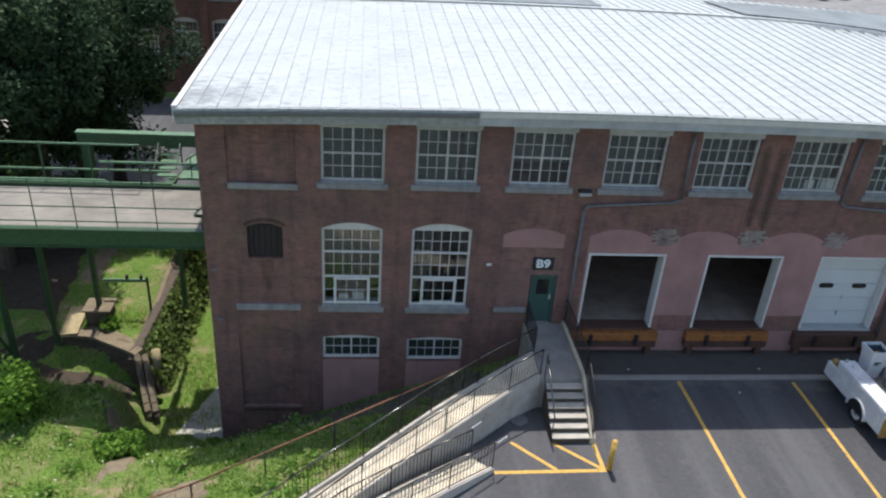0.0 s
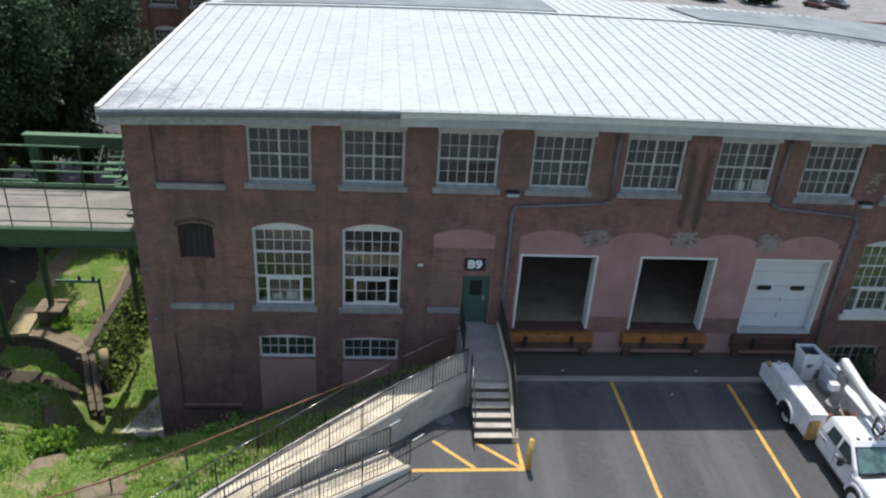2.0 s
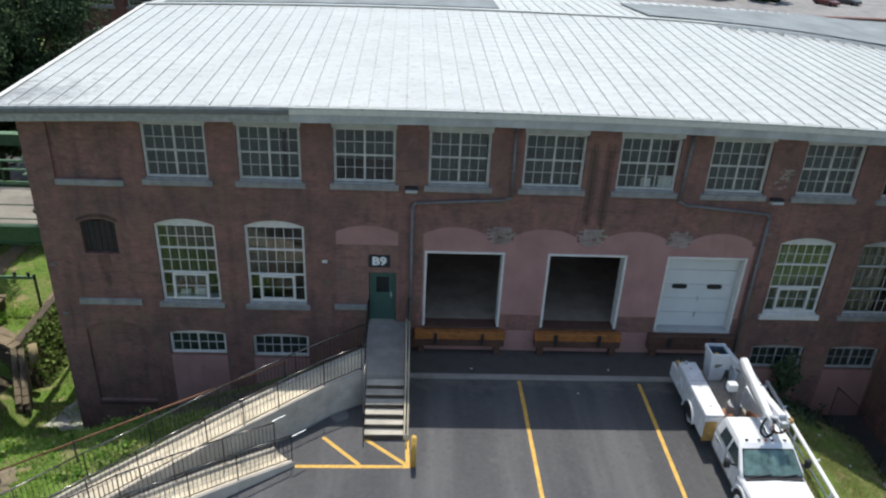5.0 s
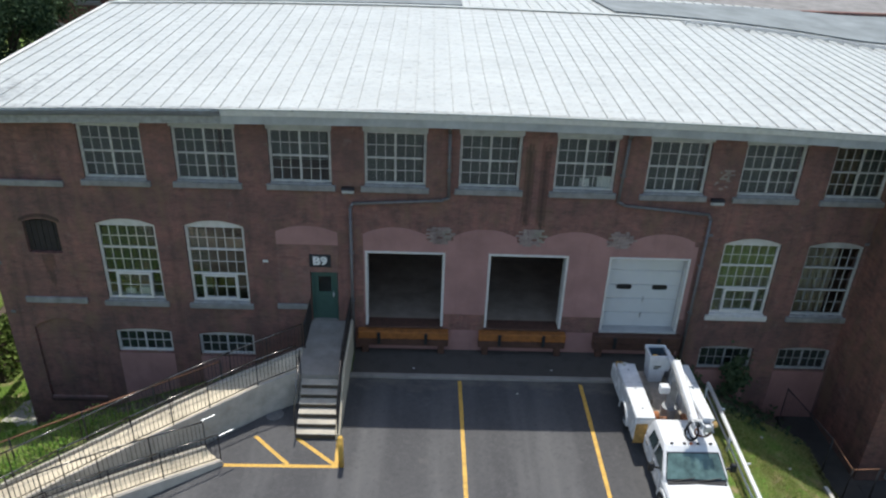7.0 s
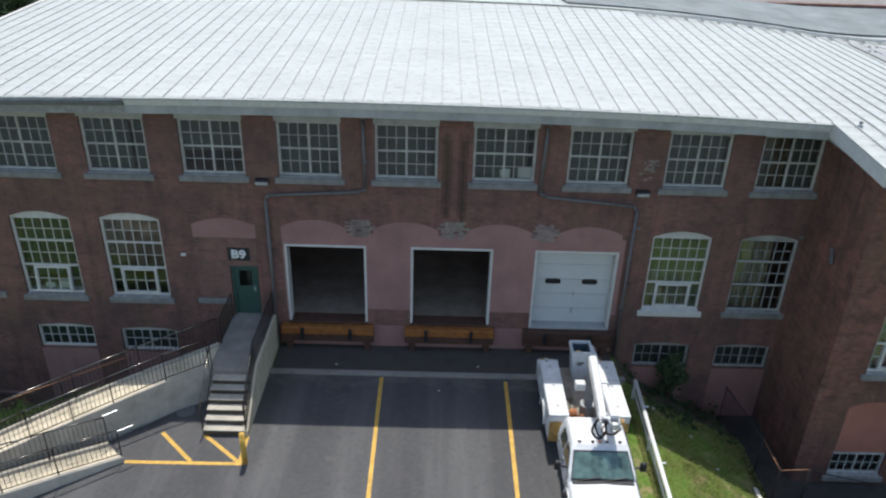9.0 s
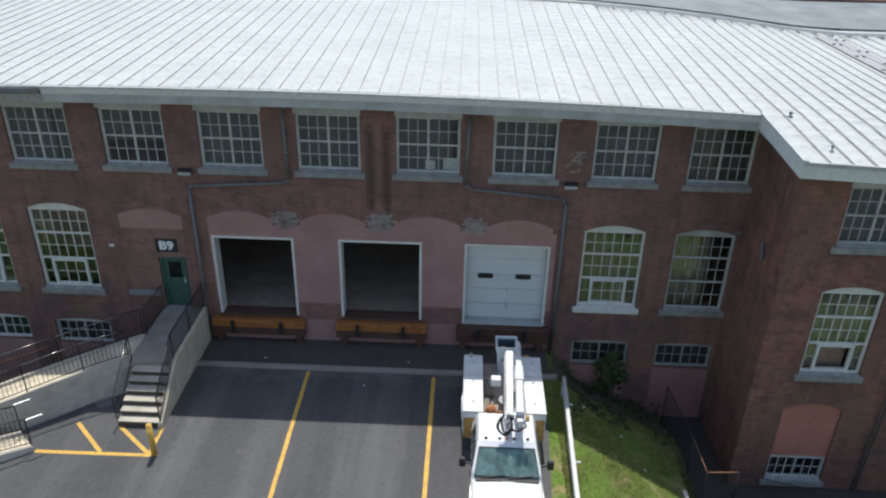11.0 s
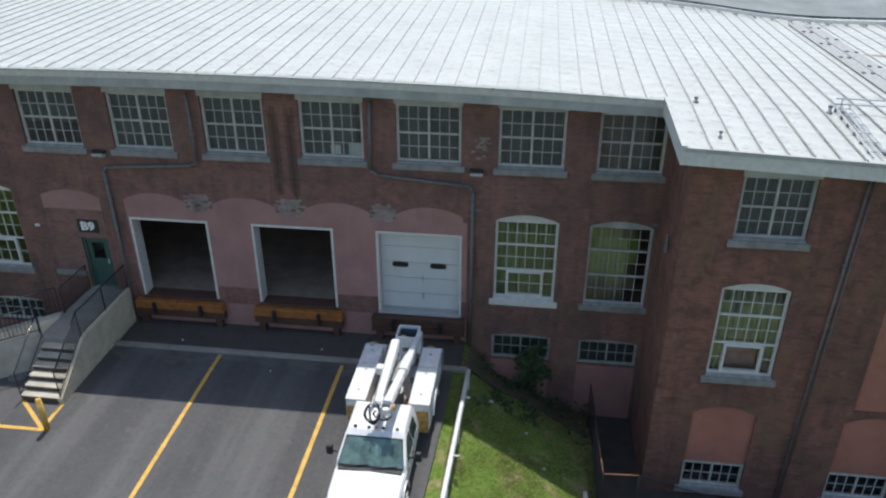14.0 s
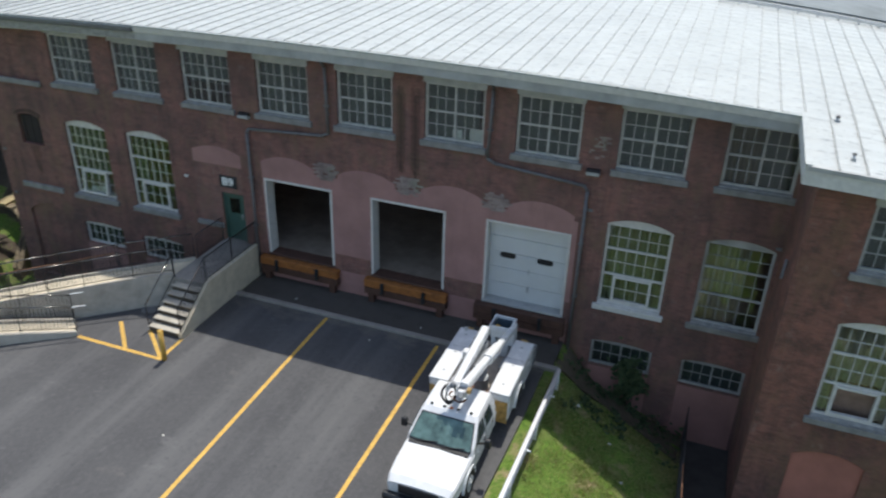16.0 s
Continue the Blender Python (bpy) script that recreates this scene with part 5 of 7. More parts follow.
pane_quad("windscreen_seal", [(CX - 0.9, -7.69, 1.11), (CX + 0.9, -7.69, 1.11), (CX + 0.77, -7.0, 1.58), (CX - 0.77, -7.0, 1.58)], 0.014, BLACK, "black rubber windscreen seal")
pane_quad("windscreen", [(CX - 0.87, -7.65, 1.14), (CX + 0.87, -7.65, 1.14), (CX + 0.74, -7.04, 1.555), (CX - 0.74, -7.04, 1.555)], 0.022, None, "teal-tinted windscreen")
part("cowl", boxes((CX - 0.86, CX + 0.86, -7.82, -7.66, 1.06, 1.112, 0.015)), BLACK, truck, "black plastic cowl under the windscreen")
for s in (-1, 1):
    q = [(CX + s * 0.945, -7.42, 1.16), (CX + s * 0.945, -6.62, 1.16), (CX + s * 0.842, -6.62, 1.54), (CX + s * 0.842, -6.96, 1.54)]
    pane_quad("side_window", q if s < 0 else q[::-1], -0.016, SIDE_GLASS, "dark side window")
    q = [(CX + s * 0.945, -6.5, 1.16), (CX + s * 0.945, -5.95, 1.16), (CX + s * 0.842, -6.0, 1.54), (CX + s * 0.842, -6.5, 1.54)]
    pane_quad("side_window", q if s < 0 else q[::-1], -0.016, SIDE_GLASS, "dark side window")
    x = CX + s * 0.972
    for y in (-6.585, -7.5):
        part("door_seam", boxes((x - 0.006, x + 0.006, y, y + 0.02, 0.5, 1.12)), TRUCK_GREY, body)
    part("door_handle", boxes((x - 0.02, x + 0.02, -6.8, -6.64, 0.9, 0.94, 0.006)), BLACK, body)
    part("door_handle", boxes((x - 0.02, x + 0.02, -6.0, -5.84, 0.9, 0.94, 0.006)), BLACK, body)
    mir = part("side_mirror", boxes(*[(min(a, b), max(a, b), -7.28, -7.14, 1.05, 1.34, 0.03) for a, b in [(CX + s * 1.13, CX + s * 1.31)]]), BLACK, truck, "black towing mirror")
    part("mirror_arm", made(beam, (CX + s * 0.9, -7.25, 1.15), (CX + s * 1.15, -7.2, 1.18), 0.04, 0.05), BLACK, mir)
    part("headlight", boxes(*[(min(a, b), max(a, b), -9.14, -9.04, 0.68, 0.86, 0.02) for a, b in [(CX + s * 0.58, CX + s * 0.88)]]), GALV, truck, "clear headlamp")
    bm = bmesh.new()
    loft(bm, [[(CX + s * 1.0, -7.93 + rr * math.cos(a), 0.36 + rr * math.sin(a)) for a in [math.pi * k / 10 for k in range(11)]] + [(CX + s * 1.0, -7.93 + (rr - 0.09) * math.cos(a), 0.36 + (rr - 0.09) * math.sin(a)) for a in [math.pi * k / 10 for k in range(10, -1, -1)]] for rr in (0.5,)] + [[(CX + s * 0.94, -7.93 + 0.5 * math.cos(a), 0.36 + 0.5 * math.sin(a)) for a in [math.pi * k / 10 for k in range(11)]] + [(CX + s * 0.94, -7.93 + 0.41 * math.cos(a), 0.36 + 0.41 * math.sin(a)) for a in [math.pi * k / 10 for k in range(10, -1, -1)]]])
    part("wheel_arch", bm, TRUCK_WHITE, truck)
    for y in (-7.93, -4.05):
        x0, x1 = CX + s * 0.78, CX + s * (1.0 if y < -5 else 1.16)
        bm = bmesh.new()
        rod(bm, (x0, y, GZ + 0.41), (x1, y, GZ + 0.41), 0.41, 20)
        wh = part("wheel", bm, RUBBER, truck, "black tyre")
        bm = bmesh.new()
        rod(bm, (x1 - s * 0.02, y, GZ + 0.41), (x1 + s * 0.012, y, GZ + 0.41), 0.23, 16)
        part("rim", bm, TRUCK_WHITE, wh, "white steel rim")
        bm = bmesh.new()
        rod(bm, (x1, y, GZ + 0.41), (x1 + s * 0.05, y, GZ + 0.41), 0.08, 10)
        part("hub", bm, TRUCK_GREY, wh)
part("grille", boxes((CX - 0.56, CX + 0.56, -9.19, -9.1, 0.6, 0.88, 0.02)), BLACK, truck, "black grille")
part("bumper", boxes((CX - 0.96, CX + 0.96, -9.34, -9.12, 0.32, 0.58, 0.05)), BLACK, truck, "dark front bumper")
part("chassis", boxes((CX - 0.45, CX + 0.45, -8.9, -2.1, 0.28, 0.5), (CX - 0.92, CX + 0.92, -7.3, -5.7, 0.3, 0.42)), BLACK, truck)
part("wiper", made(beam, (CX - 0.72, -7.73, 1.13), (CX - 0.05, -7.64, 1.19), 0.02, 0.02), BLACK, truck)
part("wiper", made(beam, (CX + 0.05, -7.73, 1.13), (CX + 0.72, -7.64, 1.19), 0.02, 0.02), BLACK, truck)
for dx in (-0.58, -0.2, 0.0, 0.2, 0.58):
    bm = bmesh.new()
    bmesh.ops.create_icosphere(bm, subdivisions=2, radius=0.045, matrix=Matrix.Translation((CX + dx, -6.78, 1.715)) @ Matrix.Diagonal((1.2, 1, 0.7, 1)))
    part("marker_light", bm, ORANGE if abs(dx) < 0.1 else BLACK, truck, "small roof marker lamp", smooth=True)
# utility body
part("deck", boxes((22.7, 24.02, -5.35, -1.95, 0.62, 0.7)), DECK, truck, "worn tan cargo deck")
for s, (a, b) in ((-1, (22.13, 22.72)), (1, (24.0, 24.6))):
    bx = part("side_locker", boxes((a, b, -5.32, -2.5, 0.5, 1.38, 0.02)), TRUCK_WHITE, truck, "white side tool locker")
    part("locker_lid", boxes((a - 0.01, b + 0.01, -5.34, -2.5, 1.384, 1.43, 0.012)), TRUCK_WHITE, bx)
    xo = a if s < 0 else b
    for y0, y1, z0 in ((-5.25, -4.6, 0.55), (-4.5, -3.55, 0.92), (-3.45, -2.6, 0.55)):
        part("locker_door", boxes((xo - 0.012, xo + 0.012, y0, y1, z0, 1.34, 0.005)), TRUCK_WHITE, bx)
    part("locker_front", boxes((a + 0.02 if s < 0 else b - 0.4, a + 0.4 if s < 0 else b - 0.02, -5.345, -5.325, 0.4, 1.16)), OCHRE, bx, "faded ochre front panel")
    for zz in (1.33,):
        part("corner_lamp", boxes((a + 0.1, b - 0.1, -5.36, -5.346, 1.28, 1.36, 0.004)), WHITE_RAIL, bx, "white corner lamp")
    part("tail_box", boxes((a, b, -2.49, -1.95, 0.5, 1.05, 0.02)), TRUCK_GREY if s > 0 else TRUCK_WHITE, truck)
    part("tail_lamp", boxes((a + 0.08, a + 0.3, -2.3, -2.05, 1.052, 1.2, 0.02)), OCHRE, truck, "faded amber lamp")
    bm = bmesh.new()
    prism(bm, [(-4.05 + 0.47 * math.cos(a), 0.42 + 0.47 * math.sin(a)) for a in [math.pi * k / 12 for k in range(13)]], xo - 0.016, xo + 0.016, "x")
    part("rear_arch", bm, BLACK, truck)
    bm = bmesh.new()
    for k in range(12):
        a0, a1 = math.pi * k / 12, math.pi * (k + 1) / 12
        prism(bm, [(-4.05 + r * math.cos(a), 0.42 + r * math.sin(a)) for r, a in ((0.46, a0), (0.53, a0), (0.53, a1), (0.46, a1))], xo - 0.05, xo + 0.05, "x")
    part("rear_arch_lip", bm, TRUCK_WHITE, truck)
part("beacon", made(rod, (22.25, -2.35, 1.05), (22.25, -2.35, 1.55), 0.02, 6), BLACK, truck, "thin antenna")
part("beacon", made(rod, (22.35, -2.6, 1.43), (22.35, -2.6, 1.53), 0.06, 10), GREY_PAINT, truck)
part("cargo_board", boxes((22.78, 22.95, -5.2, -3.0, 0.72, 0.86, 0.01), (22.98, 23.1, -5.1, -3.4, 0.72, 0.8, 0.01)), WOOD_DECK, truck, "pale boards on the deck")
for x, y, z, r in ((23.08, -4.95, 0.88, 0.15), (23.86, -5.0, 0.96, 0.17), (22.98, -4.6, 0.86, 0.16), (23.22, -4.72, 0.84, 0.13), (23.9, -4.62, 0.88, 0.12)):
    bm = bmesh.new()
    bmesh.ops.create_icosphere(bm, subdivisions=2, radius=r, matrix=Matrix.Translation((x, y, z)))
    for v in bm.verts:
        v.co += Vector((0.08, 0.06, 0.09)) * noise.noise(v.co * 7)
    part("cargo_bag", bm, BAG if r > 0.145 else RUST, truck, "faded orange bag of gear on the deck", smooth=True)
# aerial lift
part("pedestal", boxes((CX - 0.02, CX + 0.24, -4.52, -4.26, 0.7, 2.45, 0.03)), TRUCK_GREY, truck, "grey lift pedestal")
part("turntable", made(rod, (CX + 0.1, -4.4, 0.7), (CX + 0.1, -4.4, 1.15), 0.24, 16), TRUCK_GREY, truck)
part("control_box", boxes((CX - 0.42, CX - 0.12, -4.75, -4.5, 1.9, 2.16, 0.02)), TRUCK_WHITE, truck)


def boom(bm, p, q, w0, h0, w1, h1):
    p, q = Vector(p), Vector(q)
    d = (q - p).normalized()
    s = d.cross(Vector((0, 0, 1))).normalized()
    u = s.cross(d).normalized()
    loft(bm, [[c + s * w * a + u * h * b for a, b in ((-0.5, -0.35), (-0.35, -0.5), (0.35, -0.5), (0.5, -0.35), (0.5, 0.35), (0.35, 0.5), (-0.35, 0.5), (-0.5, 0.35))] for c, w, h in ((p, w0, h0), (q, w1, h1))])


part("lower_boom", made(boom, (23.46, -4.2, 2.72), (23.4, -6.6, 2.38), 0.25, 0.3, 0.2, 0.22), TRUCK_WHITE, truck)
part("upper_boom", made(boom, (23.68, -6.75, 2.5), (23.86, -2.6, 1.8), 0.24, 0.26, 0.18, 0.18), TRUCK_WHITE, truck)
part("boom_sleeve", made(boom, (23.76, -4.9, 2.19), (23.8, -4.0, 2.04), 0.29, 0.3, 0.27, 0.28), TRUCK_WHITE, truck)
part("knuckle", made(rod, (23.3, -6.66, 2.42), (23.8, -6.7, 2.46), 0.1, 12), TRUCK_GREY, truck, "grey elbow joint")
for x in (23.27, 23.53, 23.8):
    part("joint_plate", made(boom, (x, -6.45, 2.38), (x, -6.95, 2.44), 0.03, 0.3, 0.03, 0.2), TRUCK_WHITE, truck)
part("valve_block", boxes((23.58, 23.76, -6.98, -6.84, 2.3, 2.5, 0.015)), GALV, truck, "metal valve block")
part("pivot_pin", made(rod, (23.82, -6.86, 2.52), (23.92, -6.86, 2.52), 0.09, 12), OCHRE, truck, "brass-coloured pivot pin")
part("lift_cylinder", made(rod, (23.6, -4.4, 2.2), (23.6, -5.6, 2.36), 0.05, 8), TRUCK_GREY, truck)
def hose(c, r, squash, a0, a1, tilt, seed, mat, thick=0.024):
    """A slack hydraulic hose that bends in an uneven loop."""
    bm = bmesh.new()
    n, k, rings = 20, 6, []
    for i in range(n + 1):
        a = radians(a0 + (a1 - a0) * i / n)
        rr = r * (1 + 0.22 * noise.noise(Vector((math.cos(a), math.sin(a), seed * 3.1))))
        p = Vector((rr * math.cos(a), rr * squash * math.sin(a), 0.1 * noise.noise(Vector((a * 0.8, seed, 4)))))
        o = Vector((math.cos(a), math.sin(a), 0))
        rings.append([p + thick * (o * math.cos(2 * math.pi * j / k) + Vector((0, 0, 1)) * math.sin(2 * math.pi * j / k)) for j in range(k)])
    loft(bm, rings)
    bmesh.ops.transform(bm, matrix=pose(*c, 62 + tilt, tilt, 0), verts=bm.verts[:])
    part("hydraulic_hose", bm, mat, truck, "slack looped hydraulic hose", smooth=True)


for row in (((23.28, -6.8, 2.22), 0.2, 1.5, 40, 335, 12, 1, RUBBER, 0.036), ((23.32, -6.76, 2.24), 0.15, 1.6, 60, 390, -8, 2, RUBBER, 0.03), ((23.55, -6.86, 2.22), 0.22, 0.7, 150, 390, 18, 3, RUST), ((23.64, -6.88, 2.24), 0.17, 0.8, 160, 420, -14, 4, BROWN_WOOD), ((23.72, -6.9, 2.3), 0.12, 1.2, 0, 300, 30, 5, GREY_PAINT)):
    hose(*row)
for p, q in (((23.6, -6.6, 2.3), (23.72, -3.4, 1.83)), ((23.36, -6.5, 2.28), (23.4, -4.3, 2.56))):
    part("hydraulic_line", made(rod, p, q, 0.02, 6), RUBBER, truck, "black hydraulic line along the boom")
part("side_plate", made(boom, (23.32, -4.25, 2.66), (23.27, -6.5, 2.36), 0.03, 0.2, 0.03, 0.16), GREY_PAINT, truck, "grey side plate of the lower boom")
part("tool_crate", boxes((22.8, 23.1, -3.9, -3.4, 0.7, 0.98, 0.015)), WOOD_DECK, truck, "tan tool crate on the deck")
part("tool_crate", boxes((23.74, 23.98, -3.5, -2.9, 0.7, 0.95, 0.015)), TRUCK_GREY, truck, "grey tool crate on the deck")
for a, b in ((22.13, 22.72), (24.0, 24.6)):
    for y in (-4.9, -3.9, -2.9):
        part("lid_latch", boxes(((a + b) / 2 - 0.03, (a + b) / 2 + 0.03, y, y + 0.05, 1.43, 1.45)), TRUCK_GREY, truck)
    part("lid_seam", boxes((a, b, -3.56, -3.545, 1.428, 1.434)), TRUCK_GREY, truck)
# bucket
def square(z, w):
    return [(23.5 + sx * w, -2.36 + sy * w, z) for sx, sy in ((-1, -1), (1, -1), (1, 1), (-1, 1))]


bm = bmesh.new()
loft(bm, [square(z, w) for z, w in ((0.68, 0.2), (0.76, 0.24), (1.72, 0.32), (1.75, 0.355), (1.9, 0.355), (1.9, 0.305), (1.02, 0.27))])
bk = part("bucket", bm, WHITE_RAIL, truck, "white fibreglass lift bucket")
part("bucket_liner", boxes((23.25, 23.75, -2.61, -2.11, 1.03, 1.08), (23.24, 23.252, -2.61, -2.11, 1.08, 1.84), (23.748, 23.76, -2.61, -2.11, 1.08, 1.84), (23.252, 23.748, -2.122, -2.11, 1.08, 1.84), (23.252, 23.748, -2.61, -2.598, 1.08, 1.84)), plain("blue_grey_liner", (0.09, 0.13, 0.16), 0.5), bk, "dark blue bucket liner")
part("label_bar", boxes((23.36, 23.6, -2.69, -2.66, 1.42, 1.46)), BLACK, bk, "small dark label bar")
part("label_bar", boxes((23.36, 23.52, -2.68, -2.65, 1.34, 1.37)), BLACK, bk, "small dark label bar")
part("bucket_mount", boxes((23.78, 23.95, -2.62, -2.2, 1.2, 1.85, 0.02)), TRUCK_WHITE, truck)
part("tool_pouch", boxes((23.3, 23.45, -2.6, -2.5, 1.6, 1.86, 0.02)), YELLOW, bk, "yellow tool pouch")

truck.location += Vector((0.14, -0.08, 0))

# ---- the footbridge ----
br = thing("footbridge", (-8, 2.3, 4.4), "green steel footbridge with a board deck", "footbridge")
for i in range(9):
    x0 = -22 + 2.44 * i
    for y0, y1 in ((0.62, 1.83), (1.84, 3.05), (3.06, 4.02)):
        part("deck_board", boxes((x0, x0 + 2.435, y0, y1, 4.42, 4.5 + random.uniform(-0.005, 0.005))), WOOD_DECK, br)
part("girder", boxes((-22, -0.02, 0.5, 0.56, 3.9, 4.5), (-22, -0.02, 0.44, 0.72, 4.5, 4.54), (-22, -0.02, 0.44, 0.66, 3.86, 3.9)), GREEN_STEEL, br, "deep green steel girder")
part("girder", boxes((-22, -0.02, 4.05, 4.11, 3.9, 4.6), (-22, -0.02, 4.0, 4.2, 4.6, 4.64)), GREEN_STEEL, br, "deep green steel girder")
for i in range(10):
    part("cross_beam", boxes((-21 + 2.2 * i, -20.9 + 2.2 * i, 0.56, 4.05, 4.1, 4.42)), GREEN_STEEL, br)
for z in (4.78, 5.32):
    part("front_rail", made(rod, (-22, 0.6, z), (-0.15, 0.6, z), 0.022, 6), GREEN_STEEL, br)
part("front_rail", made(beam, (-22, 0.6, 6.3), (-3.55, 0.6, 6.3), 0.06, 0.06), GREEN_LIGHT, br)
part("front_rail", made(beam, (-3.7, 0.6, 6.95), (-0.2, 0.6, 6.95), 0.06, 0.06), GREEN_LIGHT, br)
for i in range(14):
    x = -1.86 - 1.52 * i
    part("front_post", made(beam, (x, 0.6, 4.5), (x, 0.6, 6.95 if x > -4 else 6.3), 0.035, 0.035, (0, 1, 0)), GREEN_STEEL, br)
for z, m in ((4.68, GREEN_LIGHT), (5.2, GREEN_LIGHT), (6.2, GREEN_LIGHT)):
    part("rear_rail", made(beam, (-22, 4.1, z), (-3.4 if z > 6 else -2.2, 4.1, z), 0.06, 0.06), m, br)
for i in range(10):
    x = -3.5 - 2.0 * i
    part("rear_post", made(beam, (x, 4.1, 4.6), (x, 4.1, 6.2), 0.06, 0.06, (0, 1, 0)), GREEN_STEEL, br)
part("portal_beam", boxes((-6.75, -0.05, 5.98, 6.26, 5.46, 5.92, 0.01)), GREEN_STEEL, br)
part("portal_cap", boxes((-6.8, -0.05, 5.93, 6.31, 5.924, 5.97)), GREEN_LIGHT, br)
part("portal_leg", boxes((-6.65, -6.2, 6.0, 6.24, 3.9, 5.46, 0.01)), GREEN_STEEL, br)
part("portal_leg", boxes((-1.55, -1.4, 6.0, 6.24, 4.65, 5.46, 0.01)), GREEN_STEEL, br)
part("side_platform", boxes((-2.1, -0.05, 4.65, 7.2, 4.62, 4.7)), GREEN_LIGHT, br)
for i in range(5):
    part("stair_tread", boxes((-3.0 + 0.02 * i, -2.15, 4.7 + 0.3 * i, 4.95 + 0.3 * i, 4.72 + 0.17 * i, 4.76 + 0.17 * i)), GREEN_LIGHT, br)
for x in (-3.05, -2.1):
    part("stair_rail", made(beam, (x, 4.6, 5.1), (x, 5.6, 5.75), 0.05, 0.05), GREEN_STEEL, br)
    part("stair_rail", made(beam, (x, 5.6, 4.8), (x, 5.6, 5.75), 0.05, 0.05, (0, 1, 0)), GREEN_STEEL, br)
part("stair_rail", made(beam, (-1.7, 4.8, 5.4), (-0.4, 4.8, 6.1), 0.06, 0.06), GREEN_LIGHT, br)
part("stair_rail", made(beam, (-1.7, 4.8, 5.0), (-0.4, 4.8, 5.7), 0.06, 0.06), GREEN_STEEL, br)
for i in range(4):
    part("stair_rail", made(beam, (-0.3 - 0.4 * i, 4.8, 4.7), (-0.3 - 0.4 * i, 4.8, 6.1 - 0.2 * i), 0.04, 0.04, (0, 1, 0)), GREEN_STEEL, br)
for x, y, zb in ((-7.0, 5.9, -2.0), (-8.4, 4.1, -2.7), (-2.9, 6.4, -2.3), (-9.6, 2.6, -3.1), (-13, 4.1, -3.1), (-13, 0.7, -3.2)):
    part("leg", boxes((x - 0.11, x + 0.11, y - 0.11, y + 0.11, zb, 3.95, 0.01)), GREEN_STEEL, br)
part("leg_brace", made(beam, (-11.2, 1.0, 3.9), (-9.6, 2.6, -2.4), 0.14, 0.14), GREEN_STEEL, br)
part("leg_brace", made(beam, (-12.4, 4.1, 1.2), (-9.6, 2.6, 3.6), 0.12, 0.12), GREEN_STEEL, br)
part("bearing_beam", boxes((-7.2, -6.8, 3.9, 6.2, 3.7, 3.9)), GREEN_STEEL, br)
part("bearing_beam", boxes((-3.1, -2.7, 3.9, 6.6, 3.7, 3.9)), GREEN_STEEL, br)
part("footing", boxes((-7.55, -6.45, 5.4, 6.4, -2.6, -2.0, 0.03)), RUBBLE, br, "square dark stone footing")
for x0, x1 in ((-7.7, -7.0), (-6.98, -6.3)):
    part("footing_slab", boxes((x0, x1, 5.35, 6.45, -2.0, -1.9, 0.02)), EARTH, br, "pale stone slab on the footing")
part("end_bracket", boxes((-0.4, -0.03, 0.62, 0.7, 5.0, 5.09), (-0.14, -0.03, 0.62, 0.7, 4.55, 5.0)), BLACK, br, "black iron bracket at the deck end")
part("end_flashing", made(beam, (-0.42, 0.66, 5.1), (-0.04, 0.66, 5.42), 0.3, 0.03), GREEN_LIGHT, br)
settle(br, 0)
bar = thing("pipe_barrier", (-5.8, 6.1, -2.3), "low green pipe barrier on the lawn", "barrier")
part("rail", made(beam, (-6.9, 6.1, -1.02), (-4.7, 6.1, -1.02), 0.1, 0.14), GREEN_LIGHT, bar)
part("post", made(beam, (-4.72, 6.1, -2.7), (-4.72, 6.1, -0.85), 0.1, 0.1, (0, 1, 0)), GREEN_STEEL, bar)
for x in (-5.7, -5.0):
    part("bracket", made(rod, (x, 6.1, -0.95), (x, 6.1, -0.75), 0.08, 8), DARK_METAL, bar)

settle(bar, 0.4)

# ---- retaining wall and low strip ----
rw = thing("retaining_wall", (-4.3, 8, -5), "old rubble retaining wall with ivy", "retaining wall", kind="structure")
bm = bmesh.new()
loft(bm, [[(-3.1 + 0.05 * (y - 3), y, -5.4), (-4.45 + 0.06 * (y - 3), y, top), (-4.85 + 0.06 * (y - 3), y, top), (-4.85 + 0.06 * (y - 3), y, -5.4)] for y, top in ((2.6, -2.85), (3.4, -2.66), (8, -2.45), (14, -2.2), (30, -2.2))])
part("core", bm, RUBBLE, rw)
bm = bmesh.new()
FRONT = ((-4.4, 2.66), (-5.2, 3.05), (-6.8, 3.85), (-8.6, 4.2))
loft(bm, [[(x, y, -5.4), (x, y, -2.72), (x, y + 0.4, -2.72), (x, y + 0.4, -5.4)] for x, y in FRONT])
part("front_core", bm, RUBBLE, rw)
for (xa, ya), (xb, yb) in zip(FRONT, FRONT[1:]):
    n = max(2, round(math.hypot(xb - xa, yb - ya) / 0.62))
    for i in range(n):
        p, q = Vector((xa, ya, 0)).lerp((xb, yb, 0), i / n), Vector((xa, ya, 0)).lerp((xb, yb, 0), (i + 0.97) / n)
        z = -2.67 + random.uniform(-0.02, 0.02)
        part("coping_stone", made(beam, (p.x, p.y + 0.17, z), (q.x, q.y + 0.17, z), 0.46 + random.uniform(-0.04, 0.04), 0.12), EARTH, rw)
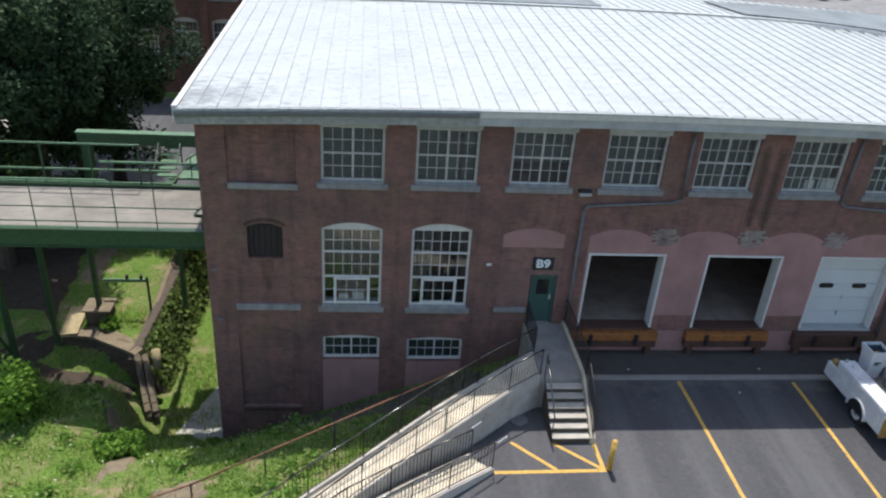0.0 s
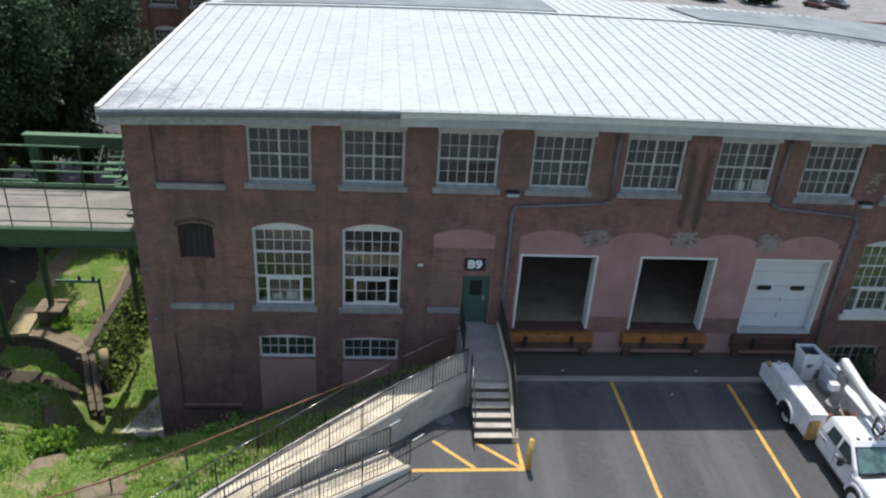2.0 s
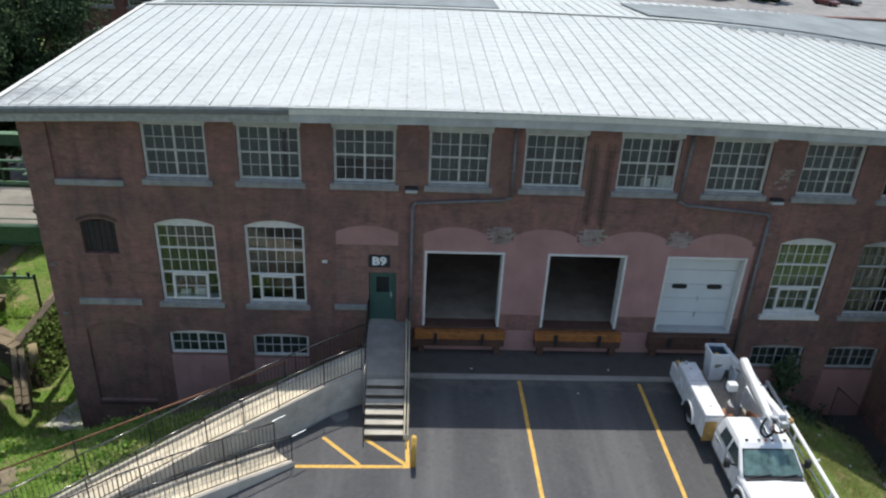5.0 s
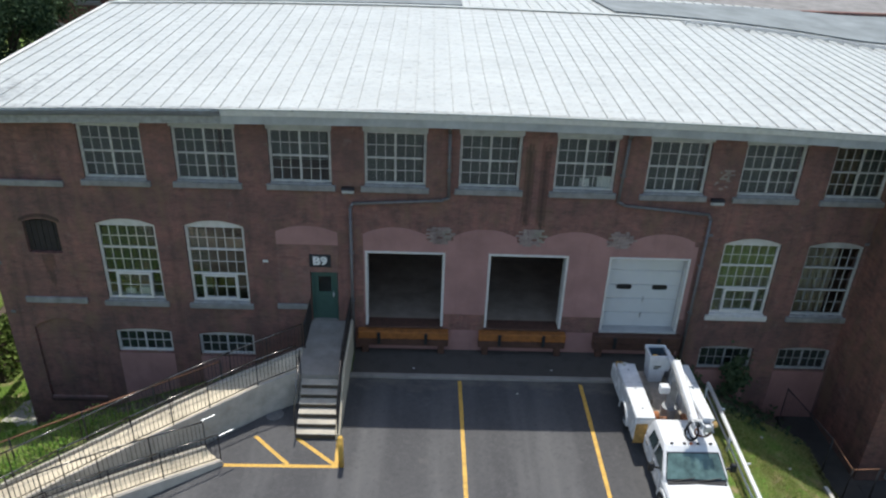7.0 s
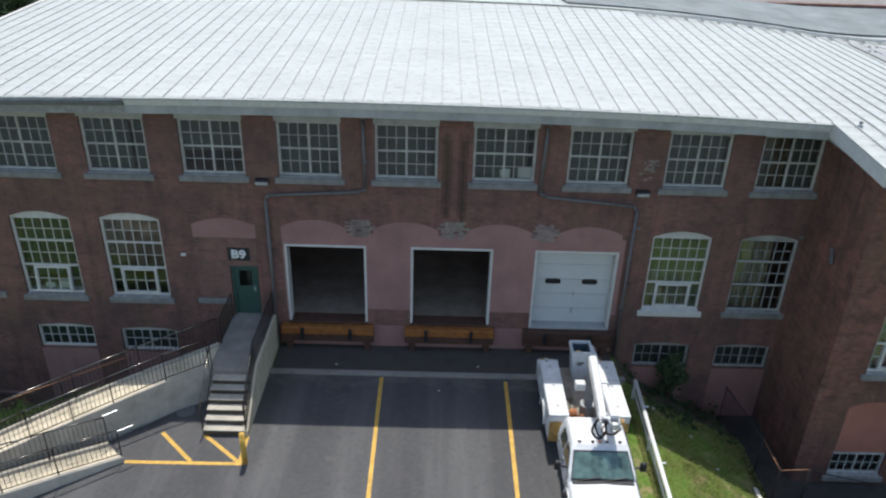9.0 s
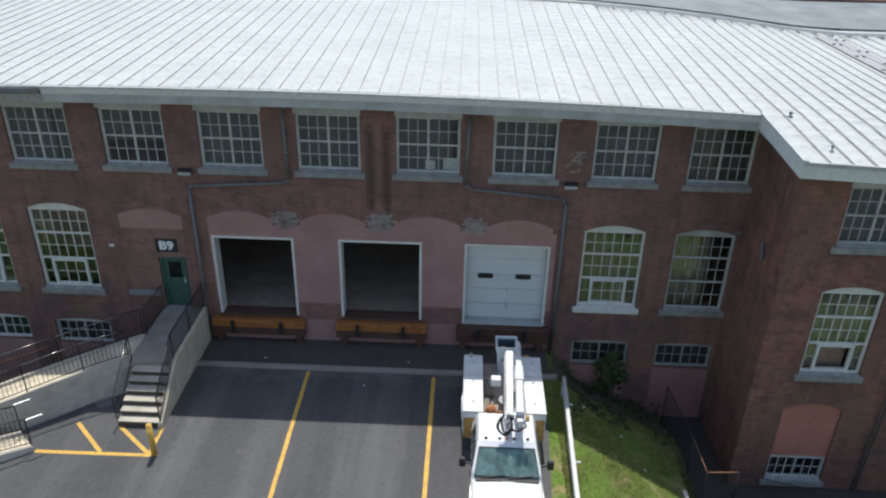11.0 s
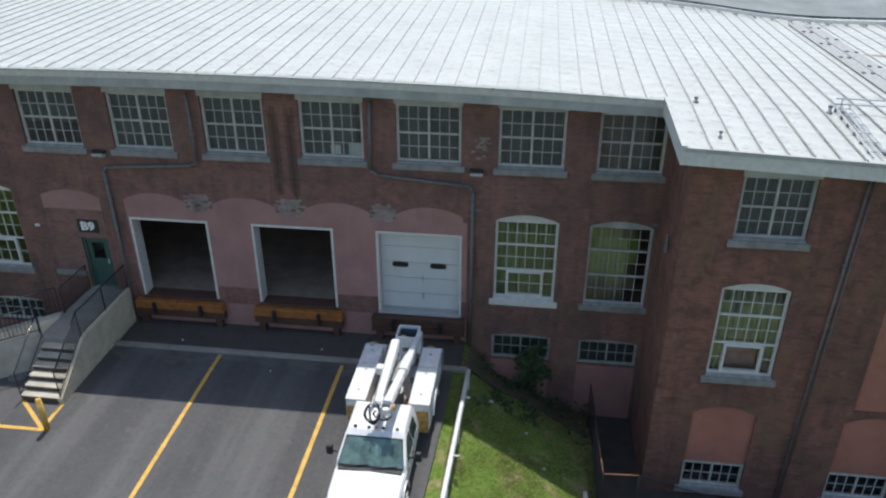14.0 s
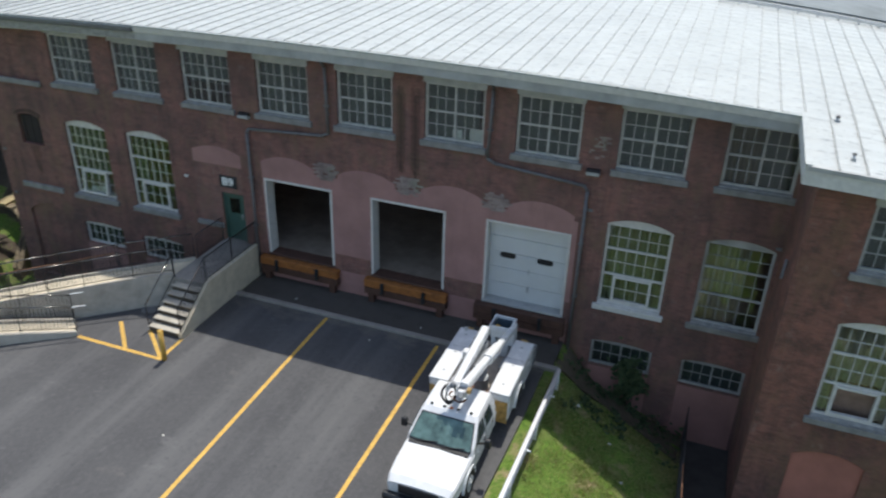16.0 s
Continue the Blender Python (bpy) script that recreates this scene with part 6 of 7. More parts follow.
for r in range(6):
    for c in range(12):
        x = -4.5 - 0.36 * c - 0.18 * (r % 2) + random.uniform(-0.08, 0.08)
        y = float(np.interp(x, [p[0] for p in FRONT[::-1]], [p[1] for p in FRONT[::-1]]))
        w, h = random.uniform(0.1, 0.2), random.uniform(0.07, 0.13)
        z = -2.95 - 0.28 * r
        part("stone", boxes((x - w, x + w, y - random.uniform(0.01, 0.06), y + 0.2, z - h, z + h, 0.03)), RUBBLE, rw)
# the sloping wing of the wall, two courses wide
for dx in (0.0, 0.36):
    bm = bmesh.new()
    loft(bm, [[(x + dx - 0.13, y, -5.4), (x + dx - 0.13, y, z), (x + dx + 0.13, y, z), (x + dx + 0.13, y, -5.4)] for x, y, z in ((-4.5, 2.7, -2.7), (-4.1, 1.9, -3.25), (-3.72, 1.1, -4.05), (-3.6, 0.8, -4.35))])
    part("wing_wall", bm, RUBBLE, rw)
    for i in range(7):
        f = i / 7
        p, q = Vector((-4.5 + dx, 2.7, -2.66)).lerp(Vector((-3.66 + dx, 0.9, -4.2)), f), Vector((-4.5 + dx, 2.7, -2.66)).lerp(Vector((-3.66 + dx, 0.9, -4.2)), f + 0.13)
        part("coping_stone", made(beam, p, q, 0.25, 0.1), EARTH, rw)
for r in range(7):
    for c in range(3, 6):
        y = 1.75 + 0.42 * c + 0.2 * (r % 2)
        z = -4.9 + 0.32 * r
        if z > -3.0 - max(0, 2.4 - y):
            continue
        f = (z + 5.4) / 2.7
        x = -3.1 - 1.35 * f
        w, h, dpt = random.uniform(0.16, 0.21), random.uniform(0.12, 0.16), random.uniform(0.04, 0.12)
        part("stone", boxes((x - 0.25, x + dpt, y - w, y + w, z - h, z + h, 0.04)), RUBBLE, rw)
settle(rw)
settle(solid("drain_pipe", made(rod, (-3.55, 2.6, -3.3), (-3.68, 2.9, -2.55), 0.2, 14), SAND, "short clay pipe standing on the retaining wall", "pipe", smooth=True))


def patch(name, pts, mat, label, cat, lift=0.012, cut=10):
    """A strip of other ground that follows the terrain, with a ragged outline."""
    bm = bmesh.new()
    c = Vector((sum(p[0] for p in pts) / len(pts), sum(p[1] for p in pts) / len(pts), 0))
    ring = []
    n = len(pts)
    for i in range(n):
        p, q = Vector((*pts[i], 0)), Vector((*pts[(i + 1) % n], 0))
        for k in range(cut):
            v = p.lerp(q, k / cut)
            v += (v - c).normalized() * 0.16 * noise.noise(v * 2.3)
            ring.append(v)
    levels = [[bm.verts.new((*(c.lerp(v, s)).xy, 0)) for v in ring] for s in (1, 0.75, 0.5, 0.25)]
    mid = bm.verts.new(c)
    m = len(ring)
    for a, b in zip(levels, levels[1:]):
        for i in range(m):
            j = (i + 1) % m
            bm.faces.new((a[i], a[j], b[j], b[i]))
    for i in range(m):
        bm.faces.new((levels[-1][i], levels[-1][(i + 1) % m], mid))
    for v in bm.verts:
        edge = max(abs(height(v.co.x + dx, v.co.y + dy) - height(v.co.x, v.co.y)) for dx, dy in ((0.2, 0), (-0.2, 0), (0, 0.2), (0, -0.2)))
        v.co.z = height(v.co.x, v.co.y) + lift + min(0.06, edge * 0.25)
    for v in levels[0]:
        v.co.z = height(v.co.x, v.co.y) - 0.05
    return solid(name, bm, mat, label, cat, kind="structure", smooth=True)


patch("concrete_path", ((-2.1, 0.7), (0.0, -0.3), (0.0, 2.6), (-0.3, 5.5), (-1.3, 2.8)), CONCRETE, "broken grey gravel strip by the wall", "path", 0.04)
patch("concrete_path", ((-0.75, -0.2), (-0.06, -0.3), (-0.05, 1.6), (-0.2, 1.6)), CONCRETE, "pale concrete edge at the wall corner", "path", 0.07)
slabp = thing("sandy_walkway", (-8.2, 5.2, -2.6), "pale sandy walkway slabs under the bridge", "walkway", kind="structure")
for i in range(3):
    a, b = Vector((-8.1, 4.25, 0)).lerp(Vector((-8.35, 6.4, 0)), i / 3), Vector((-8.1, 4.25, 0)).lerp(Vector((-8.35, 6.4, 0)), (i + 0.97) / 3)
    part("slab", made(beam, (a.x, a.y, -2.6), (b.x, b.y, -2.58), 0.85, 0.16), SAND, slabp)
settle(slabp, 0.3)
patch("earth_path", ((-4.2, 4.2), (-3.85, 4.0), (-3.5, 12), (-3.2, 20), (-3.9, 20), (-4.1, 12), (-4.15, 6.6)), EARTH, "narrow stony earth path along the wall top", "path", 0.06)
patch("earth_path", ((-7.2, 5.0), (-5.7, 4.7), (-4.0, 3.6), (-4.2, 4.5), (-5.3, 5.3), (-6.5, 5.8)), EARTH, "trodden earth strip behind the wall coping", "path", 0.05)
patch("earth_path", ((-8.0, 8.6), (-6.9, 8.4), (-6.8, 13.1), (-7.7, 13.1)), EARTH, "earth track under the trees", "path", 0.05)
patch("earth_path", ((-4.2, -0.1), (-3.1, -0.6), (-2.0, -2.6), (-2.0, -4.6), (-2.8, -5.4), (-2.6, -3.0), (-3.5, -1.6)), EARTH, "bare trodden earth on the bank", "path", 0.085)
patch("earth_path", ((-8.2, -3.2), (-6.2, -3.4), (-6.0, -4.6), (-8.2, -4.8)), EARTH, "dry bare earth among the weeds", "path", 0.085)
patch("earth_path", ((-1.0, -5.6), (0.6, -5.2), (0.9, -6.4), (-0.6, -6.9)), EARTH, "dry bare earth among the weeds", "path", 0.085)
patch("gravel_lot", ((-34, 24), (-11.5, 25), (-11, 39), (-36, 39)), CONCRETE_GREY, "pale sunlit gravel lot beyond the trees", "gravel lot", 0.12, 14)
patch("far_drive", ((-15, 14), (-0.6, 13), (-0.6, 39), (-17, 39)), ASPHALT, "dark asphalt drive behind the lawn", "drive", 0.06)
patch("earth_path", ((-8.0, 12.2), (-4.8, 11.6), (-0.8, 12.2), (-0.8, 13.2), (-7.5, 13.6)), EARTH, "stony pale edge of the drive", "path", 0.09)
# darker soil colour paints the wall's shade onto the ground at its foot
patch("shaded_soil", ((1.5, -0.05), (10.2, -0.05), (10.4, -1.2), (7, -2.2), (3, -2.0)), stone("shade_toned_bare_soil", (0.11, 0.1, 0.07), 3.0), "bare soil at the wall foot, darkened for its shade", "soil", 0.04, 14)
# leaf litter whose colour also carries the dense shade of the trees
SHADE_LITTER = stone("shade_toned_litter", (0.065, 0.05, 0.035), 3, 0.95)
patch("shaded_soil", ((-16, 5.1), (-7.9, 5.1), (-7.7, 8.1), (-8.1, 13), (-8.1, 20), (-20, 20)), SHADE_LITTER, "leaf litter under the trees, darkened for their shade", "soil", 0.06, 14)
patch("shaded_soil", ((-12, 1.7), (-7.6, 3.7), (-7.8, 5.3), (-12, 5.5)), SHADE_LITTER, "leaf litter under the trees, darkened for their shade", "soil", 0.05)

# dark sheet painted in for the shadow that fills the hollow
patch("shaded_soil", ((-9.0, 1.25), (-3.55, 1.15), (-3.6, 3.0), (-5.5, 3.8), (-9.0, 4.6)), SHADE_LITTER, "hollow below the wall, its shadow painted as dark soil", "soil", 0.05, 14)

# near-black concrete: the shadow of the sunken area is put into its colour
SUNKEN_SHADE = stone("shade_dark_concrete", (0.06, 0.055, 0.05), 2.0)
patch("sunken_area", ((29.9, -10.5), (31.6, -10.5), (31.6, 0.3), (29.8, 0.3)), SUNKEN_SHADE, "sunken area between fence and wall, painted dark for shade", "sunken area", 0.05)
patch("sunken_area", ((31.2, -10.5), (44, -11), (44, -3.3), (31.2, -3.3)), SUNKEN_SHADE, "sunken strip below the wing wall, painted dark for shade", "sunken area", 0.05)

solid("sunken_floor", boxes((29.92, 31.45, -5.6, 0.05, -3.3, -2.92), (31.455, 44, -6.4, -3.45, -3.3, -2.91)), SUNKEN_SHADE, "concrete floor of the sunken area, shade in its colour", "floor", kind="structure")
edging = thing("verge_edging", (29.5, -8.5, -2.1), "pale worn concrete edging along the verge", "edging", kind="structure")
for i in range(5):
    ya, yb = -4.8 - 1.2 * i, -5.96 - 1.2 * i
    part("edging_stone", made(beam, (29.5, ya, height(29.5, ya) + 0.02), (29.5, yb, height(29.5, yb) + 0.02), 0.13, 0.22), CONCRETE, edging)
# brown soil bed, its tone lowered further to paint the wall's shade
patch("soil_bed", ((24.95, -1.75), (27.0, -1.2), (28.6, -1.5), (29.9, -2.2), (29.9, 0.1), (24.95, 0.1)), stone("shade_toned_verge_soil", (0.12, 0.098, 0.066), 4.0), "weedy soil along the wall, darkened for its shade", "soil", 0.03)


# ---- planting ----
rng = np.random.default_rng(7)


def cards(centres, size, spread_normal=None, aspect=1.5):
    """Small folded leaf cards, one at each centre, randomly turned."""
    n = len(centres)
    a = rng.normal(size=(n, 3))
    if spread_normal is not None:
        a = a * 0.55 + np.asarray(spread_normal)
    a /= np.linalg.norm(a, axis=1, keepdims=True)
    b = np.cross(a, rng.normal(size=(n, 3)))
    b /= np.linalg.norm(b, axis=1, keepdims=True)
    c = np.cross(a, b)
    s = (size * rng.uniform(0.6, 1.3, n))[:, None]
    p = np.stack([centres - b * s * 0.5 * aspect, centres + c * s * 0.42 + a * s * 0.12, centres + b * s * 0.5 * aspect, centres - c * s * 0.42 + a * s * 0.12], 1)
    v = p.reshape(-1, 3)
    f = np.arange(4 * n).reshape(-1, 4)
    return v, f


def leaf_mesh(name, v, f, mat):
    me = bpy.data.meshes.new(name)
    me.from_pydata(v.tolist(), [], f.tolist())
    me.materials.append(mat)
    return me


def crown_points(n, clumps, rx, ry, rz, cz, clump_r):
    d = rng.normal(size=(clumps, 3))
    d /= np.linalg.norm(d, axis=1, keepdims=True)
    k = d * rng.uniform(0.45, 1.0, (clumps, 1)) ** 0.6 * np.array([rx, ry, rz]) + np.array([0, 0, cz])
    r = clump_r * rng.uniform(0.6, 1.35, clumps)
    i = rng.integers(0, clumps, n)
    e = rng.normal(size=(n, 3))
    e /= np.linalg.norm(e, axis=1, keepdims=True)
    return k[i] + e * (rng.uniform(0, 1, (n, 1)) ** 0.45) * r[i][:, None], k


def tree(x, y, h, r, low, n=36000):
    z = height(x, y) - 0.1
    t = thing("tree", (x, y, z), "tall broadleaf tree with a dense dark crown", "tree", "trees beyond the bridge")
    cz = z + low + (h - low) / 2
    pts, k = crown_points(n, 58, r, r, (h - low) / 2, cz, r * 0.27)
    pts += np.array([x, y, 0])
    k += np.array([x, y, 0])
    bm = bmesh.new()
    rod(bm, (x, y, z), (x + 0.2, y, z + low + 0.4), 0.42, 10, 0.3)
    rod(bm, (x + 0.2, y, z + low + 0.35), (x + 0.1, y + 0.2, z + h * 0.8), 0.3, 8, 0.08)
    part("trunk", bm, BARK, t)
    bm = bmesh.new()
    for q in k[:14]:
        s = Vector((x + 0.15, y + 0.1, z + low + (q[2] - z - low) * 0.45))
        rod(bm, s, q, 0.11, 6, 0.03)
    part("limbs", bm, BARK, t)
    v, f = cards(pts, 0.16 if n > 9000 else 0.5)
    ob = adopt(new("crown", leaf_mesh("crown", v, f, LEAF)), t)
    return t


for row in ((-13.2, 9.8, 14, 3.5, 5.6), (-11.6, 11.8, 15, 3.4, 5.0), (-15.5, 11.5, 15, 3.8, 5.4), (-21, 13, 16, 4.5, 3.5), (-9.8, 17.8, 15, 4.3, 2.6), (-10.8, 15.0, 12, 3.0, 3.6), (-16, 15.5, 16, 4.6, 7.5), (-21.5, 20, 17, 5.0, 8.0), (-13.5, 26, 16, 4.6, 8.0), (-27, 24, 17, 5.2, 8.0), (-33, 17, 16, 5.0, 5.0), (-31, 44, 17, 5.5, 2.0)):
    tree(row[0] * NARROW, *row[1:])
for row in ((66, 114, 4.5, 3, 0.6, 5000), (75, 113, 5, 3.4, 0.6, 5000), (46, 132, 12, 7, 1.5, 6000), (56, 140, 12, 7, 1, 6000), (36, 128, 12, 7, 1.0, 6000)):
    tree(*row)


def bush(x, y, r, h, n, label, mat=BUSH_LEAF):
    z = height(x, y)
    b = thing("bush", (x, y, z), label, "bush", "bushes on the bank")
    pts, k = crown_points(n, 26, r, r, h / 2, z + h * 0.5, r * 0.38)
    pts += np.array([x, y, 0])
    pts[:, 2] = np.maximum(pts[:, 2], z + 0.02)
    bm = bmesh.new()
    for q in k[:9]:
        rod(bm, (x, y, z - 0.05), Vector((x, y, 0)) + Vector(q), 0.025, 5, 0.008)
    part("stems", bm, BARK, b)
    v, f = cards(pts, 0.13)
    adopt(new("foliage", leaf_mesh("foliage", v, f, mat)), b)


bush(-2.75, -2.9, 0.7, 0.95, 2600, "round leafy green bush on the bank")
bush(-6.6, -1.6, 1.15, 2.1, 4200, "large bright green shrub by the bridge")
bush(-8.4, -1.4, 1.0, 1.6, 3000, "large bright green shrub by the bridge")
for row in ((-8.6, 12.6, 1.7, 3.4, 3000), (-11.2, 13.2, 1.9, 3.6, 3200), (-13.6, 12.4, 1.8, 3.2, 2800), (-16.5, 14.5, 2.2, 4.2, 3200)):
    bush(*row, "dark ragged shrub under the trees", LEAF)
bush(-3.9, 12.1, 1.3, 2.2, 2600, "dark shrub behind the footbridge")
bush(-6.5, 13.1, 1.6, 2.6, 3200, "dark shrub behind the footbridge")
bush(-5.6, 5.4, 0.4, 0.45, 700, "small leafy weed clump on the upper lawn")
bush(-0.25, -0.45, 0.28, 0.7, 420, "thin weed sapling at the wall corner")

# ivy on the retaining wall and on the mill wall
n = 7000
yy = rng.uniform(2.8, 24, n)
u = rng.uniform(0, 1, n) ** 0.8
keep = (np.sin(yy * 1.7) * 0.15 + np.sin(yy * 4.1 + 1) * 0.1 + rng.uniform(0, 1, n)) > 0.42 - 0.35 * u
yy, u = yy[keep], u[keep]
top = np.interp(yy, [2.6, 3.4, 8, 14, 30], [-2.8, -2.66, -2.45, -2.2, -2.2])
pts = np.stack([NARROW * (-3.15 - 1.3 * u + 0.055 * (yy - 3)) + rng.uniform(0.0, 0.26, len(u)), yy + 0.6, -5.1 + (top + 5.15) * u], 1)
v, f = cards(pts, 0.19, (1.0, -0.2, 0.5), 1.2)
ivy = tagged(new("ivy_cover", leaf_mesh("ivy_cover", v, f, IVY_LEAF)), "dense ivy leaves hanging over the stone wall", "ivy", kind="stuff")
n = 620
w = rng.normal(size=(n, 3)) * np.array([0.24, 0.1, 0.42]) + np.array([27.68, -0.26, -0.78])
w[:, 0] += 0.16 * np.sin(w[:, 2] * 5)
w[:, 1] = np.minimum(w[:, 1], -0.04)
v, f = cards(w, 0.15, (0, -1, 0.5), 1.2)
vine = thing("wall_vine", (27.75, -0.2, -2.1), "dark climbing vine beside the basement window", "vine")
adopt(new("foliage", leaf_mesh("foliage", v, f, VINE_LEAF)), vine)
bm = bmesh.new()
for dx in (-0.1, 0.0, 0.12):
    rod(bm, (27.75 + dx, -0.12, -2.2), (27.7 + dx * 2, -0.1, -0.6), 0.02, 5, 0.01)
part("stems", bm, BARK, vine)


# low weeds on the shaded soil between the verge and the wall
pts = []
for i in range(70):
    x = rng.uniform(25.6, 29.8)
    y = rng.uniform(-2.9, -0.12) if i % 3 else rng.uniform(-0.5, -0.1)
    r, h = rng.uniform(0.06, 0.26), rng.uniform(0.05, 0.2 if x < 28.4 else 0.55)
    q = rng.normal(size=(16, 3)) * np.array([r * 0.6, r * 0.6, h * 0.5])
    q[:, 2] = np.abs(q[:, 2]) + 0.02
    q += np.array([x, y, height(x, y)])
    q[:, 1] = np.minimum(q[:, 1], -0.03)
    pts.append(q)
v, f = cards(np.concatenate(pts), 0.11, (0, -0.4, 0.8), 1.4)
tagged(new("shade_weeds", leaf_mesh("shade_weeds", v, f, VINE_LEAF)), "low straggling weeds on the dark soil by the wall", "weeds", kind="stuff")


def in_yard(x, y):
    return y < -1.4 and 3 < x < 25.2 and (x > 11 or y < -2.6 - (11.3 - x) * 0.9)


def blades(count, x0, x1, y0, y1, hmin, hmax, width, name, label, mat, test, bare=-0.45):
    out = []
    v, f = [], []
    xs, ys = rng.uniform(x0, x1, count), rng.uniform(y0, y1, count)
    hs, an, ln = rng.uniform(hmin, hmax, count), rng.uniform(0, 6.28, count), rng.uniform(0.3, 1.3, count)
    for x, y, h, a, l in zip(xs, ys, hs, an, ln):
        if not test(x, y) or noise.noise(Vector((x * 0.55, y * 0.55, 21))) + 0.4 * noise.noise(Vector((x * 2.1, y * 2.1, 4))) < bare:
            continue
        z = height(x, y) - 0.02
        ca, sa = math.cos(a), math.sin(a)
        g = 0.6 + 0.8 * max(0.0, noise.noise(Vector((x * 0.9, y * 0.9, 5))) + 0.3)
        h *= g
        i = len(v)
        v += [(x - sa * width, y + ca * width, z), (x + sa * width, y - ca * width, z), (x + ca * h * l, y + sa * h * l, z + h)]
        f.append((i, i + 1, i + 2))
    me = bpy.data.meshes.new(name)
    me.from_pydata(v, [], f)
    me.materials.append(mat)
    return tagged(new(name, me), label, "grass", kind="stuff")


TRACK = [Vector(p) for p in ((-3.8, -0.2, 0), (-3.0, -1.5, 0), (-2.3, -2.8, 0), (-2.1, -4.2, 0), (-2.5, -5.3, 0))]


def trodden(x, y):
    """True on the bare track and the dry bald spots of the bank."""
    p = Vector((x, y, 0))
    wob = 0.25 * noise.noise(p * 1.7)
    if min((p - t).length for t in TRACK) < 0.62 + wob:
        return True
    return any(((x - a) / rx) ** 2 + ((y - b) / ry) ** 2 < 1 + 2 * wob for a, b, rx, ry in ((-7.0, -4.0, 1.1, 0.6), (-0.1, -6.0, 0.7, 0.55), (-4.8, -4.6, 0.6, 0.4), (2.6, -6.4, 0.7, 0.4)))


def left_bank(x, y):
    if (trodden(x, y) or x < -3.6 and 1.1 < y < 4.4) and random.random() < 0.85:
        return False
    if y > -0.1 and x > -0.1 or x > 2.5 and y > -2.3 and random.random() < 0.8:
        return False
    d = (x - 11.3) * 0.62 - (y + 1.9) * 0.785
    return d < -0.25 and not in_yard(x, y) and (y < 0.2 or x < -0.2)


blades(60000, -11, 10.5, -13, 7, 0.1, 0.3, 0.022, "bank_grass", "rough uncut grass and weeds on the bank", GRASS_BLADE, lambda x, y: left_bank(x, y) and not (-3.8 < x < -2.5 and 1.2 < y < 5.2) and not (x < -2.7 and 3.0 < y < 5.2) and not (x < -7.6 and y > 4.6))
blades(75000, 25.3, 29.85, -14, -0.9, 0.04, 0.1, 0.014, "verge_grass", "short mown grass on the verge", VERGE_BLADE, lambda x, y: random.random() < 1.15 - 0.95 * smooth(-3.2, -1.0, y - 0.2 * (x - 27)), -2)
blades(1600, 0.2, 10, -1.3, -0.1, 0.15, 0.4, 0.03, "wall_weeds", "thin weeds along the foot of the mill wall", VINE_LEAF, left_bank)
n = 90
pts, made_n = [], 0
while made_n < n:
    x, y = rng.uniform(-10, 9), rng.uniform(-9, 0.2)
    if not left_bank(x, y) or y > -0.2 and x > -0.2 or noise.noise(Vector((x * 0.5, y * 0.5, 8))) < -0.1:
        continue
    r, h, made_n = rng.uniform(0.12, 0.42), rng.uniform(0.12, 0.45), made_n + 1
    q = rng.normal(size=(70, 3)) * np.array([r * 0.6, r * 0.6, h * 0.35])
    q[:, 2] = np.abs(q[:, 2]) + 0.03
    pts.append(q + np.array([x, y, height(x, y)]))
v, f = cards(np.concatenate(pts), 0.12, (0, 0, 0.8), 1.4)
tagged(new("bank_weeds", leaf_mesh("bank_weeds", v, f, WEED_LEAF)), "leafy weed clumps among the grass on the bank", "weeds", kind="stuff")
n = 110
pts = np.stack([rng.uniform(-7, 5, n), rng.uniform(-9, -0.8, n), np.zeros(n)], 1)
pts = np.array([p for p in pts if left_bank(p[0], p[1])])
pts[:, 2] = [height(p[0], p[1]) + 0.24 for p in pts]
v, f = cards(pts, 0.05, (0, 0, 2.0), 1.0)
tagged(new("wild_flowers", leaf_mesh("wild_flowers", v, f, WHITE_SIGN)), "tiny white wild flowers in the grass", "flowers", kind="stuff")

# ---- the mill building beyond ----
far = thing("mill_building", (-14, 42, -4), "long far brick mill building with white windows", "building")
FX = [-12.2 + 3.13 * (i - 1) for i in range(11)]
holes = [(c - 1.0, c + 1.0, z, z + h, 0.25) for c in FX for z, h in ((0.45, 2.6), (4.9, 2.4), (9.2, 2.2))]
bm = bmesh.new()
holed_wall(bm, -17.2, 18, -5, 13, 40, 40.5, holes)
part("wall", bm, BRICK_FAR, far)
part("side_wall", boxes((17.5, 18, 40.5, 56, -5, 13), (-17.2, -16.7, 40.5, 56, -5, 13), (-17.2, 18, 55.5, 56, -5, 13)), BRICK_FAR, far)
part("roof", boxes((-17.6, 18.4, 39.5, 56.4, 13, 13.3)), MEMBRANE, far)
for x in [c + 1.56 for c in FX]:
    part("pier", boxes((x - 0.3, x + 0.3, 39.85, 40, -5, 12.6)), BRICK_FAR, far)
fw = bmesh.new()
box(fw, -1.0, -0.9, 0.08, 0.18, 0, 2.6)
box(fw, 0.9, 1.0, 0.08, 0.18, 0, 2.6)
for z in (0, 0.83, 1.7):
    box(fw, -0.9, 0.9, 0.08, 0.18, z, z + 0.09)
prism(fw, [(-1.0, 2.5), (1.0, 2.5)] + arc(-1.0, 1.0, 2.6, 0.25), 0.08, 0.18)
fb = bmesh.new()
for i in range(1, 6):
    box(fb, -0.9 + 0.3 * i - 0.015, -0.9 + 0.3 * i + 0.015, 0.1, 0.15, 0, 2.5)
for z in (0.42, 1.28, 2.1):
    box(fb, -0.9, 0.9, 0.105, 0.145, z - 0.015, z + 0.015)
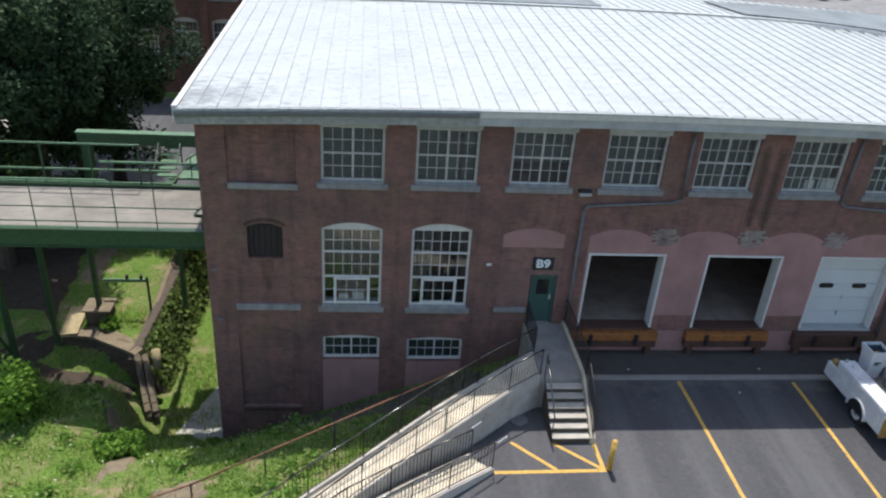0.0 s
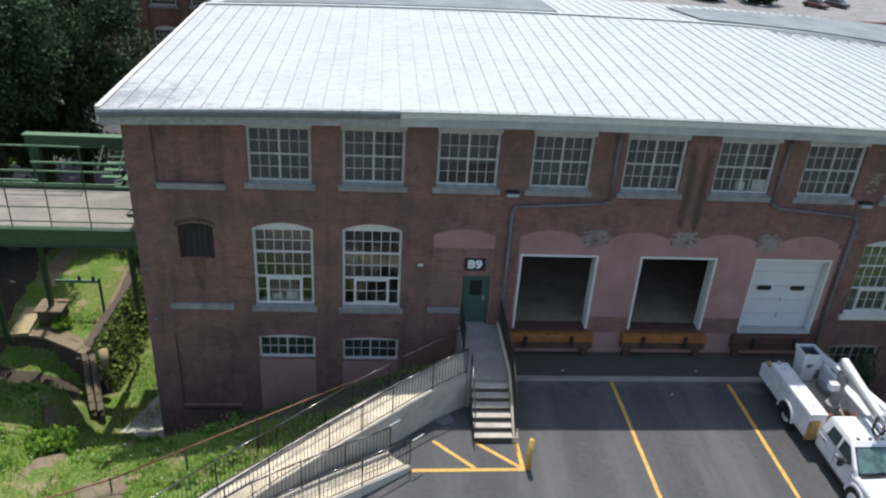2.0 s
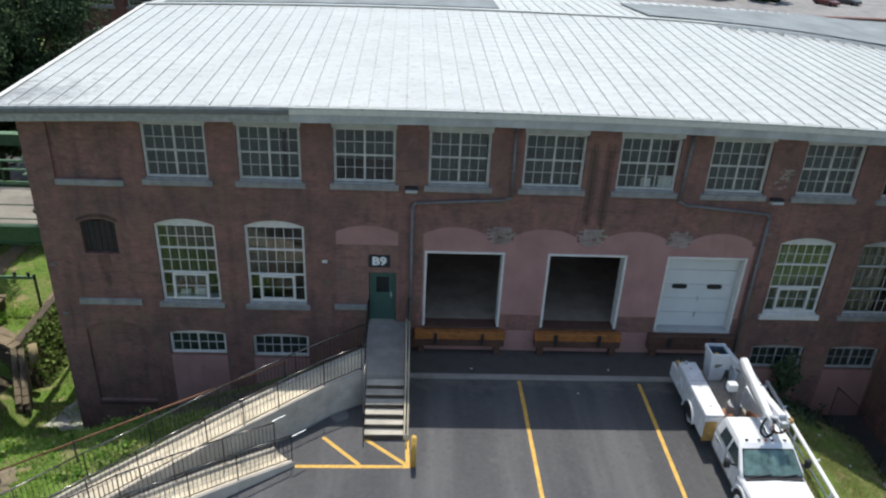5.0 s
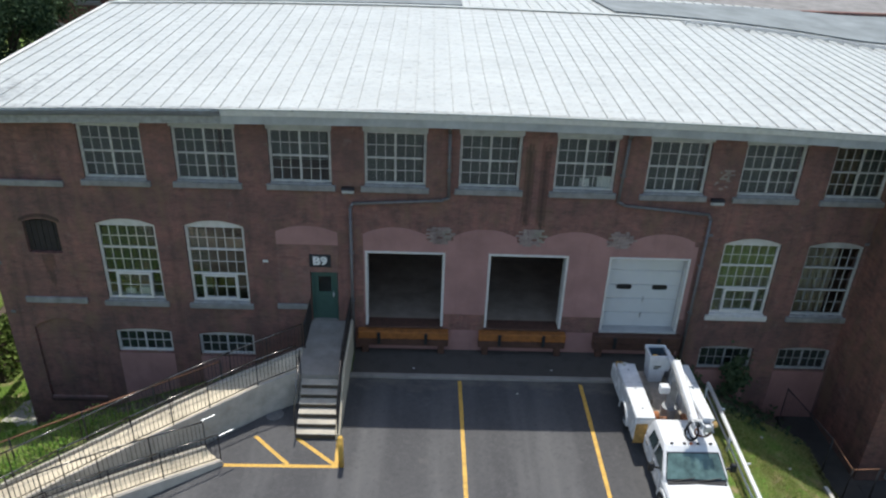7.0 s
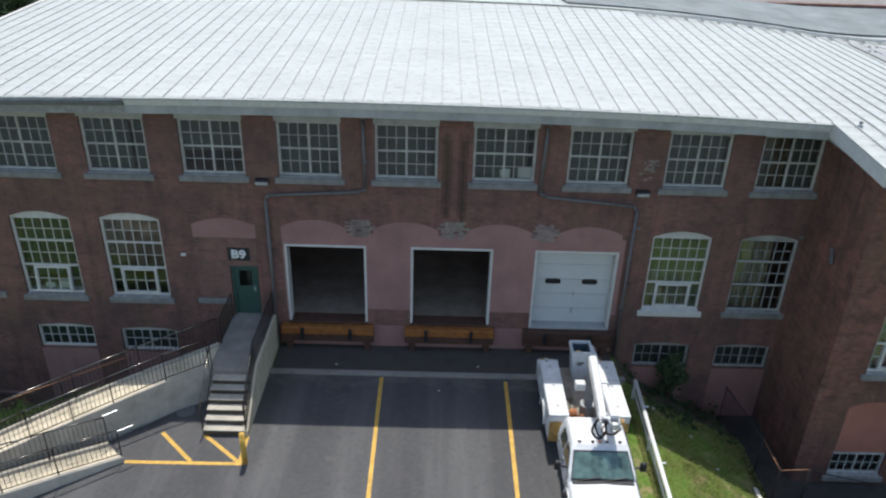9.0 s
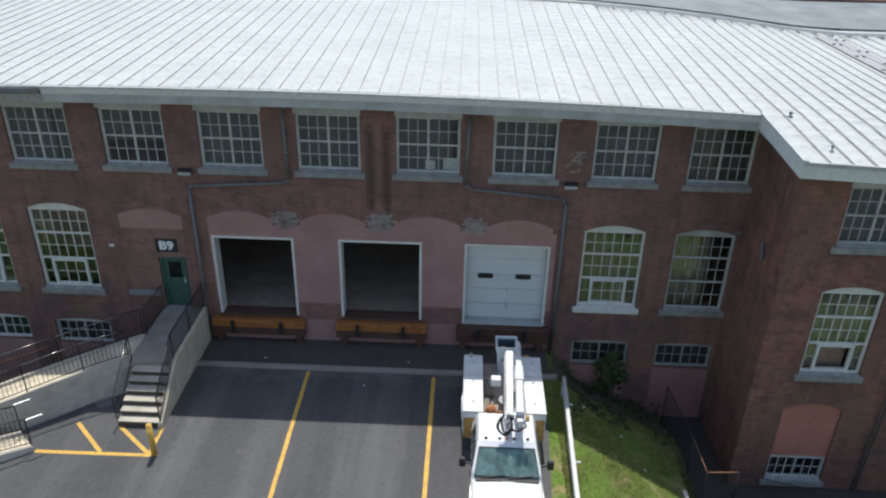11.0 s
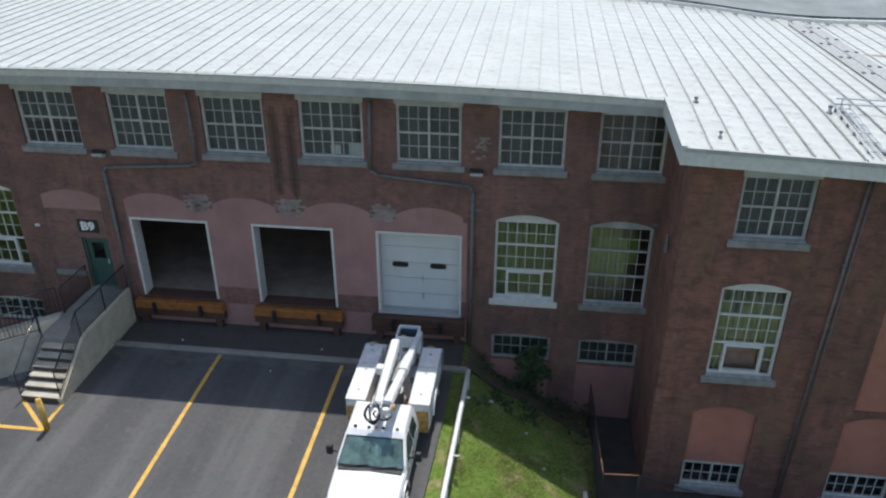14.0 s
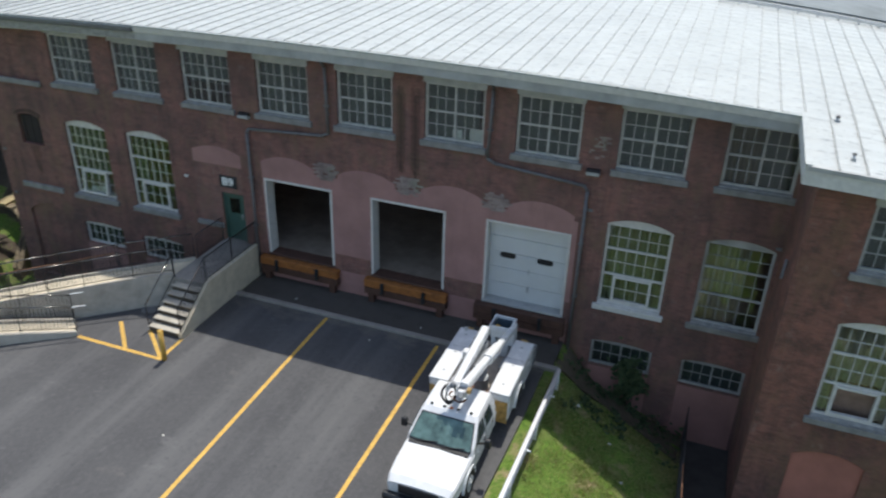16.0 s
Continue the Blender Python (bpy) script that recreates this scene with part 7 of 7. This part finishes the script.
fb_me = finish(fb, "glazing_bars", CREAM_PAINT)
fw_me = finish(fw, "window", CREAM_PAINT)
fs_me = finish(boxes((-1.15, 1.15, -0.12, 0.08, -0.24, -0.01)), "sill", SILL)
fp_me = finish(boxes((-0.9, 0.9, 0.125, 0.13, 0.05, 2.6)), "pane", GLASS)
for c in FX:
    for z, s in ((0.45, 1.0), (4.9, 0.92), (9.2, 0.85)):
        w = adopt(new("window", fw_me), far)
        w.location, w.scale = (c, 40, z), (1, 1, s)
        for nm, me in (("sill", fs_me), ("pane", fp_me), ("glazing_bars", fb_me)):
            ob = new(nm, me)
            ob.parent = w
part("floor_slab", boxes((-16.7, 17.5, 40.5, 55, -0.4, 0.0), (-16.7, 17.5, 40.5, 55, 4.2, 4.5), (-16.7, 17.5, 40.5, 55, 8.6, 8.9), (-16.7, 17.5, 44, 44.2, -4, 13)), INTERIOR_WALL, far)

# ---- distant yards and parked cars ----
patch("far_yard", ((-44, 38), (-18.5, 33), (-18.5, 52), (-46, 54)), stone("pale_gravel", (0.4, 0.38, 0.35), 0.8), "pale gravel parking yard behind the trees", "yard", 0.05, 6)
patch("far_road", ((30, 92), (150, 88), (160, 170), (36, 165)), stone("pale_far_asphalt", (0.23, 0.22, 0.21), 0.5), "pale worn road beyond the roofs", "road", 0.08, 6)


def car(x, y, rz, paint, label):
    z = height(x, y) + 0.06
    c = thing("parked_car", (0, 0, 0), label, "car", "cars behind the trees")

    def ring(yy, hw, z0, z1):
        return [(-hw, yy, z0), (-hw, yy, z1 - 0.12), (-hw + 0.12, yy, z1), (hw - 0.12, yy, z1), (hw, yy, z1 - 0.12), (hw, yy, z0)]
    bm = bmesh.new()
    loft(bm, [ring(-2.2, 0.75, 0.35, 0.7), ring(-2.0, 0.88, 0.28, 0.82), ring(-0.9, 0.9, 0.28, 0.95), ring(1.4, 0.9, 0.28, 0.98), ring(2.1, 0.86, 0.3, 0.9), ring(2.25, 0.75, 0.4, 0.75)])
    part("body", bm, paint, c)
    bm = bmesh.new()
    loft(bm, [[(sx * hw, yy, zz) for sx, yy in ((-1, y0), (1, y0), (1, y1), (-1, y1))] for zz, hw, y0, y1 in ((0.95, 0.82, -1.1, 1.7), (1.4, 0.64, -0.35, 1.2))])
    part("cabin", bm, BLACK, c, "dark glazed cabin")
    part("roof", boxes((-0.62, 0.62, -0.3, 1.15, 1.4, 1.45, 0.02)), paint, c)
    for sx in (-1, 1):
        for yy in (-1.35, 1.35):
            part("wheel", made(rod, (sx * 0.7, yy, 0.32), (sx * 0.9, yy, 0.32), 0.32, 14), RUBBER, c)
    c.matrix_basis = pose(x, y, z, 0, 0, rz)
    for o in c.children:
        o.matrix_parent_inverse = Matrix()


car(-25, 42, 80, TRUCK_WHITE, "white parked car behind the trees")
car(-31, 44, 85, plain("silver_car_paint", (0.5, 0.51, 0.53), 0.3, 0.5, 0.05), "silver parked car behind the trees")
car(-21.5, 38, 78, plain("tan_car_paint", (0.45, 0.36, 0.26), 0.35, 0.2, 0.05), "tan parked car behind the trees")
car(85, 111, 30, plain("dark_red_car_paint", (0.11, 0.03, 0.028), 0.35, 0.1, 0.05), "dark red parked car on the far road")

# ---- small things on the roof ----
for x, y, r, h in ((31.8, -0.7, 0.055, 0.1), (32.0, -3.3, 0.04, 0.12), (35.5, -0.6, 0.06, 0.16)):
    z = roof_z(y) + bow(x) + twist(x, y)
    vent = thing("roof_vent", (x, y, z), "small grey roof vent pipe", "vent pipe", "roof vents")
    part("pipe", made(rod, (x, y, z - 0.02), (x, y, z + h), r * 0.8, 10), GALV, vent, smooth=True)
    part("cap", made(rod, (x, y, z + h), (x, y, z + h + 0.06), r * 1.05, 10), PIPE, vent)
    part("flashing", made(rod, (x, y, z - 0.01), (x, y, z + 0.05), r * 1.5, 12), SEAM, vent)
guard = thing("roof_guard_frame", (35.7, -1.4, roof_z(-1.4)), "galvanised pipe guard frame at the roof edge", "roof guard")
RUN = (Vector((35.72, -0.25, roof_z(-0.25) + 0.16)), Vector((35.55, -3.9, roof_z(-3.9) + 0.16)))
for dx in (0.0, 0.2, 0.4):
    part("rail", made(rod, RUN[0] + Vector((dx, 0, 0)), RUN[1] + Vector((dx, 0, 0)), 0.02, 6), GALV, guard)
for i in range(6):
    p = RUN[0].lerp(RUN[1], (i + 0.3) / 6)
    part("bracket", made(rod, p - Vector((0.05, 0, 0.03)), p + Vector((0.48, 0, -0.03)), 0.018, 6), GALV, guard)
    part("foot", boxes((p.x - 0.03, p.x + 0.03, p.y - 0.03, p.y + 0.03, roof_z(p.y), p.z)), PIPE, guard)
for lift in (0.2, 0.36):
    part("rail", made(rod, (35.72, -0.25, roof_z(-0.25) + lift), (42, -0.6, roof_z(-0.6) + lift), 0.024, 6), GALV, guard)
for i in range(5):
    x, y = 35.9 + 1.45 * i, -0.26 - 0.08 * i
    part("post", made(rod, (x, y, roof_z(y)), (x, y, roof_z(y) + 0.38), 0.02, 6), GALV, guard)
guard.location.z += bow(36.5) + twist(36.5, -1.5)
walkway = thing("roof_walkway", (39, 7, roof_z(7)), "weathered grey walkway strip along the roof seams", "roof walkway", kind="structure")
for i in range(2):
    x0 = 38.1 + 0.645 * i
    bm = bmesh.new()
    prism(bm, [(0.5, roof_z(0.5) + 0.045), (13.4, roof_z(13.4) + 0.045), (13.4, roof_z(13.4) + 0.06), (0.5, roof_z(0.5) + 0.06)], x0, x0 + 0.6, "x")
    part("strip", hogged(bm), STRIP_GREY, walkway)
for i in range(11):
    y = 1.2 + 1.15 * i
    for x in ((38.2, 38.5) if i % 2 else (38.8, 39.15)):
        part("snow_guard", hogged(boxes((x, x + 0.14, y, y + 0.06, roof_z(y) + 0.06, roof_z(y) + 0.11, 0.01))), GUTTER_DARK, walkway)
tray = thing("cable_tray", (28, 14.2, roof_z(14.2)), "long galvanised cable tray below the ridge", "cable tray")
for y in (14.0, 14.35):
    part("side_rail", hogged(made(beam, (28, y, roof_z(y) + 0.14), (48, y, roof_z(y) + 0.14), 0.05, 0.08)), GALV, tray)
for i in range(26):
    x = 28 + 0.8 * i
    part("rung", hogged(boxes((x, x + 0.05, 13.9, 14.45, roof_z(14.2), roof_z(14.2) + 0.13))), GALV, tray)
def curtain(a, b, z0, z1, y, mat, label):
    """A drawn curtain hanging in soft uneven folds."""
    bm = bmesh.new()
    n = int((b - a) / 0.035)
    cols = []
    for i in range(n + 1):
        x = a + (b - a) * i / n
        d = 0.028 * math.sin(x * 38 + 2 * noise.noise(Vector((x * 2, y, 1)))) + 0.012 * noise.noise(Vector((x * 9, 3, 1)))
        cols.append([bm.verts.new((x, y + d * e, z)) for z, e in ((z0, 1.25), ((z0 + z1) / 2, 1.0), (z1, 0.6))])
    for p, q in zip(cols, cols[1:]):
        for j in range(2):
            bm.faces.new((p[j], q[j], q[j + 1], p[j + 1]))
    bmesh.ops.solidify(bm, geom=bm.faces[:], thickness=0.006)
    return solid("curtain", bm, mat, label, "curtain", "window curtains", smooth=True)


curtain(BAYS[7] - 1.0, BAYS[7] + 1.0, 1.9, 5.05, 0.3, CURTAIN, "olive green curtain drawn behind the white window")
curtain(29.3, 30.55, 1.95, 4.98, 0.3, PALE_OLIVE, "pale olive curtain drawn across half of the window")
curtain(WC - 0.92, WC + 0.92, 2.98, 4.98, WY + 0.32, PALE_OLIVE, "pale olive curtain behind the upper lights")
curtain(WC - 0.92, WC - 0.58, 1.9, 2.96, WY + 0.32, PALE_OLIVE, "pale olive curtain strip beside the hopper")
curtain(WC + 0.58, WC + 0.92, 1.9, 2.96, WY + 0.32, PALE_OLIVE, "pale olive curtain strip beside the hopper")
curtain(BAYS[0] - 1.0, BAYS[0] + 1.0, 2.55, 5.2, 0.32, DIM_BLIND, "olive green curtain drawn behind the white window")
curtain(BAYS[1] - 1.0, BAYS[1] - 0.35, 2.0, 5.2, 0.32, DIM_BLIND, "olive green curtain gathered to one side")
curtain(BAYS[8] - 0.98, BAYS[8] - 0.1, 6.75, 8.6, 0.28, plain("brown_curtain", (0.2, 0.17, 0.115), 0.9, 0, 0.25, 2), "dull brown curtain covering half the panes")
solid("standing_board", boxes((WC - 0.56, WC + 0.56, WY + 0.5, WY + 0.54, 1.06, 2.96, 0.006)), plain("brown_board", (0.3, 0.2, 0.15), 0.8, 0, 0.3, 3), "brown board standing behind the open sash", "board")
for x, w, h in ((20.75, 0.34, 0.34), (21.35, 0.5, 0.42)):
    bm = boxes((x, x + w, 0.21, 0.28, 6.8, 6.8 + h, 0.02))
    solid("paper_stack", bm, WHITE_PAINT, "pale bundle standing on the inner window ledge", "bundle", "bundles on the ledge")
for x, w, h in ((4.5, 0.36, 0.22), (5.0, 0.42, 0.3)):
    solid("paper_stack", boxes((x, x + w, 0.24, 0.4, 2.02, 2.02 + h, 0.03)), WHITE_PAINT, "pale bundle standing on the inner window ledge", "bundle", "bundles on the ledge")
solid("window_ledge", boxes((BAYS[0] - 1.0, BAYS[0] + 1.0, 0.202, 0.44, 1.94, 2.02, 0.01)), WHITE_PAINT, "white inner window ledge", "ledge", kind="structure")
solid("window_ledge", boxes((BAYS[5] - 1.0, BAYS[5] + 1.0, 0.202, 0.44, 6.72, 6.8, 0.01)), WHITE_PAINT, "white inner window ledge", "ledge", kind="structure")


def vertical_blind(a, b, z0, z1, y):
    """A drawn vertical blind of narrow, slightly turned slats."""
    v = thing("vertical_blind", ((a + b) / 2, y, z0), "drawn grey vertical blind behind the panes", "blind", "vertical blinds")
    slat = finish(boxes((0, 0.114, 0, 0.006, z0, z1)), "slat", DIM_BLIND)
    x = a
    while x < b - 0.1:
        if random.random() > 0.02:
            ob = adopt(new("slat", slat), v)
            ob.matrix_basis = pose(x, y, 0, 0, 0, random.uniform(2, 6))
        x += 0.118
    part("head_rail", boxes((a, b, y - 0.02, y + 0.06, z1, z1 + 0.05)), DIM_BLIND, v)


for i, c in enumerate(BAYS):
    vertical_blind(c - HALF + 0.05, (31.3 if i == 8 else c + HALF) - 0.05, top_z(c)[0] + 0.05 + (0.7 if i == 2 else 0), top_z(c)[1] - 0.04, 0.3)
for c in (WC, WC + W2):
    vertical_blind(c - 0.9, c + 0.9, WING_TOP[0] + 0.05, WING_TOP[1] - 0.04, WY + 0.3)
# flat backing added behind the basement panes to lift their black tone
for i in LOW_Z:
    a, b, z0, z1, y = BAYS[i] - HALF + 0.04, BAYS[i] + HALF - 0.04, LOW_Z[i][0] + 0.02, LOW_Z[i][1] + 0.06, 0.27
    solid("window_blind", boxes((a, b, y, y + 0.02, z0, z1)), PANE_BACKING, "added grey backing that lifts the tone of the basement panes", "blind", "basement sheets")


# scraps of paper on the strip by the docks and on the verge
for x, y, s in ((15.2, -1.25, 0.035), (20.3, -1.2, 0.03), (18.9, -2.6, 0.025), (26.4, -2.6, 0.05), (27.6, -3.4, 0.045), (28.2, -4.6, 0.04), (22.0, -9.6, 0.03), (15.4, -9.2, 0.03)):
    z = (height(x, y) + 0.05) if x > 25.1 else (0.016 if y > -1.5 else lot_z(y) + 0.006)
    bm = bmesh.new()
    bmesh.ops.create_grid(bm, x_segments=3, y_segments=3, size=s)
    for v in bm.verts:
        v.co.z = 0.02 + 0.03 * noise.noise(v.co * 17 + Vector((x, y, 0)))
    bmesh.ops.transform(bm, matrix=pose(x, y, z, 0, 0, x * 97), verts=bm.verts[:])
    up = bmesh.ops.extrude_face_region(bm, geom=bm.faces[:])
    for v in up["geom"]:
        if isinstance(v, bmesh.types.BMVert):
            v.co.z -= 0.02
    solid("paper_scrap", bm, CREAM_PAINT, "small crumpled scrap of pale paper", "litter", "paper scraps")
car(90, 113, 25, plain("charcoal_car_paint", (0.05, 0.05, 0.055), 0.3, 0.1, 0.05), "charcoal parked car on the far road")
